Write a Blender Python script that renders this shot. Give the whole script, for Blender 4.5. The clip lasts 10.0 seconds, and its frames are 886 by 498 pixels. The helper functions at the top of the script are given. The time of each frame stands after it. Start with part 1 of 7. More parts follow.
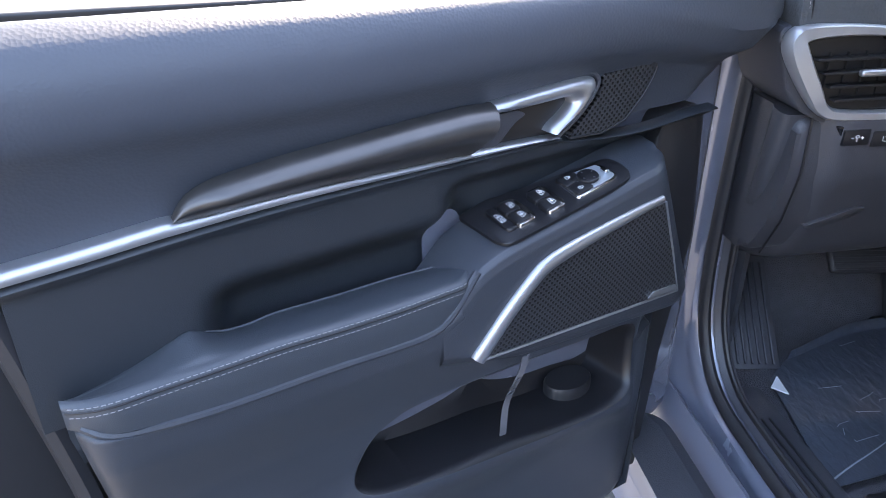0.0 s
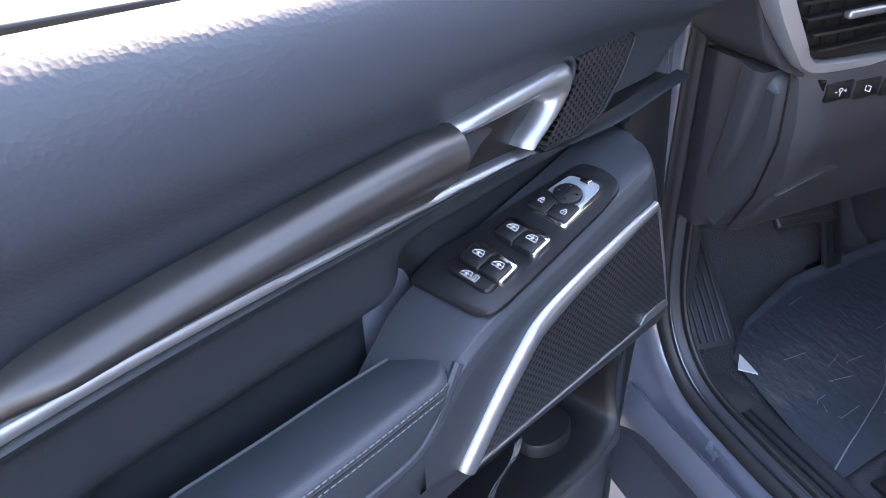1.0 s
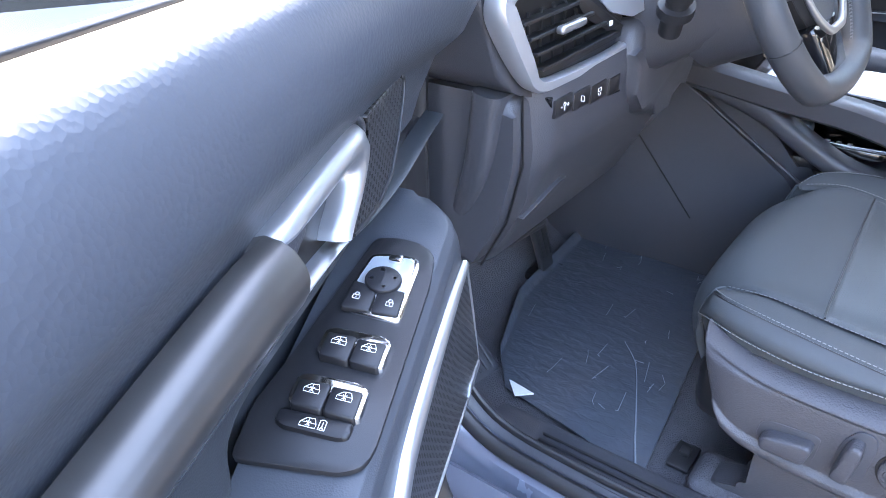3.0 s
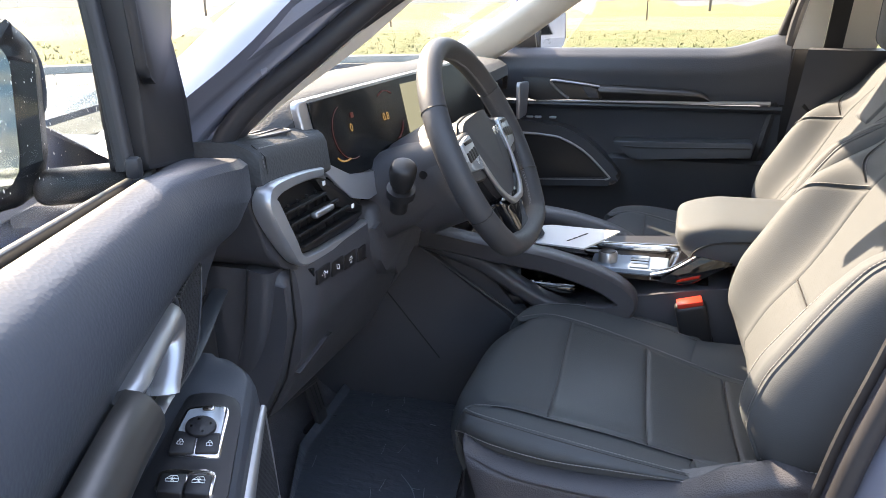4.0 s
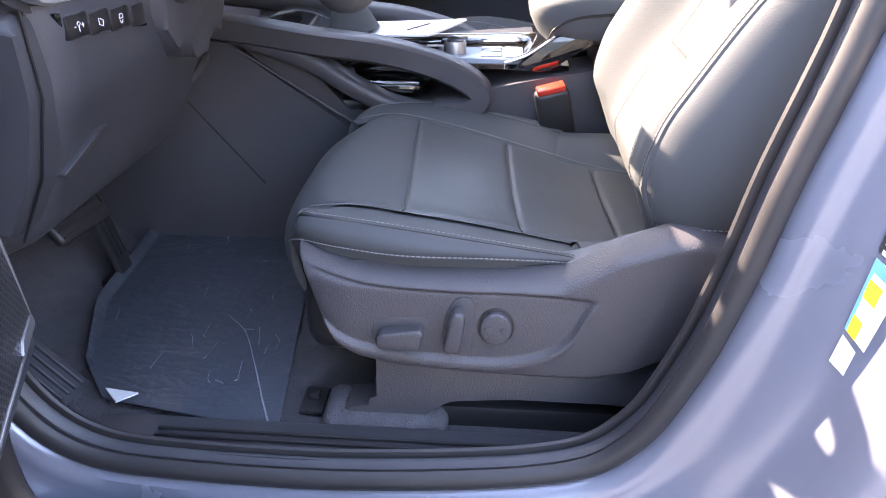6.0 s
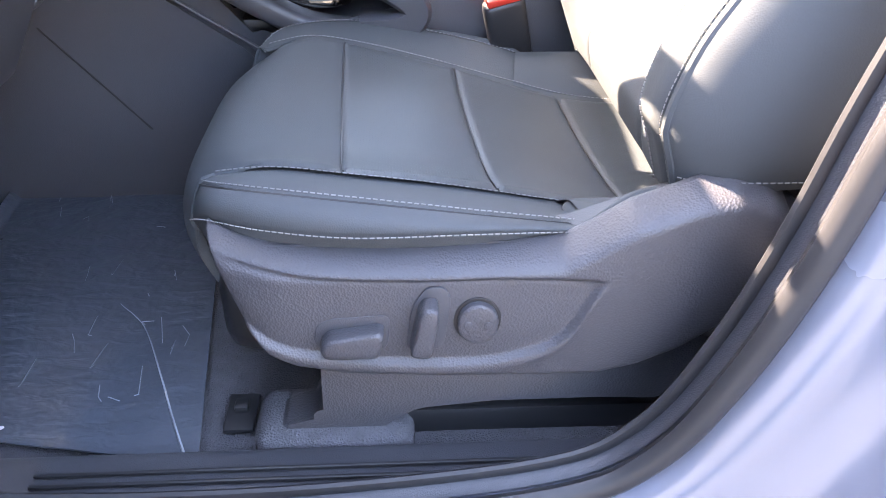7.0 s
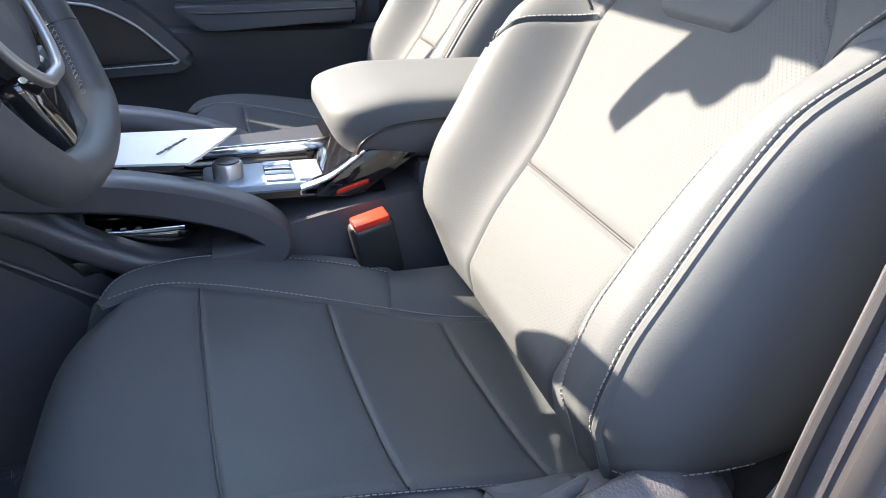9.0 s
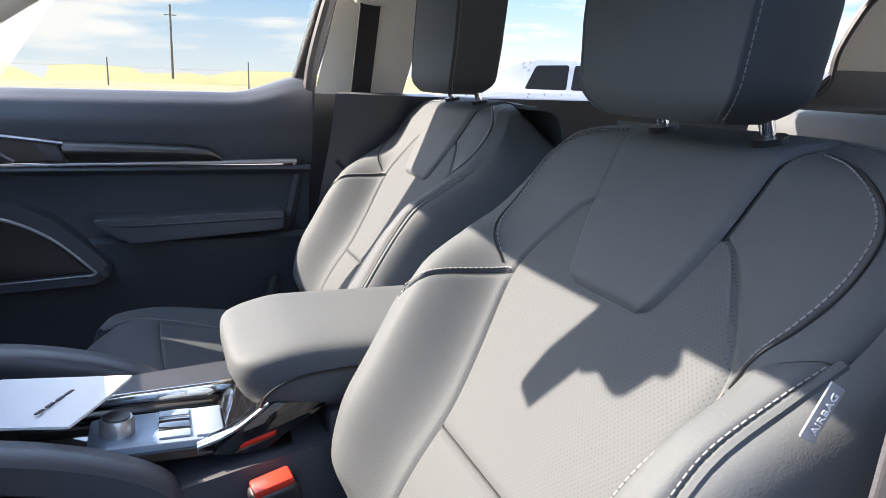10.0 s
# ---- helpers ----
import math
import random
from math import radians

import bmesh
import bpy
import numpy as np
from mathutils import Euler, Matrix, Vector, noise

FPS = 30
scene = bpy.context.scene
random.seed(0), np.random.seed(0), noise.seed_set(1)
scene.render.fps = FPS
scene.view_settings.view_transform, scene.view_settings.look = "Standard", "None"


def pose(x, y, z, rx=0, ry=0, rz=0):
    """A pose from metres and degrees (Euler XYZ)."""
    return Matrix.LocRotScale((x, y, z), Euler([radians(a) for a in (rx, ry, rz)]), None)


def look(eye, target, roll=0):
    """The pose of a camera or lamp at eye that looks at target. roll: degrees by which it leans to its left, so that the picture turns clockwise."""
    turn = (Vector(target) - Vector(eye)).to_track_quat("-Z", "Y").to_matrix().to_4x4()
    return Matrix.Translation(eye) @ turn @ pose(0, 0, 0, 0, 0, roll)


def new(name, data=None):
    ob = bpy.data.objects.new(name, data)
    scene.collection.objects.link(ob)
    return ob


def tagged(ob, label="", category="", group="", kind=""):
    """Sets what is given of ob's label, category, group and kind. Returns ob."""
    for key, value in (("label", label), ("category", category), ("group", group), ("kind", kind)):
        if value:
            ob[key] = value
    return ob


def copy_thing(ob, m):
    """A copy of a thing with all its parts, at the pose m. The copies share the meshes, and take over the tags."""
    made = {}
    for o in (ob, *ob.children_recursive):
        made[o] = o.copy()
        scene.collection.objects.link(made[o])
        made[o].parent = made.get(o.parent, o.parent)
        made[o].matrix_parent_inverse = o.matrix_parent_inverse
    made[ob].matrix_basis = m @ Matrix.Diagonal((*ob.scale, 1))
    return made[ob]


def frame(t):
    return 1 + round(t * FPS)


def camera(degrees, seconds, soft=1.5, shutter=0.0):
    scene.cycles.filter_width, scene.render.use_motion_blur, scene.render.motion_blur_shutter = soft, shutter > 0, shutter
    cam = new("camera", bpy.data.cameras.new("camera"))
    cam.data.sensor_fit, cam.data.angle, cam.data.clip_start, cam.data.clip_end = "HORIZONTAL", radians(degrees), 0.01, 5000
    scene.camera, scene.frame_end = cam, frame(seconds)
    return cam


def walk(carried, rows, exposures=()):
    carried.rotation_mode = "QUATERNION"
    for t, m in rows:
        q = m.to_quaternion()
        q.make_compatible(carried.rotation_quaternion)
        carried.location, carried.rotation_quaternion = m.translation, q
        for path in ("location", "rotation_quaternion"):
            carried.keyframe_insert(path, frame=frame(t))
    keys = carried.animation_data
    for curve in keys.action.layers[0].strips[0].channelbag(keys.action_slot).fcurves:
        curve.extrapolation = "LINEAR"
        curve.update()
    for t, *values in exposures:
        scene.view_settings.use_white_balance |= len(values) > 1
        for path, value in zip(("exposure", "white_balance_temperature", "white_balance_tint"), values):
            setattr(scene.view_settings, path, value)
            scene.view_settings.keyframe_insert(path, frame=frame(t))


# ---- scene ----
cam = camera(61.1, 10.0, soft=0.6)
METRES, EYE, TILT, LEAN, TURN = 1.6, 1.2745, -28.6, 0.42, -9.3
ROWS = [
    (0.0, 0.0, 0.0, 0.0, 0.0, 0.0, 0.0),
    (0.5, -0.0264, 0.0795, 0.035, -5.69, -2.02, 3.72),
    (1.0, -0.0372, 0.1477, 0.0618, -11.27, -4.7, 8.18),
    (1.5, -0.0226, 0.2272, 0.0849, -16.16, -8.23, 12.35),
    (2.0, -0.0073, 0.281, 0.0959, -20.82, -11.19, 15.2),
    (3.5, -0.107, 0.2128, 0.0962, -50.35, -5.6, 23.39),
    (4.0, -0.1422, 0.1854, 0.0995, -59.76, -3.8, 25.71),
    (4.5, -0.1457, 0.1857, 0.0976, -65.33, -5.4, 26.55),
    (5.0, -0.1308, 0.201, 0.0833, -69.75, -9.0, 27.24),
    (5.5, -0.1014, 0.2369, 0.0487, -72.65, -13.72, 27.39),
    (6.0, -0.0531, 0.2814, 0.0113, -74.53, -19.45, 27.4),
    (7.5, 0.102, 0.3683, 0.0229, -87.86, -33.53, 28.43),
    (8.0, 0.1194, 0.379, 0.0456, -92.53, -33.65, 28.11),
    (8.5, 0.1375, 0.3648, 0.0604, -95.55, -31.73, 27.64),
    (9.0, 0.1534, 0.3423, 0.0747, -98.15, -28.72, 26.96),
    (9.5, 0.1743, 0.3161, 0.0849, -100.36, -24.71, 26.49),
    (10.0, 0.1997, 0.2905, 0.1027, -102.38, -18.31, 26.15),
]
walk(cam, [(t, pose(-1.291, -0.143, EYE, TILT, LEAN, TURN) @ pose(METRES * x, METRES * y, METRES * z, 90 + pitch, roll, yaw)) for t, x, y, z, yaw, pitch, roll in ROWS],
     exposures=[(0.0, 3.98, 7700, 17), (0.5, 4.05, 7800, 18), (1.0, 4.1, 8000, 20), (1.5, 4.05, 8100, 21), (2.0, 4.5, 7900, 25), (3.3, 5.0, 7400, 16), (3.5, 4.9, 7650, 16), (4.0, 3.5, 8300, 15), (4.5, 3.0, 8200, 15), (5.0, 2.85, 7700, 18), (5.5, 3.5, 7600, 20), (6.0, 4.5, 8000, 24), (7.5, 5.1, 7900, 19), (8.0, 5.05, 7700, 17), (8.5, 4.45, 7500, 16), (9.0, 3.82, 7300, 14), (10.0, 3.25, 7000, 15)])

# ---- light ----
SUN_TO = Vector((0.205, 0.383, 0.330)).normalized()
sun = new("sun", bpy.data.lights.new("sun", "SUN"))
sun.data.energy, sun.data.angle, sun.data.color = 2.5, radians(0.5), (1.0, 0.92, 0.80)
sun.matrix_world = look(SUN_TO * 30, (0, 0, 0))
world = bpy.data.worlds.new("sky")
scene.world = world
world.use_nodes = True
wn = world.node_tree.nodes
sky = wn.new("ShaderNodeTexSky")
sky.sky_type, sky.sun_disc = "NISHITA", False
sky.sun_elevation = math.asin(SUN_TO.z)
sky.sun_rotation = math.atan2(SUN_TO.x, SUN_TO.y)
wn["Background"].inputs["Strength"].default_value = 0.15
world.node_tree.links.new(sky.outputs["Color"], wn["Background"].inputs["Color"])

# ---- materials ----
def mat(name, color, rough=0.5, metal=0.0, grain=0.0, gscale=400.0, blotch=0.12, bscale=6.0, rvar=0.1, spec=0.5, coat=0.0, second=None):
    m = bpy.data.materials.new(name)
    m.use_nodes = True
    n, l = m.node_tree.nodes, m.node_tree.links
    p = n["Principled BSDF"]
    p.inputs["Metallic"].default_value = metal
    p.inputs["Specular IOR Level"].default_value = spec
    p.inputs["Coat Weight"].default_value = coat
    p.inputs["Coat Roughness"].default_value = 0.06
    co = n.new("ShaderNodeTexCoord")
    big = n.new("ShaderNodeTexNoise")
    big.inputs["Scale"].default_value, big.inputs["Detail"].default_value = bscale, 5
    l.new(co.outputs["Object"], big.inputs["Vector"])
    ramp = n.new("ShaderNodeMix")
    ramp.data_type = "RGBA"
    c2 = second or [min(1, c * (1 + 2 * blotch)) for c in color]
    ramp.inputs["A"].default_value = (*[c * (1 - blotch) for c in color], 1)
    ramp.inputs["B"].default_value = (*c2, 1)
    l.new(big.outputs["Fac"], ramp.inputs["Factor"])
    l.new(ramp.outputs["Result"], p.inputs["Base Color"])
    rr = n.new("ShaderNodeMapRange")
    rr.inputs["To Min"].default_value, rr.inputs["To Max"].default_value = max(0.02, rough - rvar), min(1, rough + rvar)
    l.new(big.outputs["Fac"], rr.inputs["Value"])
    l.new(rr.outputs["Result"], p.inputs["Roughness"])
    if grain:
        fine = n.new("ShaderNodeTexVoronoi")
        fine.inputs["Scale"].default_value = gscale
        l.new(co.outputs["Object"], fine.inputs["Vector"])
        b = n.new("ShaderNodeBump")
        b.inputs["Strength"].default_value, b.inputs["Distance"].default_value = grain, 0.001
        l.new(fine.outputs["Distance"], b.inputs["Height"])
        l.new(b.outputs["Normal"], p.inputs["Normal"])
    return m


def dotted(m, pitch, radius, depth, dark, axes="XY", turn=45):
    """Rows of small holes on a material, by its object coordinates."""
    n, l = m.node_tree.nodes, m.node_tree.links
    p = n["Principled BSDF"]
    co = n.new("ShaderNodeTexCoord")
    sep = n.new("ShaderNodeSeparateXYZ")
    l.new(co.outputs["Object"], sep.inputs[0])
    com = n.new("ShaderNodeCombineXYZ")
    l.new(sep.outputs[axes[0]], com.inputs["X"])
    l.new(sep.outputs[axes[1]], com.inputs["Y"])
    mp = n.new("ShaderNodeMapping")
    mp.inputs["Rotation"].default_value = (0, 0, radians(turn))
    mp.inputs["Scale"].default_value = (1 / pitch,) * 3
    l.new(com.outputs[0], mp.inputs["Vector"])
    fr = n.new("ShaderNodeVectorMath")
    fr.operation = "FRACTION"
    l.new(mp.outputs[0], fr.inputs[0])
    sb = n.new("ShaderNodeVectorMath")
    sb.operation = "DISTANCE"
    flat = n.new("ShaderNodeVectorMath")
    flat.operation = "MULTIPLY"
    flat.inputs[1].default_value = (1, 1, 0)
    l.new(fr.outputs[0], flat.inputs[0])
    l.new(flat.outputs[0], sb.inputs[0])
    sb.inputs[1].default_value = (0.5, 0.5, 0)
    mr = n.new("ShaderNodeMapRange")
    mr.inputs["From Min"].default_value, mr.inputs["From Max"].default_value = radius / pitch * 0.8, radius / pitch * 1.1
    l.new(sb.outputs["Value"], mr.inputs["Value"])
    old = p.inputs["Base Color"].links[0].from_socket
    mx = n.new("ShaderNodeMix")
    mx.data_type = "RGBA"
    mx.inputs["A"].default_value = (*dark, 1)
    l.new(mr.outputs["Result"], mx.inputs["Factor"])
    l.new(old, mx.inputs["B"])
    l.new(mx.outputs["Result"], p.inputs["Base Color"])
    b = n.new("ShaderNodeBump")
    b.inputs["Strength"].default_value, b.inputs["Distance"].default_value = 1.0, depth
    l.new(mr.outputs["Result"], b.inputs["Height"])
    l.new(b.outputs["Normal"], p.inputs["Normal"])
    return m


def glass(name, tint):
    m = bpy.data.materials.new(name)
    m.use_nodes = True
    n, l = m.node_tree.nodes, m.node_tree.links
    n.remove(n["Principled BSDF"])
    tr, gl, mx, fr = n.new("ShaderNodeBsdfTransparent"), n.new("ShaderNodeBsdfGlossy"), n.new("ShaderNodeMixShader"), n.new("ShaderNodeLayerWeight")
    pw, ml = n.new("ShaderNodeMath"), n.new("ShaderNodeMath")
    tr.inputs["Color"].default_value = (*tint, 1)
    gl.inputs["Roughness"].default_value = 0.02
    fr.inputs["Blend"].default_value = 0.5
    pw.operation, pw.inputs[1].default_value = "POWER", 4.0
    ml.operation, ml.inputs[1].default_value, ml.inputs[2].default_value = "MULTIPLY_ADD", 0.11, 0.015
    l.new(fr.outputs["Facing"], pw.inputs[0])
    l.new(pw.outputs[0], ml.inputs[0])
    l.new(ml.outputs[0], mx.inputs[0])
    l.new(tr.outputs[0], mx.inputs[1])
    l.new(gl.outputs[0], mx.inputs[2])
    l.new(mx.outputs[0], n["Material Output"].inputs["Surface"])
    return m


def glow(name, color, strength):
    m = bpy.data.materials.new(name)
    m.use_nodes = True
    p = m.node_tree.nodes["Principled BSDF"]
    p.inputs["Base Color"].default_value = (0.01, 0.01, 0.01, 1)
    p.inputs["Emission Color"].default_value = (*color, 1)
    p.inputs["Emission Strength"].default_value = strength
    return m


LEATHER = mat("black_leather", (0.062, 0.069, 0.075), 0.70, grain=0.16, gscale=700, blotch=0.06, bscale=9, rvar=0.04, spec=0.28)
PERF = dotted(mat("perforated_leather", (0.062, 0.068, 0.073), 0.74, blotch=0.06, bscale=9, spec=0.22), 0.0034, 0.0005, 0.0003, (0.042, 0.043, 0.044), "XZ", 45)
PERF_FLAT = dotted(mat("perforated_cushion_leather", (0.050, 0.058, 0.064), 0.50, blotch=0.06, bscale=9, spec=0.4), 0.0040, 0.0006, 0.0004, (0.045, 0.045, 0.045), "XY", 45)
SOFT = mat("soft_dash_vinyl", (0.056, 0.059, 0.062), 0.68, grain=0.55, gscale=270, blotch=0.08, spec=0.3)
WHEELSKIN = mat("wheel_leather", (0.042, 0.044, 0.049), 0.50, grain=0.14, gscale=900, blotch=0.08)
DOORSOFT = mat("door_vinyl", (0.043, 0.049, 0.061), 0.46, grain=0.22, gscale=330, blotch=0.06)
PLASTIC = mat("charcoal_plastic", (0.046, 0.047, 0.055), 0.45, grain=0.2, gscale=700, blotch=0.08)
ARMLEATHER = mat("armrest_leather", (0.040, 0.047, 0.056), 0.45, grain=0.10, gscale=900, blotch=0.06, bscale=9)
ARMPLASTIC = mat("armrest_plastic", (0.036, 0.041, 0.050), 0.42, grain=0.12, gscale=900, blotch=0.06)
MIDPLASTIC = mat("middle_panel_plastic", (0.021, 0.025, 0.030), 0.45, grain=0.12, gscale=900, blotch=0.06)
# also lines the door's map pocket, where the black stands for shade
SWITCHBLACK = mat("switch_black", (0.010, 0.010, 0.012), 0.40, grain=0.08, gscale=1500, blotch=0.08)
DARK = mat("black_plastic", (0.016, 0.016, 0.018), 0.45, blotch=0.1)
VALANCE = mat("grey_seat_plastic", (0.052, 0.051, 0.058), 0.46, grain=0.40, gscale=480, blotch=0.06)
GLOSSBLACK = mat("piano_black", (0.006, 0.006, 0.007), 0.06, rvar=0.03, coat=0.6)
SATIN = mat("satin_silver", (0.40, 0.405, 0.42), 0.36, metal=0.85, rvar=0.06, blotch=0.05)
VENTSILVER = mat("silver_vent_trim", (0.42, 0.43, 0.45), 0.36, metal=0.65, rvar=0.06, blotch=0.05)
CHROME = mat("bright_chrome", (0.78, 0.78, 0.79), 0.1, metal=1.0, rvar=0.04, blotch=0.03)
ACCENT = mat("smoked_metal_trim", (0.080, 0.076, 0.074), 0.36, metal=0.75, blotch=0.25, bscale=14)
VENTBLACK = mat("vent_black", (0.010, 0.010, 0.011), 0.38, blotch=0.1)
RUBBER = mat("black_rubber_seal", (0.022, 0.022, 0.025), 0.5, blotch=0.15, bscale=20)
PAINT = mat("blue_grey_car_paint", (0.19, 0.203, 0.255), 0.26, metal=0.3, rvar=0.05, blotch=0.05, coat=0.8)
PILLARTRIM = mat("grey_pillar_trim", (0.115, 0.110, 0.108), 0.5, grain=0.12, gscale=900, blotch=0.06)
CARPET = mat("dark_carpet", (0.066, 0.065, 0.074), 0.95, grain=1.0, gscale=500, blotch=0.25, bscale=60)
GRILLE = dotted(mat("speaker_mesh", (0.050, 0.051, 0.056), 0.4, metal=0.3, blotch=0.1), 0.0052, 0.0018, 0.0016, (0.002, 0.002, 0.002), "XZ", 45)
STITCH = mat("pale_grey_thread", (0.19, 0.19, 0.195), 0.8, blotch=0.1)
HEADLINER = mat("cream_headliner", (0.62, 0.59, 0.53), 0.9, grain=0.3, gscale=900, blotch=0.05)
BEIGETRIM = mat("cream_pillar_trim", (0.72, 0.68, 0.60), 0.7, grain=0.2, gscale=700, blotch=0.05)
PAPER = mat("white_paper", (0.64, 0.65, 0.67), 0.7, blotch=0.04)
RED = mat("red_plastic", (0.55, 0.035, 0.02), 0.3, blotch=0.05)
WEB = mat("black_webbing", (0.02, 0.02, 0.022), 0.8, grain=0.6, gscale=600)
SILVERKEY = mat("silver_key_plastic", (0.42, 0.46, 0.5), 0.28, metal=0.5, blotch=0.05)
WINDOW = glass("window_glass", (0.84, 0.87, 0.87))
MIRROR = mat("mirror_glass", (0.46, 0.50, 0.54), 0.02, metal=1.0, rvar=0.01, blotch=0.01)
WHITE = mat("white_print", (0.8, 0.8, 0.8), 0.5, blotch=0.02)
SCREEN = mat("dark_display_glass", (0.008, 0.009, 0.010), 0.20, rvar=0.02, spec=0.22, blotch=0.1)


# ---- mesh helpers ----
def part(name, bm, material, parent=None, label="", angle=38):
    me = bpy.data.meshes.new(name)
    bmesh.ops.recalc_face_normals(bm, faces=bm.faces)
    bm.to_mesh(me)
    bm.free()
    me.materials.append(material)
    me.polygons.foreach_set("use_smooth", [True] * len(me.polygons))
    me.set_sharp_from_angle(angle=radians(angle))
    ob = new(name, me)
    if parent:
        ob.parent = parent
    if label:
        ob["label"] = label
    return ob


def thing(name, label, category, m=None, group="", kind=""):
    e = new(name)
    e.empty_display_size = 0.05
    if m is not None:
        e.matrix_world = m
    return tagged(e, label, category, group, kind)


def smooth(pts, n=6, closed=False):
    """A Catmull-Rom curve through the points."""
    P = [Vector(p) for p in pts]
    out, k = [], len(P)
    for i in range(k if closed else k - 1):
        if closed:
            a, b, c, d = P[i - 1], P[i], P[(i + 1) % k], P[(i + 2) % k]
        else:
            a, b, c, d = P[max(i - 1, 0)], P[i], P[i + 1], P[min(i + 2, k - 1)]
        for j in range(n):
            t = j / n
            out.append(0.5 * ((2 * b) + (c - a) * t + (2 * a - 5 * b + 4 * c - d) * t * t + (3 * b - a - 3 * c + d) * t ** 3))
    if not closed:
        out.append(P[-1].copy())
    return out


def sweep(path, section, closed=False, up=(0, 0, 1), bm=None, caps=True, scale=None):
    """Carries a closed 2D section (side, up) along a path of points."""
    bm = bm or bmesh.new()
    P, up = [Vector(p) for p in path], Vector(up)
    rings, k = [], len(P)
    for i, p in enumerate(P):
        t = (P[(i + 1) % k] - P[i - 1]) if closed else (P[min(i + 1, k - 1)] - P[max(i - 1, 0)])
        t.normalize()
        side = t.cross(up)
        side.normalize()
        u = side.cross(t)
        f = scale(i / (k - 1)) if scale else 1.0
        rings.append([bm.verts.new(p + side * a * f + u * b * f) for a, b in section])
    m = len(section)
    for i in range(k if closed else k - 1):
        r, q = rings[i], rings[(i + 1) % k]
        for j in range(m):
            bm.faces.new((r[j], r[(j + 1) % m], q[(j + 1) % m], q[j]))
    if caps and not closed:
        bm.faces.new(rings[0])
        bm.faces.new(rings[-1][::-1])
    return bm


def ring(r, seg=10, flat=1.0):
    return [(r * math.cos(2 * math.pi * i / seg), r * flat * math.sin(2 * math.pi * i / seg)) for i in range(seg)]


def rrect(w, h, r, seg=3):
    """A rounded rectangle about the origin, as a 2D outline."""
    out = []
    for cx, cy, a0 in ((w / 2 - r, h / 2 - r, 0), (-w / 2 + r, h / 2 - r, 90), (-w / 2 + r, -h / 2 + r, 180), (w / 2 - r, -h / 2 + r, 270)):
        for i in range(seg + 1):
            a = radians(a0 + 90 * i / seg)
            out.append((cx + r * math.cos(a), cy + r * math.sin(a)))
    return out


def rounded(poly, r, seg=3):
    """A polygon with its corners rounded off."""
    out, k = [], len(poly)
    for i in range(k):
        a, b, c = Vector(poly[i - 1]), Vector(poly[i]), Vector(poly[(i + 1) % k])
        d1, d2 = (a - b), (c - b)
        q = min(r, d1.length * 0.45, d2.length * 0.45)
        p1, p2 = b + d1.normalized() * q, b + d2.normalized() * q
        for j in range(seg + 1):
            t = j / seg
            out.append(tuple((1 - t) ** 2 * p1 + 2 * t * (1 - t) * b + t * t * p2))
    return out


def slab(poly, place, bevel=0.0, seg=2, bm=None, both=False):
    """A plate: outline poly; place(a, b, top) gives the point of its top (1) or bottom (0) face."""
    bm = bm or bmesh.new()
    lo = [bm.verts.new(place(a, b, 0)) for a, b in poly]
    hi = [bm.verts.new(place(a, b, 1)) for a, b in poly]
    k = len(poly)
    top = bm.faces.new(hi)
    bot = bm.faces.new(lo[::-1])
    for i in range(k):
        bm.faces.new((lo[i], lo[(i + 1) % k], hi[(i + 1) % k], hi[i]))
    if bevel:
        ed = list(top.edges) + (list(bot.edges) if both else [])
        bmesh.ops.bevel(bm, geom=ed, offset=bevel, segments=seg, profile=0.5, affect="EDGES", clamp_overlap=True)
    return bm


def in_xz(y0, y1):
    return lambda a, b, top: (a, y1 if top else y0, b)


def in_yz(x0, x1):
    return lambda a, b, top: (x1 if top else x0, a, b)


def in_xy(z0, z1):
    return lambda a, b, top: (a, b, z1 if top else z0)


def rbox(c, s, r=0.005, seg=2, bm=None, m=None):
    """A box with rounded edges: centre, size, radius."""
    bm = bm or bmesh.new()
    made = bmesh.ops.create_cube(bm, size=1.0, matrix=Matrix.Translation(c) @ Matrix.Diagonal((*s, 1)))["verts"]
    ed = list({e for v in made for e in v.link_edges})
    before = set(bm.verts) - set(made)
    if r:
        bmesh.ops.bevel(bm, geom=ed, offset=min(r, min(s) * 0.45), segments=seg, profile=0.5, affect="EDGES")
    if m is not None:
        bmesh.ops.transform(bm, matrix=m, verts=[v for v in bm.verts if v not in before])
    return bm


def surf(fn, nu, nv, bm=None, thick=0.0):
    """A patch of fn(u, v), both 0 to 1."""
    bm = bm or bmesh.new()
    V = [[bm.verts.new(fn(i / nu, j / nv)) for j in range(nv + 1)] for i in range(nu + 1)]
    F = [bm.faces.new((V[i][j], V[i + 1][j], V[i + 1][j + 1], V[i][j + 1])) for i in range(nu) for j in range(nv)]
    if thick:
        bmesh.ops.recalc_face_normals(bm, faces=F)
        bmesh.ops.solidify(bm, geom=F, thickness=thick)
    return bm


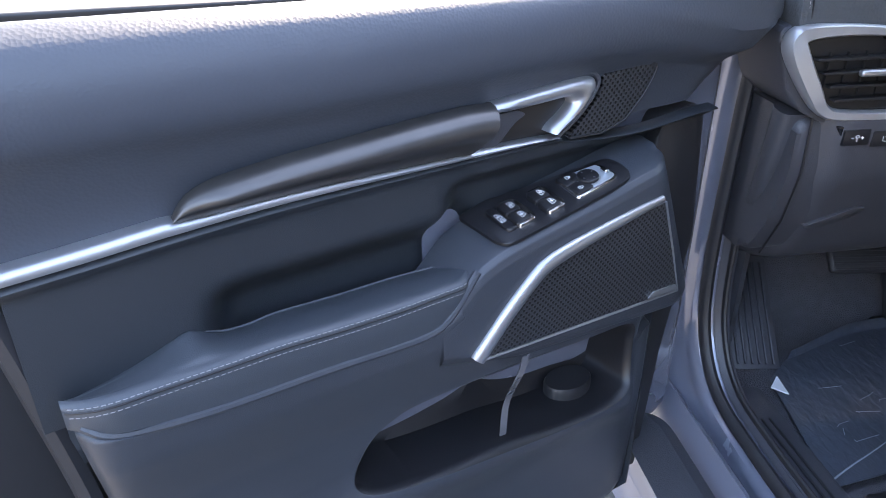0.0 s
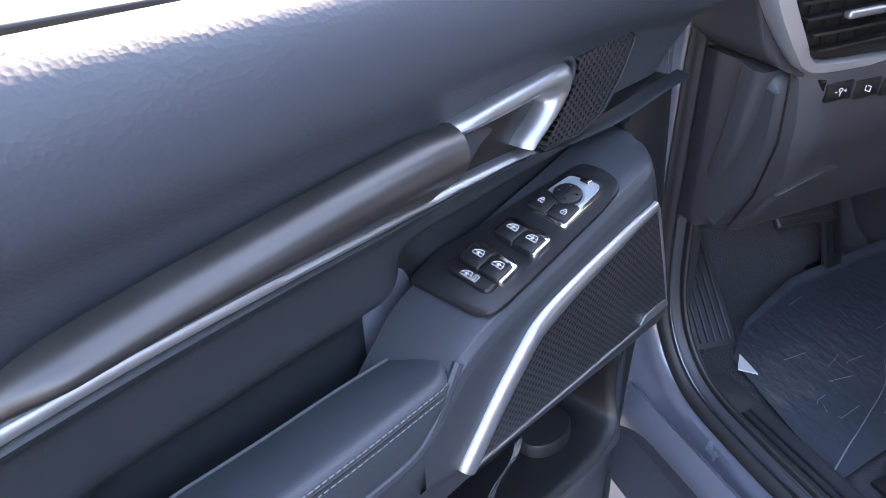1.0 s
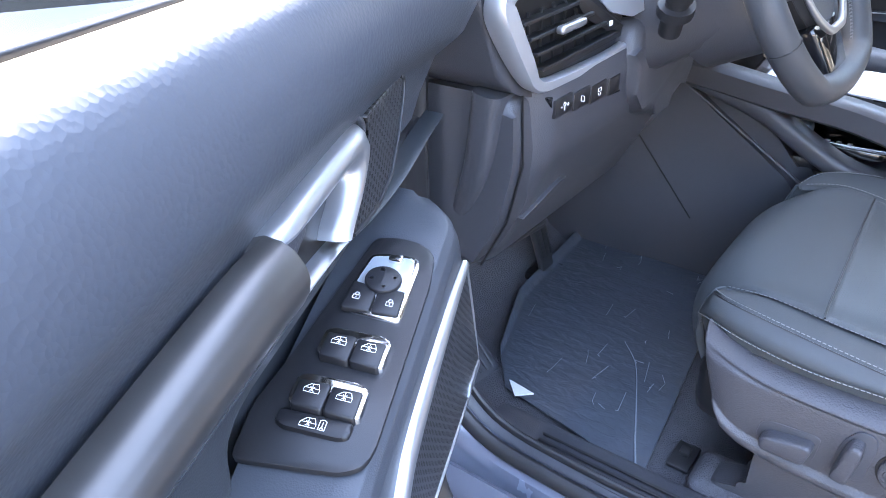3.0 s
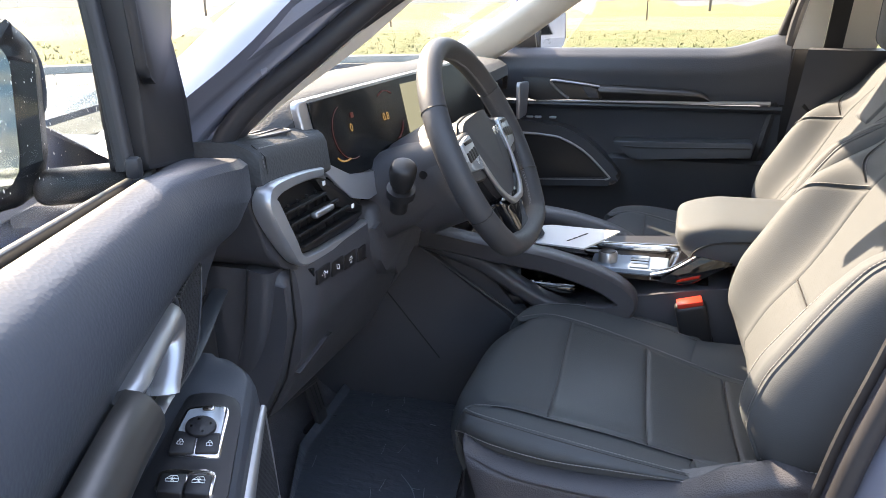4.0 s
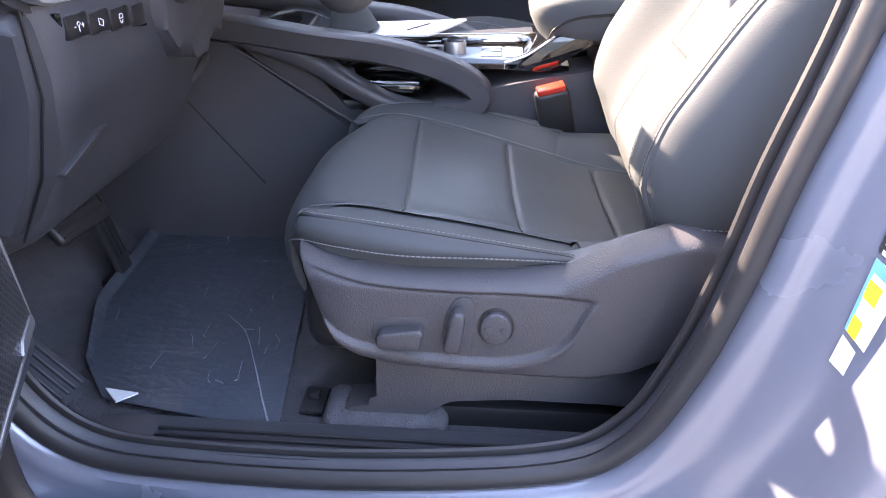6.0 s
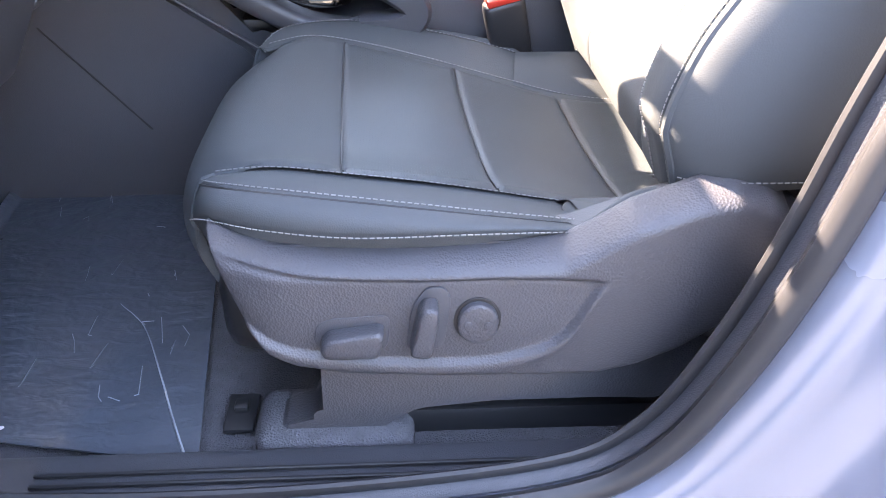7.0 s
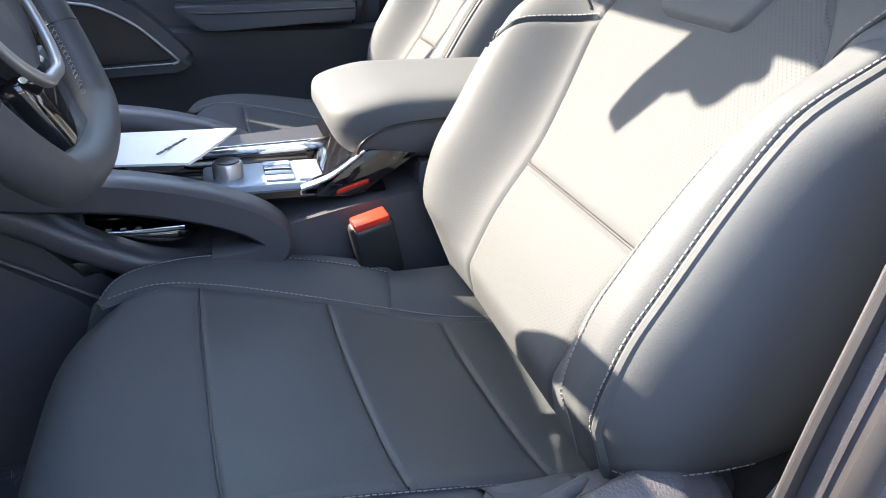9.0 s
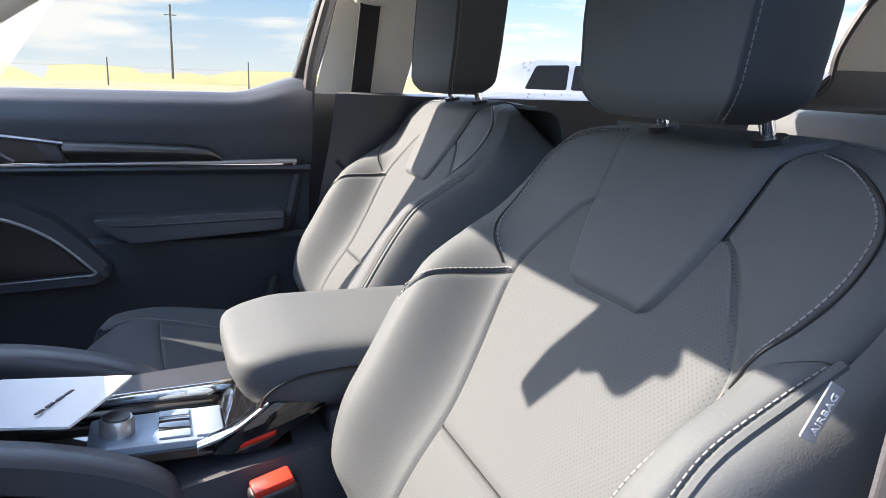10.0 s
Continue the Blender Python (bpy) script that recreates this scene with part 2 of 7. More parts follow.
def pad(fn, nu, nv, puff=0.006, edge=0.12, thick=0.012):
    """A stuffed panel over fn(u, v): its edges are drawn in."""
    bm = bmesh.new()
    V = [[bm.verts.new(fn(i / nu, j / nv)) for j in range(nv + 1)] for i in range(nu + 1)]
    F = [bm.faces.new((V[i][j], V[i + 1][j], V[i + 1][j + 1], V[i][j + 1])) for i in range(nu) for j in range(nv)]
    bmesh.ops.recalc_face_normals(bm, faces=F)
    bm.normal_update()
    lu = (V[0][nv // 2].co - V[nu][nv // 2].co).length
    lv = (V[nu // 2][0].co - V[nu // 2][nv].co).length
    mid = sum((f.normal for f in F), Vector()).normalized()
    sign = 1 if mid.dot(Vector((0, 0.3, 0.9))) > 0 else -1
    push = {}
    for i in range(nu + 1):
        for j in range(nv + 1):
            d = min(min(i, nu - i) / nu * lu, min(j, nv - j) / nv * lv)
            h = puff * (1 - max(0.0, 1 - d / 0.008) ** 2) - puff
            push[V[i][j]] = V[i][j].normal * sign * h
    for v, d in push.items():
        v.co += d
    return bm


def stitches(pts, bm=None, length=0.0036, gap=0.0018, r=0.0007, lift=(0, 0, 0)):
    """A row of thread stitches along a line of points."""
    bm = bm or bmesh.new()
    P = [Vector(p) + Vector(lift) for p in pts]
    acc, on, start, seg = 0.0, True, P[0], []
    for a, b in zip(P, P[1:]):
        L = (b - a).length
        pos = 0.0
        while pos < L:
            need = (length if on else gap) - acc
            if pos + need > L:
                acc += L - pos
                break
            pos += need
            q = a.lerp(b, pos / L)
            if on:
                seg.append((start, q))
            start, on, acc = q, not on, 0.0
    for a, b in seg:
        d = (b - a).normalized()
        s = d.cross(Vector((0.3, 0.2, 0.93))).normalized() * r
        u = s.cross(d)
        rings = [[bm.verts.new(p + s * x + u * y) for x, y in ((1, 0), (0, 1), (-1, 0), (0, -1))] for p in (a, b)]
        for i in range(4):
            bm.faces.new((rings[0][i], rings[0][(i + 1) % 4], rings[1][(i + 1) % 4], rings[1][i]))
        bm.faces.new(rings[0][::-1])
        bm.faces.new(rings[1])
    return bm


def lettering(text, size, depth=0.0003):
    """Raised letters about the origin, in x and y."""
    cu = bpy.data.curves.new("letters", "FONT")
    cu.body, cu.size, cu.extrude = text, size, depth
    cu.align_x, cu.align_y, cu.resolution_u = "CENTER", "CENTER", 3
    ob = bpy.data.objects.new("letters", cu)
    me = ob.to_mesh()
    bm = bmesh.new()
    bm.from_mesh(me)
    ob.to_mesh_clear()
    bpy.data.objects.remove(ob)
    bpy.data.curves.remove(cu)
    return bm


def lerp(table, x):
    """Reads a table of (x, y) pairs."""
    if x <= table[0][0]:
        return table[0][1]
    for (a, p), (b, q) in zip(table, table[1:]):
        if x <= b:
            t = (x - a) / (b - a)
            return p + (q - p) * t
    return table[-1][1]


def curve(table, x):
    """Reads a table of (x, y) pairs along a smooth curve."""
    if x <= table[0][0]:
        return table[0][1]
    for i, ((a, p), (b, q)) in enumerate(zip(table, table[1:])):
        if x <= b:
            (a0, p0), (b1, q1) = table[max(i - 1, 0)], table[min(i + 2, len(table) - 1)]
            t, h = (x - a) / (b - a), b - a
            m0, m1 = (q - p0) / (b - a0) * h, (q1 - p) / (b1 - a) * h
            return (2 * t ** 3 - 3 * t * t + 1) * p + (t ** 3 - 2 * t * t + t) * m0 + (3 * t * t - 2 * t ** 3) * q + (t ** 3 - t * t) * m1
    return table[-1][1]


def ease(t):
    t = min(1.0, max(0.0, t))
    return t * t * (3 - 2 * t)


# ---- the ground and the distance ----
ASPHALT = mat("pale_asphalt", (0.08, 0.08, 0.078), 0.9, grain=0.8, gscale=90, blotch=0.25, bscale=3)
def meadow(name, colours, big, small):
    """Patchy grass: three colours mixed by noise at two sizes."""
    m = mat(name, colours[0], 0.95)
    n, l = m.node_tree.nodes, m.node_tree.links
    co, n1, n2, ad, rp = [n.new("ShaderNode" + k) for k in ("TexCoord", "TexNoise", "TexNoise", "Math", "ValToRGB")]
    n1.inputs["Scale"].default_value, n1.inputs["Detail"].default_value = big, 6
    n2.inputs["Scale"].default_value, n2.inputs["Detail"].default_value, n2.inputs["Roughness"].default_value = small, 8, 0.75
    l.new(co.outputs["Object"], n1.inputs["Vector"])
    l.new(co.outputs["Object"], n2.inputs["Vector"])
    ad.operation = "ADD"
    l.new(n1.outputs["Fac"], ad.inputs[0])
    l.new(n2.outputs["Fac"], ad.inputs[1])
    for i, c in enumerate(colours):
        e = rp.color_ramp.elements[i] if i < 2 else rp.color_ramp.elements.new(0.5)
        e.position, e.color = (0.40, 0.50, 0.60)[i], (*c, 1)
    half = n.new("ShaderNodeMath")
    half.operation, half.inputs[1].default_value = "MULTIPLY", 0.5
    l.new(ad.outputs[0], half.inputs[0])
    l.new(half.outputs[0], rp.inputs["Fac"])
    l.new(rp.outputs["Color"], n["Principled BSDF"].inputs["Base Color"])
    bp = n.new("ShaderNodeBump")
    bp.inputs["Strength"].default_value, bp.inputs["Distance"].default_value = 0.8, 0.15
    l.new(n2.outputs["Fac"], bp.inputs["Height"])
    l.new(bp.outputs["Normal"], n["Principled BSDF"].inputs["Normal"])
    return m


GRASS = meadow("dry_field", [(0.125, 0.112, 0.026), (0.165, 0.135, 0.040), (0.100, 0.108, 0.018)], 0.05, 1.2)
GREEN = meadow("green_verge", [(0.055, 0.090, 0.012), (0.150, 0.130, 0.050), (0.080, 0.105, 0.018)], 0.5, 5.0)
TAN = meadow("tan_stubble", [(0.175, 0.118, 0.055), (0.210, 0.155, 0.085), (0.115, 0.110, 0.030)], 0.25, 3.0)
CONCRETE = mat("pale_concrete", (0.42, 0.40, 0.36), 0.9, grain=0.4, gscale=60, blotch=0.1)


def band_at(d0, d1, z0, z1, wide=700):
    """A strip of land across the direction east-north-east of the car, between two distances."""
    bm = bmesh.new()
    n = 60
    for i in range(n + 1):
        a = radians(-75 + 190 * i / n)
        for d, z in ((d0, z0), (d1, z1)):
            bm.verts.new((d * math.cos(a), d * math.sin(a), z + (0.004 * d * noise.noise((i * 0.7, d, 0)) if d > 60 else 0)))
    bm.verts.ensure_lookup_table()
    for i in range(n):
        bm.faces.new((bm.verts[2 * i], bm.verts[2 * i + 2], bm.verts[2 * i + 3], bm.verts[2 * i + 1]))
    return bm


ground = bmesh.new()
bmesh.ops.create_circle(ground, cap_ends=True, segments=96, radius=3500)
tagged(part("ground", ground, ASPHALT), "pale grey asphalt car lot", "ground", kind="structure")
tagged(part("verge", band_at(17, 34, 0.02, 0.04), GREEN), "green and brown weedy verge beyond the lot", "grass", kind="structure")
tagged(part("stubble_field", band_at(34, 62, 0.04, 0.06), TAN), "tan dry stubble field", "field", kind="structure")
tagged(part("field", band_at(62, 3000, 0.06, 1.0), GRASS), "yellow-green dry grass field to the horizon", "field", kind="structure")
rnd = random.Random(23)
tufts = bmesh.new()
for i in range(3200):
    a, d = radians(-60 + 165 * rnd.random()), 17.3 + 18 * rnd.random() ** 1.3
    c, h = Vector((d * math.cos(a), d * math.sin(a), 0.02)), 0.03 + 0.10 * rnd.random() ** 2
    for k in range(3):
        t = rnd.random() * 6.28
        o, q = Vector((math.cos(t), math.sin(t), 0)), Vector((-math.sin(t), math.cos(t), 0)) * (0.012 + 0.012 * rnd.random())
        tufts.faces.new([tufts.verts.new(p) for p in (c + o * 0.03 - q, c + o * 0.03 + q, c + o * (0.05 + 0.5 * h * rnd.random()) + Vector((0, 0, h)))])
tagged(part("weeds", tufts, meadow("weed_blades", [(0.075, 0.115, 0.020), (0.19, 0.165, 0.07), (0.11, 0.13, 0.03)], 0.6, 3.0)), "low green and straw weeds along the verge", "weeds", kind="stuff")
kerb = bmesh.new()
sweep([(16.8 * math.cos(radians(a)), 16.8 * math.sin(radians(a)), 0.07) for a in range(-75, 116, 3)], [(-0.12, -0.07), (0.12, -0.07), (0.12, 0.07), (0.08, 0.085), (-0.08, 0.085), (-0.12, 0.07)], bm=kerb)
tagged(part("kerb", kerb, CONCRETE), "pale concrete kerb along the lot", "kerb", kind="structure")


def distant_sky():
    """Blue sky with flat cloud streaks, low over the field."""
    m = bpy.data.materials.new("distant_sky")
    m.use_nodes = True
    n, l = m.node_tree.nodes, m.node_tree.links
    n.remove(n["Principled BSDF"])
    em, co, mp, no, rp, mx, sp, gr, g2 = [n.new("ShaderNode" + k) for k in ("Emission", "TexCoord", "Mapping", "TexNoise", "ValToRGB", "Mix", "SeparateXYZ", "MapRange", "Mix")]
    mp.inputs["Scale"].default_value = (0.0016, 0.0016, 0.011)
    no.inputs["Scale"].default_value, no.inputs["Detail"].default_value = 1.0, 7
    rp.color_ramp.elements[0].position, rp.color_ramp.elements[1].position = 0.47, 0.62
    l.new(co.outputs["Object"], mp.inputs["Vector"])
    l.new(mp.outputs[0], no.inputs["Vector"])
    l.new(no.outputs["Fac"], rp.inputs["Fac"])
    l.new(co.outputs["Object"], sp.inputs[0])
    l.new(sp.outputs["Z"], gr.inputs["Value"])
    gr.inputs["From Max"].default_value = 330.0
    for x in (mx, g2):
        x.data_type = "RGBA"
    g2.inputs["A"].default_value, g2.inputs["B"].default_value = (0.74, 0.83, 0.90, 1), (0.36, 0.62, 0.90, 1)
    l.new(gr.outputs["Result"], g2.inputs["Factor"])
    l.new(g2.outputs["Result"], mx.inputs["A"])
    mx.inputs["B"].default_value = (0.93, 0.94, 0.95, 1)
    l.new(rp.outputs["Color"], mx.inputs["Factor"])
    l.new(mx.outputs["Result"], em.inputs["Color"])
    em.inputs["Strength"].default_value = 0.15
    l.new(em.outputs[0], n["Material Output"].inputs["Surface"])
    return m


tagged(part("backdrop", surf(lambda u, v: (3100 * math.cos(radians(360 * u)), 3100 * math.sin(radians(360 * u)), -5 + 900 * v), 96, 6), distant_sky()), "hazy blue sky with flat clouds over the field", "sky", kind="structure")
POSTWOOD = mat("weathered_post_wood", (0.12, 0.10, 0.08), 0.9, blotch=0.3)


def post_bm(h, r):
    return sweep([(0, 0, 0), (0.01, 0, h * 0.5), (0, 0.01, h)], ring(r, 8), up=(0, 1, 0), scale=lambda t: 1 - 0.25 * t)


fence = None
for i in range(16):
    a = radians(-44 + 9.5 * i)
    d = 46 + 5 * math.sin(i * 1.7)
    m = Matrix.Translation((d * math.cos(a), d * math.sin(a), 0.05))
    if fence is None:
        fence = tagged(part("fence_post", post_bm(1.7, 0.05), POSTWOOD), "thin weathered fence post in the field", "fence post", "fence posts")
        fence.matrix_world = m
    else:
        copy_thing(fence, m)


def pole(d, deg, h):
    e = thing("utility_pole", "tall wooden utility pole far off in the field", "pole", pose(d * math.cos(radians(deg)), d * math.sin(radians(deg)), 0, 0, 0, deg), "utility poles")
    part("pole", post_bm(h, 0.16), POSTWOOD, e)
    part("crossarm", rbox((0, 0, h * 0.86), (0.1, 1.3, 0.1), 0.01), POSTWOOD, e)


pole(95, -0.9, 8.4)
pole(110, 35, 9.0)

# ---- the car's body shell ----
body = thing("car_body", "blue-grey car body with its door opening", "car body", kind="structure")


def opening(x_low=-0.72):
    """The front door opening's edge, (x, y, z), from the roof down the front pillar and back up the rear one."""
    return [(-0.60, 0.33, 1.44), (-0.645, 0.48, 1.335), (-0.68, 0.64, 1.228), (-0.70, 0.745, 1.14), (-0.715, 0.783, 1.03), (-0.72, 0.79, 0.86), (-0.72, 0.792, 0.68),
            (-0.72, 0.772, 0.575), (-0.72, 0.71, 0.508), (-0.72, 0.60, 0.49), (-0.72, 0.40, 0.490), (-0.72, 0.20, 0.515), (-0.72, 0.125, 0.56), (-0.725, 0.082, 0.65),
            (-0.73, 0.055, 0.75), (-0.73, 0.034, 0.85), (-0.725, 0.0, 0.98), (-0.715, -0.025, 1.12), (-0.67, -0.06, 1.30), (-0.60, -0.10, 1.46)]


edge = smooth(opening(), 6)
part("door_seal", sweep(edge, ring(0.012, 10, 0.8), up=(1, 0, 0)), RUBBER, body, "black rubber door seal")
part("pillar_seal", sweep([p + Vector((0.002, 0.006, 0.006)) for p in edge[:25]], rrect(0.030, 0.022, 0.008), up=(1, 0, 0)), RUBBER, body)
part("seal_lip", sweep([Vector(p) + Vector((0.028, 0, 0)) + (Vector((0, 0.42, 0.9)) - Vector((0, p[1], p[2]))).normalized() * 0.012 for p in edge], ring(0.006, 8, 0.7), up=(1, 0, 0)), RUBBER, body)


ROWS_J = [(0.004, 0.02), (0.012, 0.0), (0.018, -0.012), (0.034, -0.016), (0.050, -0.019), (0.056, -0.028), (0.085, -0.040), (0.098, -0.052), (0.108, -0.080), (0.118, -0.105), (0.14, -0.118), (0.26, -0.125)]


def frame_strip(rows, name, material, label=""):
    """The painted frame round the opening: rows of (outward, sideways) offsets, lofted along the edge."""
    c = Vector((0, 0.40, 0.90))
    sm = []
    for off, dx in rows:
        sm.append([Vector(p) + (Vector((0, p[1], p[2])) - c).normalized() * off * (0.10 if p[2] > 1.10 and p[1] > 0.2 else 1.0) + Vector((dx * (0.45 if p[2] > 1.12 and p[1] > 0.2 else 1.0), 0, 0)) for p in edge])
    bm = bmesh.new()
    V = [[bm.verts.new(p) for p in line] for line in sm]
    for i in range(len(V) - 1):
        for j in range(len(edge) - 1):
            bm.faces.new((V[i][j], V[i][j + 1], V[i + 1][j + 1], V[i + 1][j]))
    return part(name, bm, material, body, label, angle=50)


frame_strip(ROWS_J, "door_frame", PAINT, "glossy blue-grey painted door frame")
frame_strip([(0.0, 0.016), (-0.008, 0.026), (-0.006, 0.040), (0.02, 0.052), (0.06, 0.055)], "inner_pillar_trim", PLASTIC, "dark plastic trim inside the door frame")

# floor, far sill, firewall, roof, rear
part("floor_carpet", surf(lambda u, v: (-0.66 + 1.36 * u, -0.9 + 1.95 * v, 0.452 + 0.16 * ease((v - 0.93) / 0.07) + 0.004 * noise.noise((u * 9, v * 9, 0))), 30, 40, thick=0.02), CARPET, body, "dark grey carpet with crumbs")
part("firewall", slab([(-0.70, 0.44), (0.72, 0.44), (0.72, 1.0), (-0.70, 1.0)], in_xz(1.06, 1.03)), CARPET, body)
part("roof", surf(lambda u, v: (-0.60 + 1.22 * u, 0.33 - 2.6 * v, 1.46 + 0.06 * math.sin(math.pi * u) + 0.02 * math.sin(math.pi * v)), 14, 14, thick=0.03), HEADLINER, body, "cream headliner")
part("roof_rail", sweep([(-0.59, 0.33, 1.455), (-0.575, 0.0, 1.485), (-0.575, -0.5, 1.49), (-0.59, -2.0, 1.46)], rrect(0.09, 0.06, 0.02), up=(0, 0, 1)), PAINT, body)
part("roof_rail", sweep([(0.61, 0.33, 1.455), (0.60, 0.0, 1.485), (0.60, -0.5, 1.49), (0.61, -2.0, 1.46)], rrect(0.09, 0.06, 0.02), up=(0, 0, 1)), HEADLINER, body)
part("windscreen_header", sweep([(-0.58, 0.345, 1.45), (0, 0.40, 1.49), (0.58, 0.345, 1.45)], rrect(0.17, 0.05, 0.015), up=(0, 0, 1)), HEADLINER, body)
# driver's sun side pillar outside, far pillar inside
# lines down the driver's windscreen pillar: glass edge, outer crease, seal, inner trim
GLASS_EDGE = smooth([(-0.640, 0.440, 1.500), (-0.697, 0.630, 1.335), (-0.713, 0.685, 1.288), (-0.737, 0.765, 1.220), (-0.749, 0.805, 1.187), (-0.770, 0.875, 1.126)], 6)
CREASE = smooth([(-0.665, 0.385, 1.495), (-0.717, 0.557, 1.338), (-0.734, 0.612, 1.287), (-0.752, 0.675, 1.228), (-0.772, 0.741, 1.177), (-0.795, 0.815, 1.120)], 6)
SEAL_LINE = smooth([(-0.603, 0.310, 1.480), (-0.656, 0.489, 1.332), (-0.672, 0.546, 1.285), (-0.695, 0.622, 1.224), (-0.713, 0.685, 1.176), (-0.724, 0.720, 1.138), (-0.731, 0.745, 1.095)], 6)
TRIM_LINE = smooth([(-0.565, 0.330, 1.465), (-0.612, 0.483, 1.338), (-0.629, 0.541, 1.288), (-0.649, 0.608, 1.230), (-0.667, 0.669, 1.181), (-0.682, 0.720, 1.137)], 6)


def line_at(pts, t):
    k = min(max(t, 0.0), 0.9999) * (len(pts) - 1)
    return pts[int(k)].lerp(pts[int(k) + 1], k - int(k))


def pillar_pt(u, v):
    """Across from the glass, over the crease and down two stepped folds to the seal."""
    a, b, c = line_at(GLASS_EDGE, v), line_at(CREASE, v), line_at(SEAL_LINE, v)
    inward = Vector((0.75, 0.30, -0.25))
    if u < 0.36:
        k = u / 0.36
        return a.lerp(b, k) - inward * 0.004 * math.sin(math.pi * k)
    k = (u - 0.36) / 0.64
    step = 0.010 * ease((k - 0.28) / 0.06) + 0.016 * ease((k - 0.62) / 0.06) - 0.010 * ease((k - 0.86) / 0.08)
    return b.lerp(c, k) + inward * (step + 0.012 * math.sin(math.pi * min(1, k * 1.3)))


part("front_pillar", surf(pillar_pt, 50, 36, thick=0.004), PAINT, body, "painted windscreen pillar", angle=60)
part("pillar_seal", sweep([p + Vector((0.004, 0, 0)) for p in SEAL_LINE], ring(0.0125, 12), up=(0.6, 0.3, 0.75)), RUBBER, body, "black rubber pillar seal")
part("pillar_edge", surf(lambda u, v: line_at(SEAL_LINE, v).lerp(line_at(TRIM_LINE, v), u) + Vector((0.75, 0.3, -0.25)) * 0.014 * math.sin(math.pi * u), 8, 24, thick=0.004), PLASTIC, body, "dark inner edge of the pillar")
part("pillar_trim_near", surf(lambda u, v: line_at(TRIM_LINE, v) + Vector((0.030, -0.016, 0.004)) * u * (1.0 - 0.75 * ease((v - 0.55) / 0.45)), 6, 24, thick=0.004), BEIGETRIM, body, "cream windscreen pillar trim")
part("pillar_trim_far", sweep(smooth([(0.57, 0.30, 1.46), (0.64, 0.52, 1.33), (0.69, 0.72, 1.20), (0.73, 0.92, 1.09)], 6), rrect(0.06, 0.10, 0.025), up=(-0.6, 0.3, 0.75)), BEIGETRIM, body, "cream windscreen pillar trim")
bm = surf(lambda u, v: (-0.60 - 0.16 * v + (1.20 + 0.32 * v) * u, 0.37 + 0.72 * v + 0.10 * math.sin(math.pi * u), 1.475 - 0.40 * v), 16, 10, thick=0.004)
ws = part("windscreen", bm, WINDOW, body, "clear curved windscreen")
ws.visible_shadow = False
part("cowl", surf(lambda u, v: (-0.78 + 1.56 * u, 1.06 + 0.12 * v + 0.1 * math.sin(math.pi * u), 1.075 - 0.02 * v), 10, 2, thick=0.01), DARK, body, "black windscreen cowl")
part("bonnet", surf(lambda u, v: (-0.80 + 1.60 * u, 1.18 + 1.0 * v + 0.1 * math.sin(math.pi * u) * (1 - v), 1.075 + 0.035 * math.sin(math.pi * u) - 0.10 * v * v + 0.02 * ease((abs(u - 0.5) - 0.30) / 0.1)), 24, 12, thick=0.012), PAINT, body, "glossy blue-grey bonnet")
part("front_wing", surf(lambda u, v: (-0.80 - 0.13 * math.sin(0.5 * math.pi * u), 0.94 + 1.2 * v, 1.07 - 0.10 * v * v - 0.62 * u), 10, 10, thick=0.01), PAINT, body)
part("front_wing", surf(lambda u, v: (0.80 + 0.13 * math.sin(0.5 * math.pi * u), 0.94 + 1.2 * v, 1.07 - 0.10 * v * v - 0.62 * u), 10, 10, thick=0.01), PAINT, body)

# rocker panel below the opening, scuff plates
part("rocker", surf(lambda u, v: (-0.765 - 0.10 * math.sin(0.5 * math.pi * u) + 0.06 * ease((u - 0.75) / 0.25), -0.2 + 1.15 * v, 0.478 - 0.26 * u), 12, 10, thick=0.01), PAINT, body, "blue-grey painted rocker panel")
part("step_tread", slab(rounded([(-0.08, 0.0), (0.72, 0.0), (0.76, 0.05), (0.74, 0.11), (-0.08, 0.11)], 0.03), lambda a, b, top: (-0.80 - 0.02 * top - b * 0.5, a - 0.02, 0.466 - b * 0.15 + 0.006 * top), 0.004), PLASTIC, body, "black ribbed step cover")
plate = part("scuff_plate", slab(rrect(0.60, 0.062, 0.012), lambda a, b, top: (-0.668 - b, 0.425 + a, 0.478 + 0.018 * top - 0.12 * b * b * 4), 0.006), PLASTIC, body, "dark scuff plate with two ribs")
for dx in (-0.022, -0.010):
    part("rib", rbox((-0.655 + dx, 0.425, 0.499), (0.004, 0.44, 0.004), 0.0015), DARK, plate)
part("rear_scuff_trim", surf(lambda u, v: (-0.635 - 0.062 * u, 0.125 - 0.36 * v * (1 - 0.2 * u), 0.492 + 0.006 * math.sin(math.pi * u) + 0.30 * ease(v) * (0.25 + 0.75 * v)), 6, 14, thick=0.012), PILLARTRIM, body, "grey sill trim")
part("kick_panel", surf(lambda u, v: (-0.655 - 0.03 * math.sin(math.pi * u), 0.805 + 0.24 * u, 0.48 + 0.55 * v), 10, 8, thick=0.012), PLASTIC, body, "dark kick panel beside the footwell")

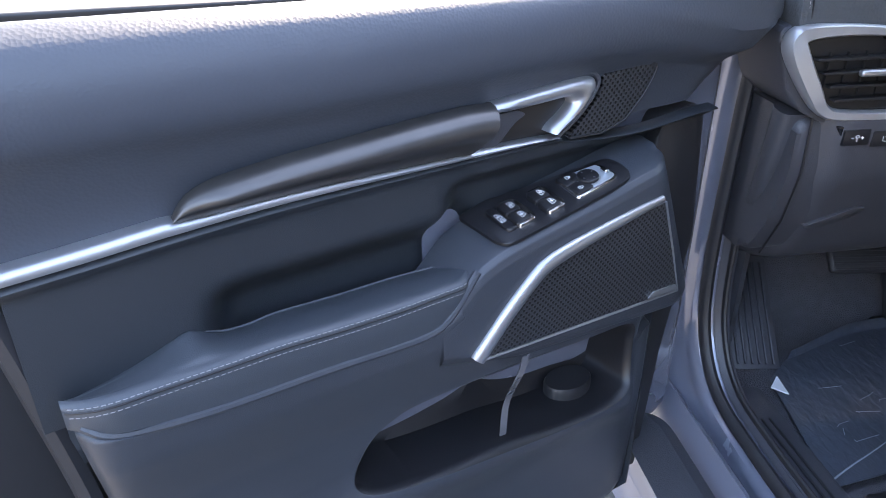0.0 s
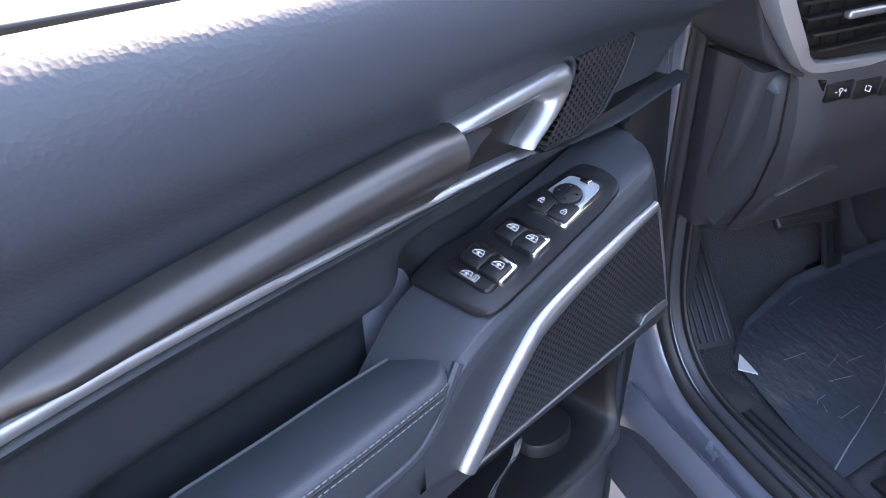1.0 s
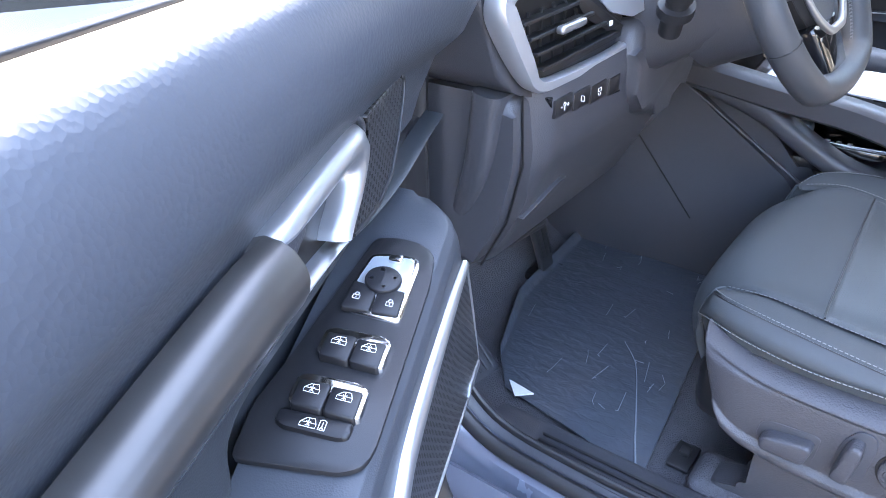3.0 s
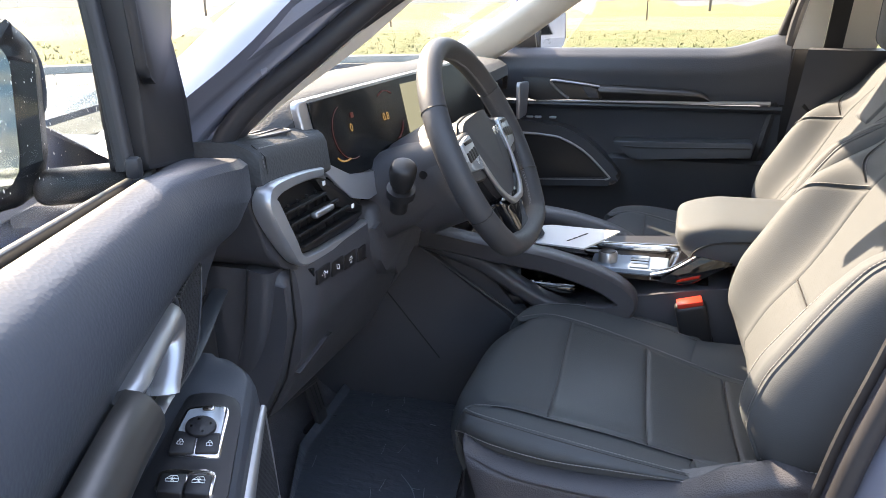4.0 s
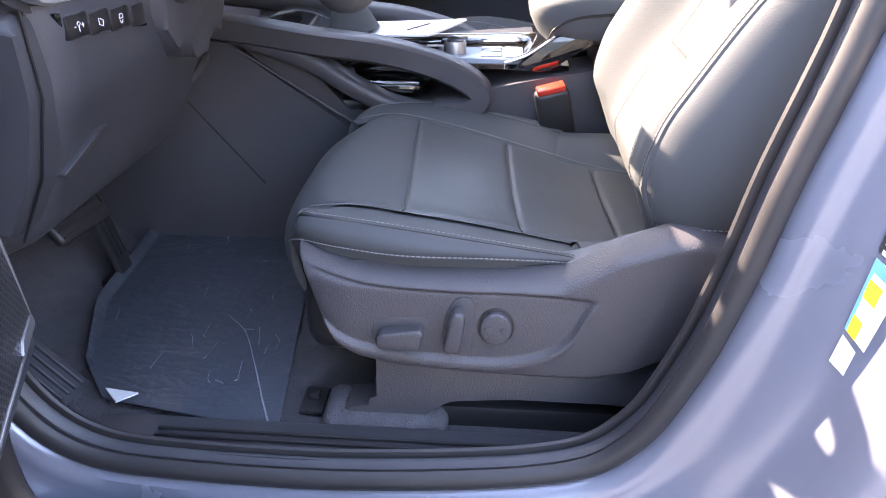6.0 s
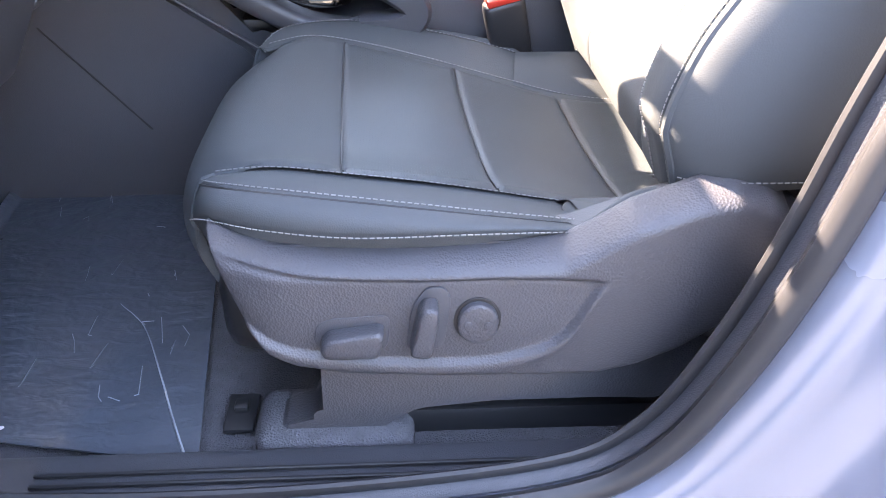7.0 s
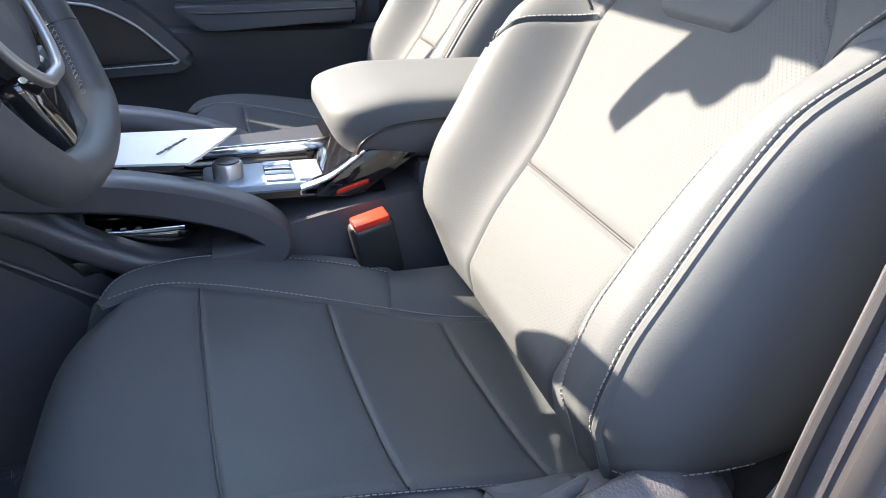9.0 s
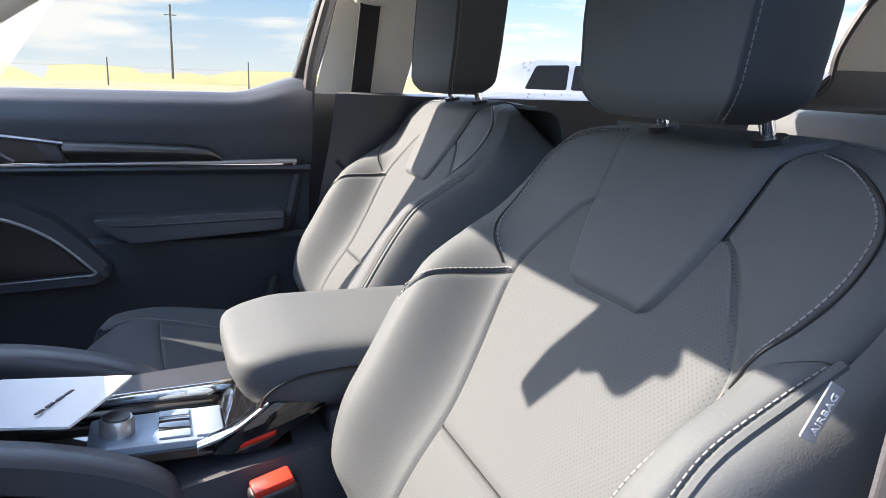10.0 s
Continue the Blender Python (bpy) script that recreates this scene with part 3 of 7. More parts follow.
# centre pillar on the driver's side with striker and stickers
part("centre_pillar", sweep(smooth([(-0.60, -0.20, 1.47), (-0.70, -0.19, 1.20), (-0.77, -0.19, 0.98), (-0.79, -0.18, 0.80), (-0.79, -0.17, 0.62), (-0.79, -0.15, 0.47)], 6), rrect(0.11, 0.10, 0.03), up=(1, 0, 0)), PAINT, body, "blue-grey centre pillar")
part("centre_pillar_trim", sweep(smooth([(-0.56, -0.22, 1.46), (-0.63, -0.20, 1.20), (-0.675, -0.18, 0.98), (-0.69, -0.16, 0.75), (-0.685, -0.13, 0.52)], 6), rrect(0.10, 0.05, 0.02), up=(1, 0, 0)), PILLARTRIM, body, "grey centre pillar trim")
striker = thing("door_striker", "shiny bolted steel door striker on the centre pillar", "door striker", pose(-0.766, -0.058, 0.922, 0, 0, -40))
part("base_plate", slab(rrect(0.034, 0.062, 0.012), lambda a, b, top: (-0.006 * top, a, b), 0.001), SATIN, striker)
part("loop", sweep(smooth([(0, 0.006, 0.012), (-0.03, 0.008, 0.012), (-0.036, 0.008, 0.0), (-0.03, 0.008, -0.012), (0, 0.006, -0.012)], 5), ring(0.0045, 8), up=(0, 1, 0)), CHROME, striker)
for z in (-0.022, 0.022):
    part("bolt", sweep([(-0.004, 0, z), (-0.011, 0, z)], ring(0.0075, 8), up=(0, 1, 0)), CHROME, striker)

# far side: door frame, centre pillar, belt, rear cabin
part("far_centre_pillar", surf(lambda u, v: (0.735 - 0.10 * ease((v - 0.55) / 0.45) - 0.02 * math.sin(math.pi * u), 0.005 - 0.06 * v - 0.20 * u + 0.03 * ease((0.45 - v) / 0.45), 0.46 + 0.70 * v), 8, 14, thick=0.03), PLASTIC, body, "dark lower centre pillar trim")
part("far_centre_pillar_top", surf(lambda u, v: (0.715 - 0.12 * v - 0.02 * math.sin(math.pi * u), -0.03 - 0.06 * v - 0.17 * u, 1.162 + 0.34 * v), 8, 8, thick=0.03), BEIGETRIM, body, "cream upper centre pillar trim")
part("far_jamb", slab([(-0.12, 0.46), (0.08, 0.46), (0.05, 0.90), (0.0, 1.16), (-0.12, 1.16)], in_yz(0.80, 0.785), 0.002), DARK, body)
part("far_seal", sweep(smooth([(0.72, -0.075, 1.40), (0.755, -0.03, 1.22), (0.765, -0.012, 1.06), (0.765, 0.03, 0.85), (0.765, 0.075, 0.66), (0.75, 0.10, 0.5)], 6), ring(0.014, 8), up=(1, 0, 0)), RUBBER, body)
part("rear_side_panel", slab([(-0.24, 0.46), (-2.1, 0.46), (-2.1, 1.155), (-0.24, 1.155)], in_yz(0.74, 0.70), 0.01), PLASTIC, body, "dark rear door panel")
part("rear_side_panel", slab([(-0.24, 0.46), (-2.1, 0.46), (-2.1, 1.155), (-0.24, 1.155)], in_yz(-0.74, -0.70), 0.01), PLASTIC, body, "dark rear door panel")
part("rear_panel", slab([(-0.72, 0.46), (0.72, 0.46), (0.72, 1.12), (-0.72, 1.12)], in_xz(-2.12, -2.08)), PLASTIC, body)
part("rear_pillar", sweep(smooth([(0.60, -1.05, 1.48), (0.68, -1.0, 1.30), (0.72, -0.96, 1.14)], 5), rrect(0.12, 0.05, 0.02), up=(1, 0, 0)), BEIGETRIM, body)
part("rear_pillar", sweep(smooth([(0.60, -1.95, 1.48), (0.68, -1.98, 1.30), (0.72, -2.0, 1.14)], 5), rrect(0.22, 0.05, 0.02), up=(1, 0, 0)), BEIGETRIM, body)
part("rear_pillar", sweep(smooth([(-0.60, -1.95, 1.48), (-0.68, -1.98, 1.30), (-0.72, -2.0, 1.14)], 5), rrect(0.22, 0.05, 0.02), up=(1, 0, 0)), BEIGETRIM, body)
part("rear_pillar", sweep(smooth([(-0.60, -1.05, 1.48), (-0.68, -1.0, 1.30), (-0.72, -0.96, 1.14)], 5), rrect(0.16, 0.05, 0.02), up=(1, 0, 0)), PLASTIC, body)

part("quarter_trim", slab(rounded([(-1.40, 1.145), (-2.08, 1.145), (-2.08, 1.48), (-1.52, 1.48), (-1.44, 1.40), (-1.40, 1.26)], 0.05, 4), lambda a, b, top: (0.715 - 0.02 * top - 0.22 * max(0, b - 1.15), a, b), 0.008), BEIGETRIM, body, "cream rear quarter trim")
part("quarter_panel", slab(rounded([(-1.10, 1.13), (-2.08, 1.13), (-2.08, 1.255), (-1.40, 1.250), (-1.30, 1.165)], 0.03, 4), lambda a, b, top: (0.712 - 0.035 * top - 0.18 * max(0, b - 1.15), a, b), 0.012, 3), PLASTIC, body, "dark rear quarter panel")
part("quarter_seal", sweep(smooth([(0.675, -1.02, 1.17), (0.672, -1.30, 1.175), (0.668, -1.39, 1.21), (0.655, -1.40, 1.30), (0.625, -1.45, 1.42), (0.610, -1.52, 1.47)], 6), ring(0.010, 8), up=(1, 0, 0)), RUBBER, body)
part("carpet_hump", rbox((-0.598, 0.39, 0.480), (0.075, 0.15, 0.045), 0.018, 4), CARPET, body)

# outer skin and wheels that carry the shell
part("roof_skin", surf(lambda u, v: (-0.66 + 1.34 * u, 0.30 - 2.5 * v, 1.515 + 0.055 * math.sin(math.pi * u) + 0.03 * math.sin(math.pi * v) - 0.05 * ease((v - 0.8) / 0.2)), 16, 16, thick=0.01), PAINT, body, "blue-grey roof skin")
for sgn in (-1, 1):
    part("rear_door_skin", surf(lambda u, v: (sgn * (0.80 + 0.13 * math.sin(math.pi * (0.15 + 0.7 * v))), -0.30 - 1.9 * u, 0.26 + 0.88 * v), 16, 10, thick=0.01), PAINT, body, "blue-grey rear body side")
    for y in (1.62, -1.40):
        tyre = part("wheel", sweep([(sgn * 0.70, y, 0.37), (sgn * 0.72, y, 0.37), (sgn * 0.92, y, 0.37), (sgn * 0.94, y, 0.37)], ring(0.37, 32), up=(0, 0, 1), scale=lambda t: 0.93 if t in (0, 1) else 1), RUBBER, body, "black tyre")
        part("rim", sweep([(sgn * 0.90, y, 0.37), (sgn * 0.945, y, 0.37)], ring(0.24, 24), up=(0, 0, 1)), SATIN, tyre)
part("tail_skin", slab(rounded([(-0.90, 0.30), (0.90, 0.30), (0.86, 1.15), (-0.86, 1.15)], 0.1), in_xz(-2.15, -2.22), 0.03, 3), PAINT, body, "blue-grey tailgate")
part("underbody", rbox((0, -0.2, 0.36), (1.30, 3.6, 0.10), 0.02), DARK, body)
# ---- the open driver's door: u runs back along it, w into the cabin ----
door = thing("driver_door", "open car door with dark soft trim and silver strips", "car door", pose(-0.3986, 0.8953, 0, 0, 0, 204))


def at(w0, w1):
    return lambda a, b, top: (a, w1 if top else w0, b)


def rise(u):
    return 0.055 * (u - 0.95)


CAP = smooth([(0.000, 1.138, 0), (0.003, 1.154, 0), (0.012, 1.162, 0), (0.026, 1.158, 0), (0.038, 1.147, 0), (0.047, 1.122, 0), (0.046, 1.092, 0), (0.031, 1.066, 0), (0.020, 1.035, 0), (0.015, 1.002, 0)], 8)


def door_cap(u, v):
    """The padded upper panel, from the glass down to the silver strip; its front end is cut off in flat facets."""
    U = 0.385 + 0.885 * u
    k = min(int(v * (len(CAP) - 1)), len(CAP) - 2)
    w, z = CAP[k].lerp(CAP[k + 1], v * (len(CAP) - 1) - k).xy
    z += rise(U) * (1 - v)
    front = min(1.0, max(0.0, (0.66 - U) / 0.17))
    if front > 0:
        flat = [(0.0, (-0.02, 1.118)), (0.08, (-0.01, 1.128)), (0.34, (0.052, 1.125)), (0.42, (0.060, 1.118)), (0.52, (0.062, 1.085)), (0.62, (0.050, 1.060)), (0.75, (0.030, 1.045)), (0.9, (0.020, 1.018)), (1.0, (0.016, 1.000))]
        fw, fz = lerp([(k, p[0]) for k, p in flat], v), lerp([(k, p[1]) for k, p in flat], v) + 0.10 * (U - 0.46) * (1 - v)
        w, z = w + (fw - w) * front, z + (fz - z) * front
    end = max(0.0, (0.46 - U) / 0.075)
    w -= 0.030 * end ** 2 * (1 if v > 0.2 else 0.3)
    z -= 0.020 * end * (1 - v) * (1 if v < 0.5 else 0)
    return (U + 0.16 * ease((0.30 - u) / 0.30) * max(0, v - 0.46) + 0.06 * ease((0.2 - v) / 0.2) * ease((0.15 - u) / 0.15), w, z)


part("shell", slab(rounded([(0.40, 0.44), (1.30, 0.40), (1.34, 0.75), (1.33, 1.12), (0.40, 1.10)], 0.05), at(-0.14, -0.02), 0.02, both=True), PAINT, door, "blue-grey painted outer skin")
bm = surf(door_cap, 90, 50)
surf(lambda u, v: Vector(door_cap(0, v)).lerp(Vector((0.405, 0.0, 1.075)), u), 3, 50, bm)
bmesh.ops.remove_doubles(bm, verts=bm.verts[:], dist=0.0002)
part("upper_panel", bm, DOORSOFT, door, "soft dark vinyl upper panel", angle=24)
part("rear_edge", sweep(smooth([(1.268, 0.01, 1.14), (1.268, 0.01, 1.0), (1.255, 0.01, 0.90), (1.235, 0.012, 0.74), (1.22, 0.015, 0.5)], 5), ring(0.012, 8), up=(0, 1, 0)), RUBBER, door, "black rubber edge")
part("rear_flange", slab([(1.22, 0.42), (1.32, 0.42), (1.335, 0.75), (1.325, 1.12), (1.27, 1.12)], at(-0.03, 0.0), 0.006), DARK, door)


def loft(rows, bm=None, closed=False):
    """A skin over rows of points that all have the same count."""
    bm = bm or bmesh.new()
    V = [[bm.verts.new(p) for p in r] for r in rows]
    k = len(V[0])
    for r, q in zip(V, V[1:]):
        for j in range(k if closed else k - 1):
            bm.faces.new((r[j], r[(j + 1) % k], q[(j + 1) % k], q[j]))
    return bm


def run(a, b, n):
    return [a + (b - a) * i / n for i in range(n + 1)]


# silver strip along the door, the rounded ledge under it and the middle panel with its pull recess
STRIP_LOW = [(0.47, 0.988), (0.52, 0.988), (0.60, 0.985), (0.67, 0.990), (0.7335, 0.9996), (0.875, 1.0032), (1.037, 1.0052), (1.132, 1.002), (1.1955, 0.9982), (1.262, 0.9953)]
STRIP_HIGH = [(0.729, 0.002), (0.736, 0.0044), (0.875, 0.0076), (1.037, 0.0092), (1.118, 0.0105), (1.135, 0.0125), (1.262, 0.0122)]


def strip_row(U):
    z, h = curve(STRIP_LOW, U), lerp(STRIP_HIGH, U)
    return [(U, 0.016, z), (U, 0.029, z), (U, 0.0325, z + 0.12 * h), (U, 0.0335, z + 0.45 * h), (U, 0.0315, z + 0.85 * h), (U, 0.028, z + h), (U, 0.016, z + h)]


part("strip", loft([strip_row(U) for U in run(0.729, 1.262, 90)]), SATIN, door, "satin silver trim strip", angle=50)


def mid_row(U):
    top = curve(STRIP_LOW, U)
    fat = lerp([(0.47, 0.4), (0.74, 0.5), (0.9, 0.75), (1.05, 1.0)], U)
    cup = ease((1.125 - U) / 0.05) * ease((U - 0.80) / 0.05)
    row = [(U, 0.014, top + 0.001), (U, 0.022, top), (U, 0.0285, top - 0.003 * fat), (U, 0.0305, top - 0.006 * fat), (U, 0.0290, top - 0.010 * fat), (U, 0.0245, top - 0.0135 * fat)]
    z0 = row[-1][2]
    for i in range(1, 25):
        z = z0 + (0.855 - z0) * i / 24
        row.append((U, 0.023 - 0.040 * cup * ease((0.950 - z) / 0.05) - 0.030 * ease((0.88 - U) / 0.05) * ease((0.985 - z) / 0.03), z))
    return row


part("middle_panel", loft([mid_row(U) for U in run(0.475, 1.256, 110)]), MIDPLASTIC, door, "dark middle panel with a pull recess", angle=50)

# bowed blade over the strip, with a hollow front end
BLADE_TOP = [(0.8205, 1.0552), (0.850, 1.0572), (0.878, 1.0568), (0.928, 1.0548), (0.983, 1.0518), (1.034, 1.049), (1.082, 1.0445), (1.0957, 1.042), (1.110, 1.037), (1.120, 1.030), (1.1285, 1.0185)]


def blade(u, v):
    U = 1.1285 - 0.308 * u
    top, bot = curve(BLADE_TOP, U), curve(STRIP_LOW, U) + lerp(STRIP_HIGH, U) - 0.0006
    z = top + (max(bot, 0.0) - top) * v
    deep = 0.30 + 0.70 * ease((1.132 - U) / 0.05)
    w = 0.031 + deep * lerp([(0, 0.0), (0.04, 0.008), (0.12, 0.0145), (0.25, 0.020), (0.36, 0.0225), (0.48, 0.0225), (0.60, 0.0195), (0.75, 0.013), (0.9, 0.006), (1, 0.002)], v)
    return (U + 0.022 * ease((u - 0.86) / 0.14) * v ** 1.3, w, z)


bm = surf(blade, 70, 24)
surf(lambda u, v: Vector(blade(1, v)) + Vector((0.010 * u, -0.016 * u, 0)), 3, 24, bm)
bmesh.ops.remove_doubles(bm, verts=bm.verts[:], dist=0.0002)
part("accent", bm, ACCENT, door, "smoked metallic trim blade", angle=40)
part("handle_recess", slab(rounded([(0.850, 1.004), (0.826, 1.048), (0.715, 1.048), (0.693, 1.040), (0.712, 1.015), (0.738, 1.002)], 0.006), at(-0.004, 0.0225), 0.003), VENTBLACK, door)
BAR_OUT = [(0.824, 1.0548), (0.795, 1.0572), (0.7665, 1.0590), (0.7227, 1.0613), (0.704, 1.0614), (0.692, 1.0590), (0.6855, 1.0530), (0.6862, 1.0455), (0.694, 1.0355), (0.7037, 1.0266), (0.7150, 1.0190), (0.7257, 1.0125), (0.7350, 1.0072)]
BAR_IN = [(0.822, 1.0432), (0.795, 1.0428), (0.7665, 1.0430), (0.7300, 1.0440), (0.7235, 1.0432), (0.7200, 1.0405), (0.7193, 1.0368), (0.7215, 1.0335), (0.7260, 1.0292), (0.7320, 1.0248), (0.7395, 1.0202), (0.7450, 1.0160), (0.7485, 1.0112)]


def bar_row(i, n=60):
    """Across the pull bar, from its outer to its inner edge, full and rounded."""
    s = i / n * (len(BAR_OUT) - 1)
    k = min(int(s), len(BAR_OUT) - 2)
    f = s - k
    pick = lambda t: smooth([Vector((*p, 0)) for p in t], 8)[min(int(s * 8 + 0.5), (len(t) - 1) * 8)]
    a, b = pick(BAR_OUT), pick(BAR_IN)
    base = 0.0265 - 0.004 * ease((0.06 - i / n) / 0.06)
    row = []
    for q, h in ((0, -0.008), (0, 0.004), (0.10, 0.0085), (0.28, 0.0125), (0.5, 0.0140), (0.72, 0.0125), (0.90, 0.0085), (1, 0.004), (1, -0.008)):
        p = a.lerp(b, q)
        row.append((p.x, base + h, p.y))
    return row


bm = loft([bar_row(i, 96) for i in range(97)])
bmesh.ops.holes_fill(bm, edges=bm.edges[:], sides=0)
lever = part("door_handle", bm, SATIN, door, "brushed silver pull handle", angle=50)
part("lever", slab(rounded([(0.842, 1.004), (0.828, 1.042), (0.790, 1.042), (0.776, 1.036), (0.790, 1.030), (0.806, 1.012), (0.815, 1.003)], 0.005), lambda a, b, top: (a, 0.014 + (0.014 + 0.12 * max(0.0, b - 1.004)) * top, b), 0.003), PLASTIC, lever, "dark inner release flap")
part("handle_bezel", sweep(smooth([(0.700, 0.026, 1.0635), (0.690, 0.027, 1.0625), (0.6818, 0.027, 1.0565), (0.6810, 0.027, 1.0480), (0.690, 0.027, 1.0345), (0.7005, 0.026, 1.0225), (0.716, 0.026, 1.0110), (0.733, 0.025, 1.0000)], 6), rrect(0.004, 0.010, 0.0015), up=(0, 1, 0)), PLASTIC, door)
TWEET = rounded([(0.6770, 1.0590), (0.6020, 1.0610), (0.5960, 1.0570), (0.6005, 1.0450), (0.6150, 1.0250), (0.6383, 1.0034), (0.6709, 0.9950), (0.7210, 0.9990), (0.6960, 1.0190), (0.6800, 1.0390), (0.6750, 1.0500)], 0.004)
tw = part("tweeter_grille", slab(TWEET, at(0.010, 0.0320), 0.002), GRILLE, door, "small black tweeter grille")
part("grille_rim", sweep([(a, 0.0325, b) for a, b in TWEET[4:30]], rrect(0.0022, 0.003, 0.0008), up=(0, 1, 0)), DARK, tw)
part("front_flange", slab(rounded([(0.478, 0.985), (0.505, 0.992), (0.545, 0.985), (0.560, 0.95), (0.548, 0.86), (0.53, 0.74), (0.545, 0.70), (0.545, 0.42), (0.505, 0.40), (0.49, 0.62), (0.46, 0.80)], 0.012), at(-0.06, 0.012), 0.008), DARK, door, "black front edge of the door")


# armrest pad: a loft of rounded sections along its length
PAD_BACK = [(0.872, 0.895), (0.926, 0.8975), (0.988, 0.8975), (1.046, 0.899), (1.073, 0.898), (1.099, 0.9015), (1.1176, 0.9095), (1.131, 0.9165), (1.146, 0.912), (1.171, 0.903), (1.195, 0.8960), (1.218, 0.8912), (1.240, 0.8870)]
PAD_SEAM = [(0.868, 0.8900), (0.906, 0.8895), (0.958, 0.8892), (1.016, 0.8912), (1.069, 0.8943), (1.118, 0.8948), (1.164, 0.8955), (1.200, 0.8955), (1.222, 0.8930), (1.240, 0.8900)]
PAD_LOW = [(0.862, 0.893), (0.8735, 0.880), (0.8918, 0.862), (0.912, 0.8535), (0.957, 0.8520), (1.016, 0.8560), (1.071, 0.8575), (1.122, 0.8590), (1.168, 0.8630), (1.211, 0.8680), (1.240, 0.872)]


def pad_row(U):
    zb, zs, zl = curve(PAD_BACK, U) - 0.008, curve(PAD_SEAM, U), min(curve(PAD_LOW, U), curve(PAD_SEAM, U) - 0.003)
    wb = lerp([(0.86, 0.016), (1.06, 0.010), (1.10, 0.016), (1.132, 0.020), (1.24, 0.020)], U)
    end = max(0.0, (U - 1.195) / 0.045) ** 2 + 0.6 * max(0.0, (0.885 - U) / 0.023) ** 2
    wf = 0.0745 - 0.022 * end
    top = max(zb, zs) + 0.002
    return [(U, wb, zb - 0.07), (U, wb, zb - 0.006), (U, wb + 0.002, zb - 0.001), (U, wb + 0.008, zb + 0.001), (U, 0.6 * wb + 0.4 * wf, 0.55 * zb + 0.45 * zs + 0.0045),
            (U, 0.3 * wb + 0.7 * wf, 0.25 * zb + 0.75 * zs + 0.0065), (U, wf - 0.010, zs + 0.0065), (U, wf - 0.0045, zs + 0.0045), (U, wf - 0.0012, zs + 0.0015), (U, wf - 0.0014, zs), (U, wf - 0.0008, zs - 0.002),
            (U, wf, zs - 0.35 * (zs - zl)), (U, wf - 0.001, zs - 0.8 * (zs - zl)), (U, wf - 0.006, zl), (U, 0.02, zl)]


bm = loft([[v for v in smooth(pad_row(U), 3)] for U in run(0.864, 1.240, 80)])
bmesh.ops.holes_fill(bm, edges=bm.edges[:], sides=0)
pad_ob = part("armrest_pad", bm, ARMLEATHER, door, "padded black leather armrest", angle=60)


def seam_pt(U, d):
    end = max(0.0, (U - 1.195) / 0.045) ** 2 + 0.6 * max(0.0, (0.885 - U) / 0.023) ** 2
    return (U, 0.0745 - 0.022 * end - 0.0005, curve(PAD_SEAM, U) + d)


sb = stitches([seam_pt(U, 0.0040) for U in run(1.236, 0.872, 120)], r=0.0005)
stitches([seam_pt(U, -0.0045) for U in run(1.236, 0.872, 120)], sb, r=0.0005)
part("stitching", sb, STITCH, pad_ob, "double pale grey stitching")
part("seam", sweep([Vector(seam_pt(U, 0.0)) - Vector((0, 0.0004, 0)) for U in run(1.238, 0.868, 90)], ring(0.0011, 6), up=(0, 1, 0)), DARK, pad_ob)


# armrest nose with the switch panel and speaker
def nose_top(U):
    """Height of the armrest's top along its outer edge."""
    return curve([(0.52, 0.962), (0.60, 0.957), (0.675, 0.943), (0.74, 0.931), (0.80, 0.920), (0.835, 0.9115), (0.86, 0.900), (0.885, 0.876), (0.905, 0.856)], U)


def nose(u, v):
    U = 0.582 + 0.323 * u
    z1 = nose_top(U)
    wf = 0.0745 - 0.024 * max(0.0, (0.13 - u) / 0.13) ** 2
    zb = lerp([(0, 0.742), (0.15, 0.748), (0.7, 0.770), (0.9, 0.79), (1, 0.80)], u)
    prof = [(0.0, z1 + 0.009), (0.03, z1 + 0.0045), (wf - 0.016, z1), (wf - 0.008, z1 - 0.002), (wf - 0.003, z1 - 0.007), (wf - 0.0005, z1 - 0.015), (wf, z1 - 0.026), (wf, zb + 0.035), (wf - 0.001, zb + 0.014), (wf - 0.006, zb + 0.003), (wf - 0.014, zb), (0.02, zb - 0.004)]
    prof = [(a, b if i < 7 else min(b, z1 - 0.028 - 0.002 * i)) for i, (a, b) in enumerate(prof)]
    k = v * (len(prof) - 1)
    i = min(int(k), len(prof) - 2)
    t = k - i
    a, b = prof[i], prof[i + 1]
    z = a[1] + (b[1] - a[1]) * t
    return (U - 0.40 * max(0.0, 0.945 - z) * (1 - u) ** 1.6, a[0] + (b[0] - a[0]) * t, z)


bm = surf(nose, 46, 55)
bmesh.ops.holes_fill(bm, edges=bm.edges[:], sides=0)
part("armrest_nose", bm, ARMPLASTIC, door, "charcoal armrest nose", angle=45)


def panel_place(lift=0.0, thick=0.003):
    """On the armrest's sloping top: a along the door, b from the wall outwards."""
    def place(a, b, top):
        return (a, b, nose_top(a) + 0.15 * (0.060 - b) + 0.001 + lift + thick * top)
    return place


sw = part("switch_panel", slab(rounded([(0.6486, 0.0217), (0.6452, 0.0400), (0.6470, 0.0560), (0.6540, 0.0650), (0.6818, 0.0685), (0.7541, 0.0690), (0.8100, 0.0692), (0.8215, 0.0665), (0.8285, 0.0560), (0.8361, -0.0040), (0.8000, -0.0040), (0.7696, 0.0025), (0.7145, 0.0110)], 0.007), panel_place(0.0002), 0.001), SWITCHBLACK, door, "matt black window switch panel")


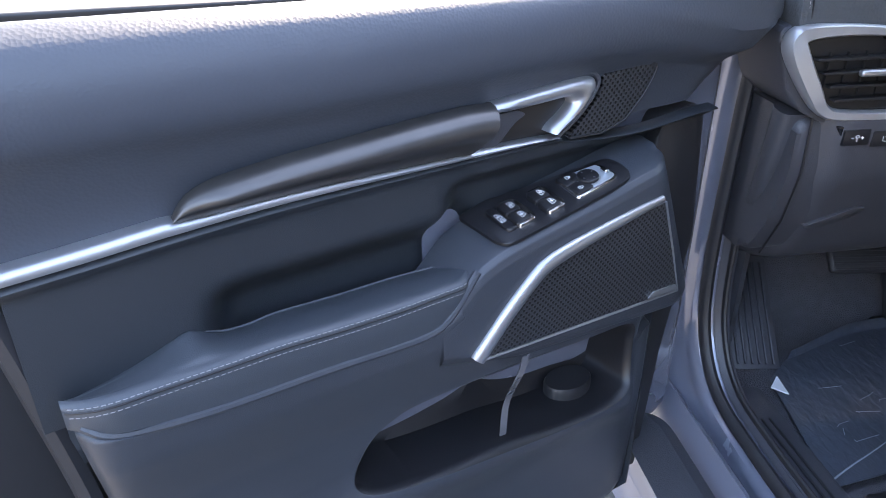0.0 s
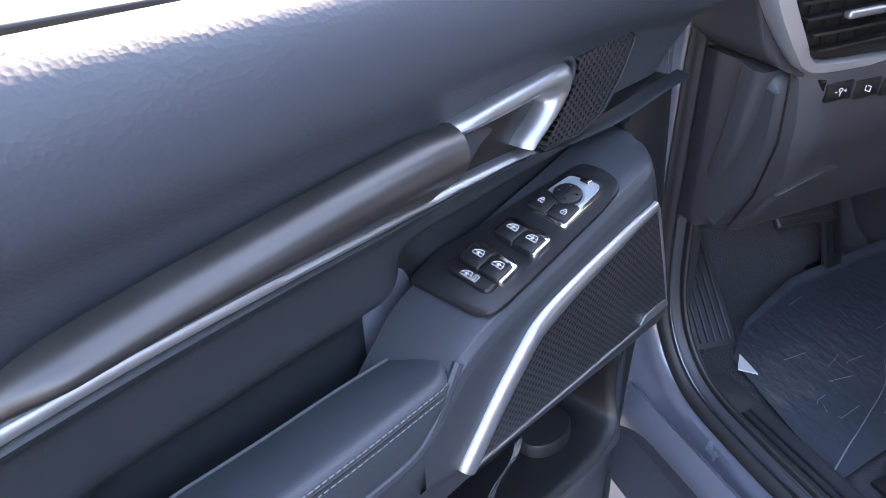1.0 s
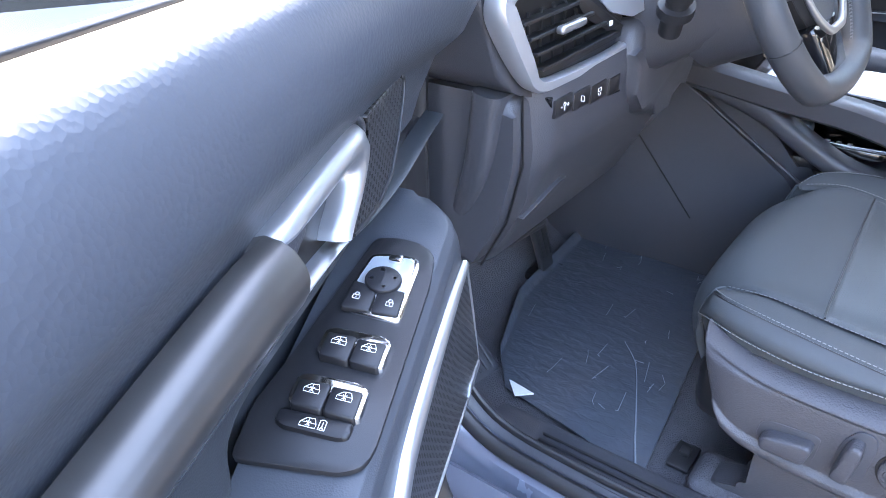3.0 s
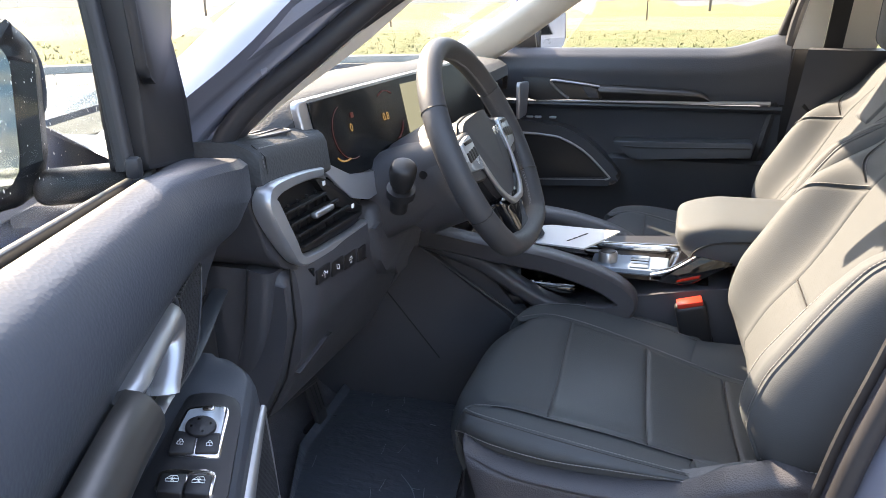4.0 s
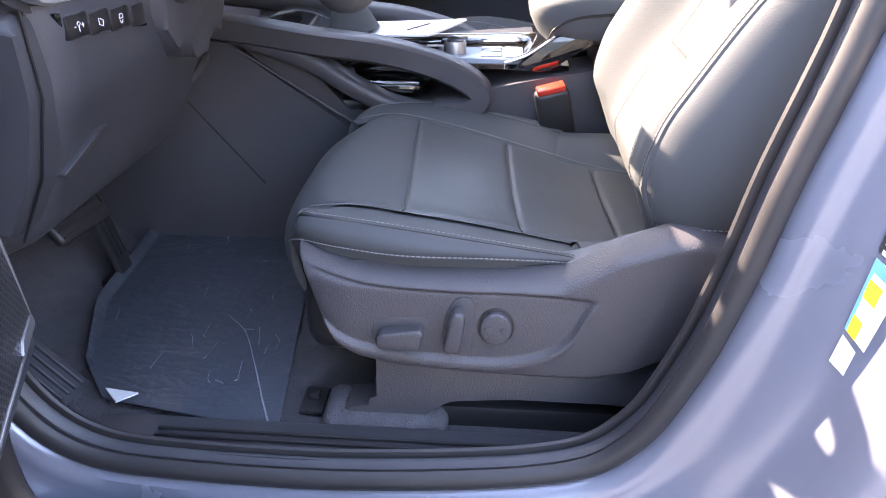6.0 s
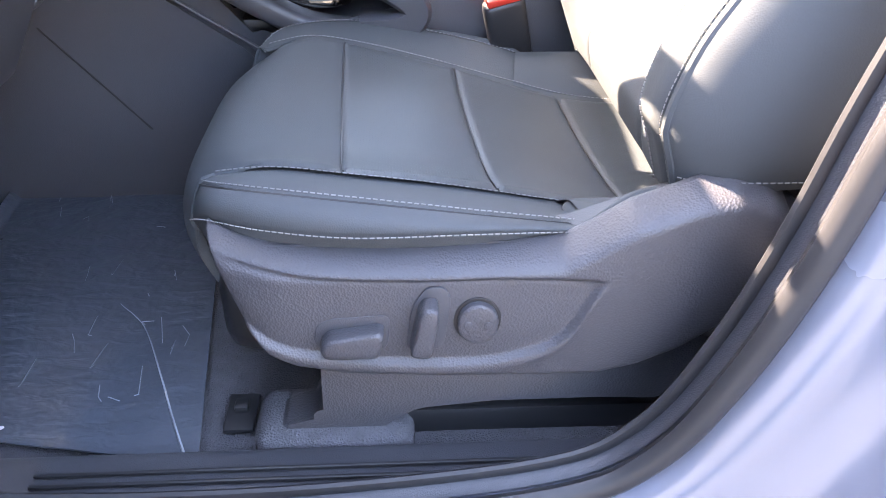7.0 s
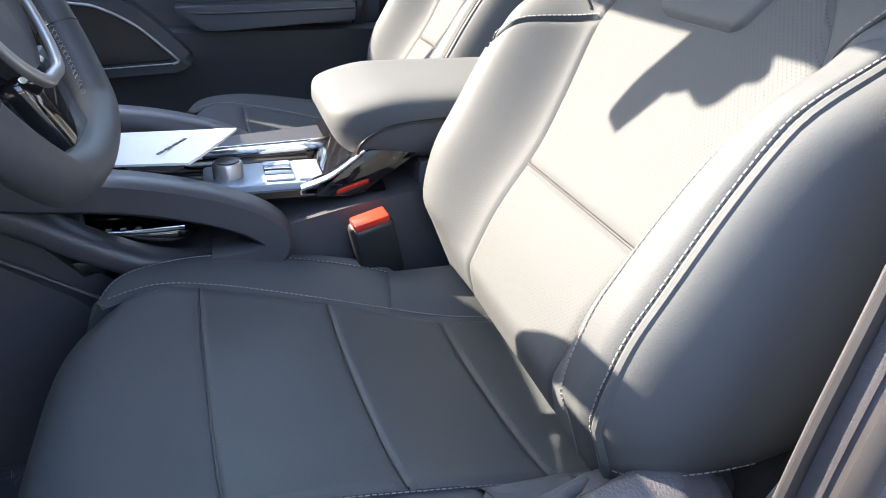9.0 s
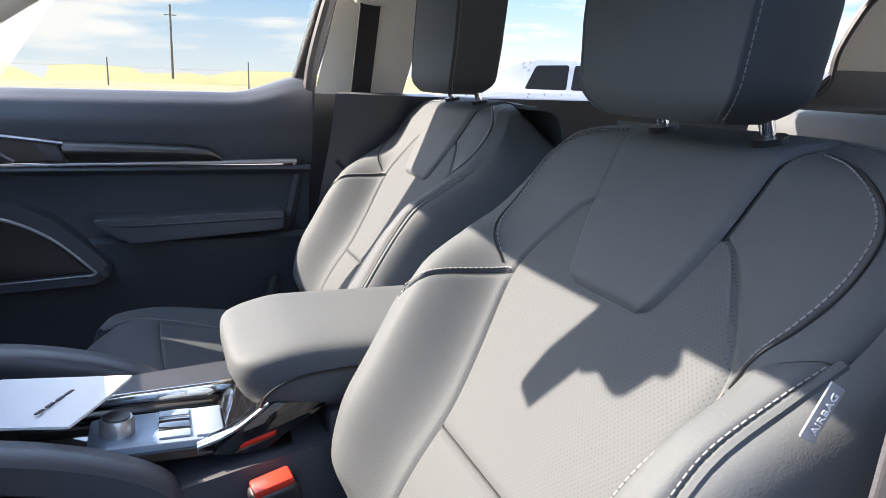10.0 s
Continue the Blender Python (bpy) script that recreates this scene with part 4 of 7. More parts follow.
def switch(pts, name, material, lift=0.004, thick=0.006, r=0.004, bev=0.002, parent=None, label=""):
    return part(name, slab(rounded(pts, r), panel_place(lift, thick), bev), material, parent or sw, label)


MARK = mat("grey_white_print", (0.75, 0.75, 0.75), 0.5, blotch=0.02)


def mark(u, b, lift, lines, parent, r=0.00028):
    """A printed pictogram, drawn as thin lines of (du, db) points."""
    bmk = bmesh.new()
    for pts in lines:
        sweep([Vector(panel_place(lift, 0.0)(u + du, b + db, 1)) for du, db in pts], ring(r, 4), up=(0, 0, 1), bm=bmk)
    part("print_mark", bmk, MARK, parent)


# a car window with an arrow cross; a padlock; a small standing figure
WINDOW_MARK = [[(-0.0025, -0.0015), (-0.003, 0.0030), (0.0005, 0.0045), (0.003, 0.0045), (0.003, -0.0045), (0.0005, -0.0045), (-0.0025, -0.0015)], [(0.0002, -0.0042), (0.0002, 0.0042)], [(-0.0022, 0.0), (0.0022, 0.0)], [(-0.0008, -0.0012), (0.0022, 0.0012)], [(-0.0008, 0.0012), (0.0022, -0.0012)]]
LOCK_MARK = [[(-0.0004, -0.0022), (-0.0004, 0.0022), (0.0028, 0.0022), (0.0028, -0.0022), (-0.0004, -0.0022)], [(-0.0004, -0.0013), (-0.0024, -0.0010), (-0.0028, 0.0), (-0.0024, 0.0010), (-0.0004, 0.0013)], [(0.0006, 0.0), (0.0018, 0.0)]]
FIGURE_MARK = [[(-0.0028, -0.0018), (-0.0036, 0.0), (-0.0028, 0.0018), (0.003, 0.0018), (0.003, -0.0018), (-0.0028, -0.0018)], [(-0.002, 0.0), (0.001, 0.0)], [(0.001, 0.0), (0.0026, 0.0010)], [(0.001, 0.0), (0.0026, -0.0010)]]
rim = switch([(0.6680, 0.0245), (0.6650, 0.0400), (0.6625, 0.0545), (0.6700, 0.0585), (0.7225, 0.0590), (0.7225, 0.0195), (0.7000, 0.0205)], "mirror_bezel", CHROME, 0.0005, 0.0052, 0.005, 0.0014)
switch([(0.6705, 0.0262), (0.6680, 0.0400), (0.6655, 0.0525), (0.6720, 0.0555), (0.7060, 0.0560), (0.7060, 0.0228), (0.6950, 0.0230)], "mirror_plate", SILVERKEY, 0.0040, 0.0022, 0.004, 0.0006, rim)
switch([(0.6985, 0.0215), (0.7005, 0.0380), (0.7215, 0.0386), (0.7230, 0.0200)], "lock_button", SWITCHBLACK, 0.0040, 0.0040, 0.002, 0.001, rim)
switch([(0.7005, 0.0390), (0.6985, 0.0560), (0.7200, 0.0568), (0.7215, 0.0396)], "lock_button", SWITCHBLACK, 0.0040, 0.0040, 0.002, 0.001, rim)
kc = Vector(panel_place(0.006, 0.0)(0.6930, 0.0395, 1))
tilt = Vector((0.18, 0.15, 1)).normalized()
part("knob_collar", sweep([kc + tilt * h for h in (-0.004, 0.0008)], ring(0.0142, 28), up=(1, 0, 0)), SATIN, sw)
knob = part("mirror_knob", sweep([kc + tilt * h for h in (-0.002, 0.0026, 0.0036, 0.0041, 0.0040)], ring(0.0122, 28), up=(1, 0, 0), scale=lambda t: 1.0 if t < 0.45 else (0.96 if t < 0.7 else (0.86 if t < 0.9 else 0.5))), SWITCHBLACK, sw, "round mirror adjuster")
for i in range(4):
    a = math.pi * (0.5 * i + 0.1)
    c, d = kc + tilt * 0.0041 + Vector((math.cos(a), math.sin(a), 0)) * 0.0078, Vector((math.cos(a), math.sin(a), 0))
    c.z -= 0.18 * (c.x - kc.x) + 0.15 * (c.y - kc.y)
    s = Vector((-d.y, d.x, 0))
    bmk = bmesh.new()
    bmk.faces.new([bmk.verts.new(c + q + Vector((0, 0, 0.0005))) for q in (d * 0.0014, -d * 0.0009 + s * 0.0015, -d * 0.0009 - s * 0.0015)])
    bmesh.ops.solidify(bmk, geom=bmk.faces[:], thickness=0.0004)
    part("arrow", bmk, MARK, knob)
part("fold_switch", rbox(panel_place(0.0075, 0.0)(0.6715, 0.0425, 1), (0.006, 0.010, 0.005), 0.0015, 3), CHROME, sw, "small silver mirror folding switch")
for bb in (0.0275, 0.0495):
    mark(0.7115, bb, 0.0083, LOCK_MARK, sw)
for u0, u1, b0, b1 in ((0.7400, 0.7622, 0.0185, 0.0590), (0.7775, 0.7990, 0.0150, 0.0565)):
    mid = (b0 + b1) / 2
    switch([(u0 - 0.018, b0 + 0.004), (u0 - 0.019, b1 - 0.003), (u0 + 0.002, b1 - 0.002), (u0 + 0.003, b0 + 0.002)], "switch_well", GLOSSBLACK, 0.0012, 0.0005, 0.003, 0)
    rim = switch([(u0 + 0.003, b0), (u0, b0 + 0.006), (u0 - 0.0015, b1 - 0.006), (u0 + 0.002, b1), (u1 - 0.001, b1 + 0.0003), (u1 + 0.0003, b1 - 0.004), (u1 - 0.012, b1 - 0.006), (u1 - 0.012, b0 + 0.006), (u1, b0 + 0.003), (u1 - 0.002, b0 - 0.0003)], "switch_bezel", CHROME, 0.001, 0.0064, 0.0015, 0.0012, label="bright chrome switch cap")
    for c0, c1 in ((b0 + 0.0018, mid - 0.0003), (mid + 0.0003, b1 - 0.0020)):
        key = switch([(u0 + 0.0052, c0), (u0 + 0.0042, c1), (u1 + 0.0015, c1), (u1 + 0.0015, c0)], "window_switch", SWITCHBLACK, 0.002, 0.0068, 0.0022, 0.0014, rim)
        mark(u0 + 0.0105, (c0 + c1) / 2, 0.0091, WINDOW_MARK, key)
key = switch([(0.8018, 0.0120), (0.7998, 0.0545), (0.8100, 0.0540), (0.8120, 0.0480), (0.8125, 0.0180), (0.8105, 0.0115)], "lock_switch", SWITCHBLACK, 0.001, 0.0050, 0.003, 0.002)
mark(0.8072, 0.0305, 0.0063, WINDOW_MARK, key)
mark(0.8072, 0.0385, 0.0063, FIGURE_MARK, key)

SPK = [(0.6050, 0.913), (0.5560, 0.7795), (0.8560, 0.7975), (0.8237, 0.838), (0.7881, 0.872), (0.7621, 0.884), (0.7272, 0.892), (0.6785, 0.901)]
spk = part("speaker_grille", slab(rounded(SPK, 0.005), at(0.066, 0.0768), 0.0015), GRILLE, door, "black perforated speaker grille")
TRIM_MID = [(0.8640, 0.798), (0.8560, 0.8075), (0.8237, 0.8440), (0.7881, 0.8775), (0.7750, 0.8850), (0.7600, 0.8900), (0.7272, 0.8975), (0.6785, 0.9062), (0.6350, 0.9132), (0.6090, 0.9165)]
part("speaker_trim", sweep(smooth([(a, 0.0775, b) for a, b in TRIM_MID], 6), [(-0.0075, -0.004), (-0.0075, 0.0005), (-0.005, 0.003), (0.0, 0.0042), (0.005, 0.003), (0.0075, 0.0005), (0.0075, -0.004)], up=(0, 1, 0), scale=lambda t: 0.62 + 0.55 * ease(1.35 - 1.9 * abs(t - 0.30))), SATIN, spk, "satin silver speaker surround", angle=50)
part("speaker_edge", sweep([(0.862, 0.0765, 0.796), (0.70, 0.0765, 0.7865), (0.556, 0.0755, 0.7775)], rrect(0.0026, 0.003, 0.0008), up=(0, 1, 0)), SATIN, spk)
part("speaker_edge", sweep([(0.5565, 0.0755, 0.7775), (0.58, 0.0765, 0.846), (0.6035, 0.0765, 0.912)], rrect(0.0026, 0.003, 0.0008), up=(0, 1, 0)), SATIN, spk)
part("speaker_badge", slab(rounded([(0.560, 0.7815), (0.612, 0.785), (0.604, 0.7925), (0.564, 0.7900)], 0.002), at(0.0768, 0.0785), 0.0006), SATIN, spk)


# lower panel, wrapped round the map pocket's mouth
POCKET = smooth([(a, b, 0) for a, b in ((1.004, 0.680), (0.998, 0.702), (0.98, 0.731), (0.955, 0.746), (0.92, 0.753), (0.81, 0.7515), (0.70, 0.742), (0.624, 0.738), (0.600, 0.728), (0.594, 0.700), (0.597, 0.655), (0.608, 0.634), (0.645, 0.624), (0.722, 0.6265), (0.812, 0.636), (0.904, 0.6466), (0.965, 0.657), (0.994, 0.666))], 6, closed=True)
PANEL = [Vector((a, b, 0)) for a, b in ((1.236, 0.866), (1.220, 0.74), (1.19, 0.41), (0.540, 0.40), (0.540, 0.755), (0.80, 0.775), (0.845, 0.800), (0.872, 0.880), (0.8918, 0.860), (0.912, 0.8510), (0.957, 0.8505), (1.016, 0.8540), (1.071, 0.8555), (1.122, 0.8570), (1.168, 0.8610), (1.211, 0.866), (1.228, 0.870))]
MOUTH = Vector((0.80, 0.692, 0))


def reach(p):
    """Where the way from the pocket's middle through p meets the panel's outline."""
    d, best = (p - MOUTH), None
    for a, b in zip(PANEL, PANEL[1:] + PANEL[:1]):
        e = b - a
        den = d.x * e.y - d.y * e.x
        if abs(den) > 1e-9:
            s = ((a.x - MOUTH.x) * e.y - (a.y - MOUTH.y) * e.x) / den
            t = ((a.x - MOUTH.x) * d.y - (a.y - MOUTH.y) * d.x) / den
            if s > 0 and -1e-6 <= t <= 1 + 1e-6 and (best is None or s < best):
                best = s
    return MOUTH + d * best


def stand_of(p, edge):
    """How far the lower panel stands out: fullest at the armrest ledge and along the pocket's lip."""
    w = lerp([(0.40, 0.040), (0.60, 0.050), (0.70, 0.050), (0.76, 0.056), (0.80, 0.066), (0.83, 0.0735), (0.88, 0.0755)], p.y)
    w += 0.018 * math.exp(-((p.y - 0.625 - 0.06 * (p.x - 0.72)) / 0.035) ** 2) * ease((1.04 - p.x) / 0.06) * ease((p.x - 0.57) / 0.04)
    w -= 0.016 * max(0.0, (p.x - 1.205) / 0.03) ** 2 + 0.03 * ease((0.60 - p.x) / 0.06) * (1 if p.y > 0.70 else 0.6)
    return w - 0.008 * max(0.0, 1 - edge / 0.006) ** 2


fine = [POCKET[i].lerp(POCKET[(i + 1) % len(POCKET)], f) for i in range(len(POCKET)) for f in (0.0, 0.5)]
outer = [reach(p) for p in fine]
rows = [[(q.x, 0.03, q.y) for q in outer]]
for t in (0.0, 0.03, 0.07, 0.12, 0.2, 0.3, 0.42, 0.55, 0.68, 0.8, 0.9, 0.96, 1.0):
    row = []
    for q, p in zip(outer, fine):
        m = q.lerp(p, t)
        row.append((m.x, stand_of(m, (m - q).length), m.y))
    rows.append(row)
part("lower_panel", loft([r + r[:1] for r in rows]), ARMPLASTIC, door, "hard plastic lower panel with map pocket", angle=50)
# pocket lining: blacker than the panel, to put the hollow's shade into the colour
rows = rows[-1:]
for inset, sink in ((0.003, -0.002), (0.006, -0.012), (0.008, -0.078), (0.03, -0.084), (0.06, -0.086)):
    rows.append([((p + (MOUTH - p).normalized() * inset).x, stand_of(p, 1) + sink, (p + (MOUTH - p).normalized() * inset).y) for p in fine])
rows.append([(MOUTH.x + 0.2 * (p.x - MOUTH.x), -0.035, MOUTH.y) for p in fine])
part("map_pocket", loft([r + r[:1] for r in rows]), SWITCHBLACK, door, "deep map pocket, its inner shade put in as black", angle=50)
part("armrest_ledge", sweep(smooth([(1.230, 0.058, 0.876), (1.211, 0.068, 0.8660), (1.168, 0.0725, 0.8605), (1.122, 0.0725, 0.8565), (1.071, 0.0725, 0.855), (1.016, 0.0725, 0.8535), (0.957, 0.0725, 0.8500), (0.918, 0.0725, 0.8505), (0.897, 0.0725, 0.8600), (0.878, 0.071, 0.880), (0.860, 0.068, 0.8995)], 6), ring(0.0042, 8), up=(0, 1, 0)), ARMPLASTIC, door)
part("bottle_holder", sweep([(0.665, 0.008, 0.60), (0.665, 0.008, 0.640), (0.665, 0.008, 0.644)], ring(0.036, 28, 0.7), up=(0, 1, 0), scale=lambda t: 1 if t < 0.9 else 0.93), DARK, door)
TAPE = mat("clear_tape", (0.10, 0.10, 0.11), 0.22, coat=0.6, blotch=0.2, bscale=50, grain=0.2, gscale=120)
part("tape_strip", surf(lambda u, v: (0.792 + 0.010 * u + 0.006 * v, 0.0735 - 0.028 * ease(v * 1.6), 0.775 - 0.16 * v), 3, 12, thick=0.0008), TAPE, door, "strip of clear tape")

# window frame, sail, glass
part("weatherstrip", sweep([(0.64, -0.005, 1.142), (0.95, -0.005, 1.158), (1.30, -0.005, 1.177)], rrect(0.006, 0.008, 0.002), up=(0, 0, 1)), VENTBLACK, door, "black rubber window seal")
part("sail", slab(rounded([(0.425, 1.118), (0.602, 1.143), (0.600, 1.21), (0.598, 1.28), (0.594, 1.36), (0.505, 1.36), (0.474, 1.28), (0.454, 1.23), (0.434, 1.175)], 0.008), lambda a, b, top: (a, -0.03 + 0.032 * top - 0.06 * max(0, b - 1.2), b), 0.006), DARK, door, "black mirror sail trim")
part("sail_post", slab(rounded([(0.598, 1.222), (0.580, 1.212), (0.556, 1.211), (0.538, 1.219), (0.492, 1.250), (0.470, 1.285), (0.505, 1.37), (0.596, 1.37)], 0.006), lambda a, b, top: (a, 0.001 + 0.010 * top - 0.06 * max(0, b - 1.2), b), 0.006, 3), DARK, door, "black window post trim")
part("window_frame", sweep(smooth([(0.555, -0.03, 1.30), (0.565, -0.04, 1.36), (0.645, -0.06, 1.45), (0.84, -0.07, 1.52), (1.05, -0.08, 1.55), (1.24, -0.07, 1.53), (1.30, -0.04, 1.40), (1.318, -0.01, 1.15)], 6), rrect(0.060, 0.060, 0.02), up=(0, 1, 0)), DARK, door, "black window frame")
part("glass_channel", sweep([(0.618, -0.012, 1.148), (0.612, -0.018, 1.216), (0.605, -0.026, 1.28), (0.602, -0.03, 1.36)], rrect(0.016, 0.014, 0.004), up=(0, 1, 0)), RUBBER, door)
part("channel_foot", rbox((0.624, -0.004, 1.151), (0.014, 0.012, 0.018), 0.004), RUBBER, door)
gp = part("window_pane", slab([(0.612, 1.12), (1.31, 1.12), (1.30, 1.40), (1.24, 1.51), (1.05, 1.525), (0.86, 1.49), (0.69, 1.43), (0.620, 1.32)], lambda a, b, top: (a, -0.012 - 0.12 * max(0, b - 1.15) + 0.004 * top, b)), WINDOW, door, "side window with dust specks")
gp.visible_shadow = False
rnd = random.Random(11)
bm = bmesh.new()
for i in range(650):
    a, b = 0.66 + 0.55 * rnd.random() ** 1.3, 1.17 + 0.16 * rnd.random()
    r = 0.0003 + 0.0006 * rnd.random() ** 2
    c = Vector((a, -0.0072 - 0.12 * (b - 1.15), b))
    bm.faces.new([bm.verts.new(c + Vector((r * math.cos(k * 1.2566), 0, 1.5 * r * math.sin(k * 1.2566)))) for k in range(5)])
part("dust_specks", bm, mat("pale_dust", (0.6, 0.58, 0.52), 0.9), gp)["kind"] = "stuff"
part("front_bump", slab(rrect(0.03, 0.03, 0.012), lambda a, b, top: (0.42 + a, -0.06 + b, 1.02 + 0.01 * top), 0.002), RUBBER, door)

# ---- front seats: a is sideways from the seat's middle ----
driver_seat = thing("car_seat", "black leather power seat with pale stitching and grey side panel", "car seat", pose(-0.38, 0, 0), "front seats")

CUSH = [(0.0, (0.02, 0.662)), (0.16, (0.118, 0.664)), (0.36, (0.246, 0.689)), (0.56, (0.383, 0.714)), (0.68, (0.46, 0.722)), (0.76, (0.502, 0.713)), (0.84, (0.526, 0.690)), (0.92, (0.534, 0.650)), (1.0, (0.512, 0.595))]
CUSH_PTS = smooth([(0, p[0], p[1]) for _, p in CUSH], 8)


def cush_line(v):
    """(y, z) along the middle of the cushion, from the back over the front edge."""
    for i, ((a, p), (b, q)) in enumerate(zip(CUSH, CUSH[1:])):
        if v <= b:
            k = i * 8 + (v - a) / (b - a) * 8
            j = min(int(k), len(CUSH_PTS) - 2)
            r = CUSH_PTS[j].lerp(CUSH_PTS[j + 1], k - j)
            return r.y, r.z
    return CUSH_PTS[-1].y, CUSH_PTS[-1].z


def along(pts):
    """A smooth curve through points, read from 0 to 1."""
    P = smooth(pts, 12)

    def at(s):
        k = min(max(s, 0.0), 1.0) * (len(P) - 1)
        j = min(int(k), len(P) - 2)
        return P[j].lerp(P[j + 1], k - j)
    return at


# the three sewn lines along each side of the cushion, from the front to the back
LINE_TOP = along([(0.158, 0.482, 0.722), (0.166, 0.43, 0.730), (0.165, 0.368, 0.7220), (0.155, 0.29, 0.706), (0.144, 0.2, 0.684), (0.135, 0.114, 0.664), (0.128, 0.03, 0.657)])
LINE_MID = along([(0.170, 0.492, 0.720), (0.205, 0.464, 0.735), (0.226, 0.40, 0.738), (0.231, 0.33, 0.731), (0.226, 0.25, 0.717), (0.217, 0.19, 0.704), (0.207, 0.150, 0.693)])
LINE_LOW = along([(0.168, 0.504, 0.684), (0.205, 0.480, 0.706), (0.234, 0.43, 0.713), (0.246, 0.36, 0.712), (0.243, 0.27, 0.711), (0.228, 0.19, 0.702), (0.209, 0.152, 0.686)])
LINE_END = along([(0.162, 0.500, 0.670), (0.205, 0.476, 0.676), (0.226, 0.43, 0.69), (0.232, 0.36, 0.69), (0.230, 0.27, 0.688), (0.216, 0.19, 0.684), (0.200, 0.152, 0.675)])
HALF = [(0.02, 0.130), (0.114, 0.137), (0.2, 0.146), (0.29, 0.157), (0.368, 0.167), (0.43, 0.168), (0.48, 0.162), (0.53, 0.168)]
RISE = [(0.02, 0.003), (0.12, 0.007), (0.2, 0.012), (0.3, 0.017), (0.43, 0.018), (0.48, 0.011), (0.51, 0.0)]


def cushion(k, v):
    """The cushion's top: k runs across from -1 to 1, v from the back over the front edge."""
    y, z = cush_line(v)
    half, up = lerp(HALF, y if v < 0.76 else 0.53), lerp(RISE, y) if v < 0.8 else 0.0
    y -= 0.030 * abs(k) ** 4 * ease((v - 0.5) / 0.3)
    y += 0.009 * k * ease((0.72 - v) / 0.2)
    return Vector((half * k, y, z + up * abs(k) ** 3 - 0.004 * (1 - k * k) * ease((0.75 - v) / 0.1)))


def cush_patch(v0, v1):
    return lambda u, v: cushion(2 * u - 1, v0 + (v1 - v0) * v)


def wrap(c, d, bulge, sgn):
    """A stuffed strip between two sewn lines."""
    def at(u, v):
        p = c(u).lerp(d(u), v)
        out = Vector((1, 0.25, 0.6 if bulge > 0.008 else 0.2)).normalized() * bulge * math.sin(math.pi * v) ** 0.7 * (0.35 + 0.65 * ease(min(u, 1 - u) / 0.12))
        p = p + out
        return Vector((sgn * p.x, p.y, p.z))
    return at


for v0, v1 in ((0.0, 0.16), (0.16, 0.36), (0.36, 0.56), (0.56, 1.0)):
    part("cushion_panel", pad(cush_patch(v0, v1), 48, 36 if v1 < 1 else 48, 0.0035), PERF_FLAT if v1 < 1 else LEATHER, driver_seat, "perforated leather cushion panel" if v1 < 1 else "")
for v in (0.16, 0.36, 0.56):
    part("seam", sweep([cushion(-1 + 2 * i / 30, v) - Vector((0, 0, 0.0028)) for i in range(31)], ring(0.0012, 6), up=(0, 0, 1)), DARK, driver_seat)
for sgn in (-1, 1):
    flip = Vector((sgn, 1, 1))
    bol = part("cushion_bolster", surf(wrap(lambda s: LINE_TOP(s * 0.76), LINE_MID, 0.009, sgn), 60, 12), LEATHER, driver_seat, "padded leather side bolster", 60)
    part("bolster_side", surf(wrap(LINE_MID, LINE_LOW, 0.010, sgn), 60, 12), LEATHER, bol, angle=60)
    part("bolster_skirt", surf(wrap(LINE_LOW, LINE_END, 0.001, sgn), 60, 4), LEATHER, bol, angle=60)
    for line, lift, piping in ((LINE_TOP, (0.006, 0, 0.0066), 0), (LINE_MID, (-0.004, 0, 0.0022), 1), (LINE_LOW, (0.0065, 0.001, 0.004), 0)):
        part("stitching", stitches([(line(0.02 + 0.95 * i / 90) + Vector(lift)) * flip for i in range(91)], r=0.0006), STITCH, bol)
        part("seam", sweep([line(i / 60) * flip + Vector((0, 0, -0.0006)) for i in range(61)], ring(0.0015 if piping else 0.0009, 6), up=(1, 0, 0)), DARK if piping else LEATHER, bol)
    if sgn < 0:
        part("fold_pad", rbox((sgn * 0.183, 0.140, 0.684), (0.052, 0.085, 0.030), 0.014, 4), LEATHER, bol)
    part("bolster_liner", surf(lambda u, v: ((LINE_TOP(0.10 + 0.90 * u) + Vector((-0.022, 0, -0.0035))).lerp((LINE_MID((0.10 + 0.90 * u) * 1.3) if u < 0.74 else Vector((0.207, 0.150, 0.694)).lerp(Vector((0.200, 0.02, 0.690)), (u - 0.74) / 0.26)) + Vector((-0.006, 0, -0.004)), v)) * flip, 40, 6), LEATHER, bol, angle=60)
    nose = [LINE_TOP(0), LINE_MID(0), LINE_LOW(0), LINE_END(0)]
    part("nose_welt", sweep([p * flip for p in smooth(nose, 8)], ring(0.0022, 6), up=(1, 0, 0)), LEATHER, bol)
    if sgn < 0:
        part("corner_fold", sweep([p * flip for p in smooth([(0.213, 0.178, 0.690), (0.216, 0.158, 0.704), (0.209, 0.130, 0.720), (0.196, 0.095, 0.716), (0.178, 0.05, 0.690)], 6)], ring(0.009, 10, 0.75), up=(1, 0, 0.3)), LEATHER, bol, angle=60)
    part("rear_filler", surf(lambda u, v: (LINE_TOP(0.70 + 0.30 * u).lerp(Vector((0.208, 0.172 - 0.165 * u, 0.702)), v) + Vector((0, 0, 0.010 * math.sin(math.pi * v)))) * flip, 12, 8), LEATHER, bol, angle=60)
    part("front_flank", surf(lambda u, v: (cushion(1, 0.66 + 0.34 * u).lerp(along(nose)(u), v)) * flip, 20, 6), LEATHER, driver_seat, angle=60)
part("cushion_core", rbox((0, 0.27, 0.60), (0.41, 0.44, 0.10), 0.03, 3), DARK, driver_seat)

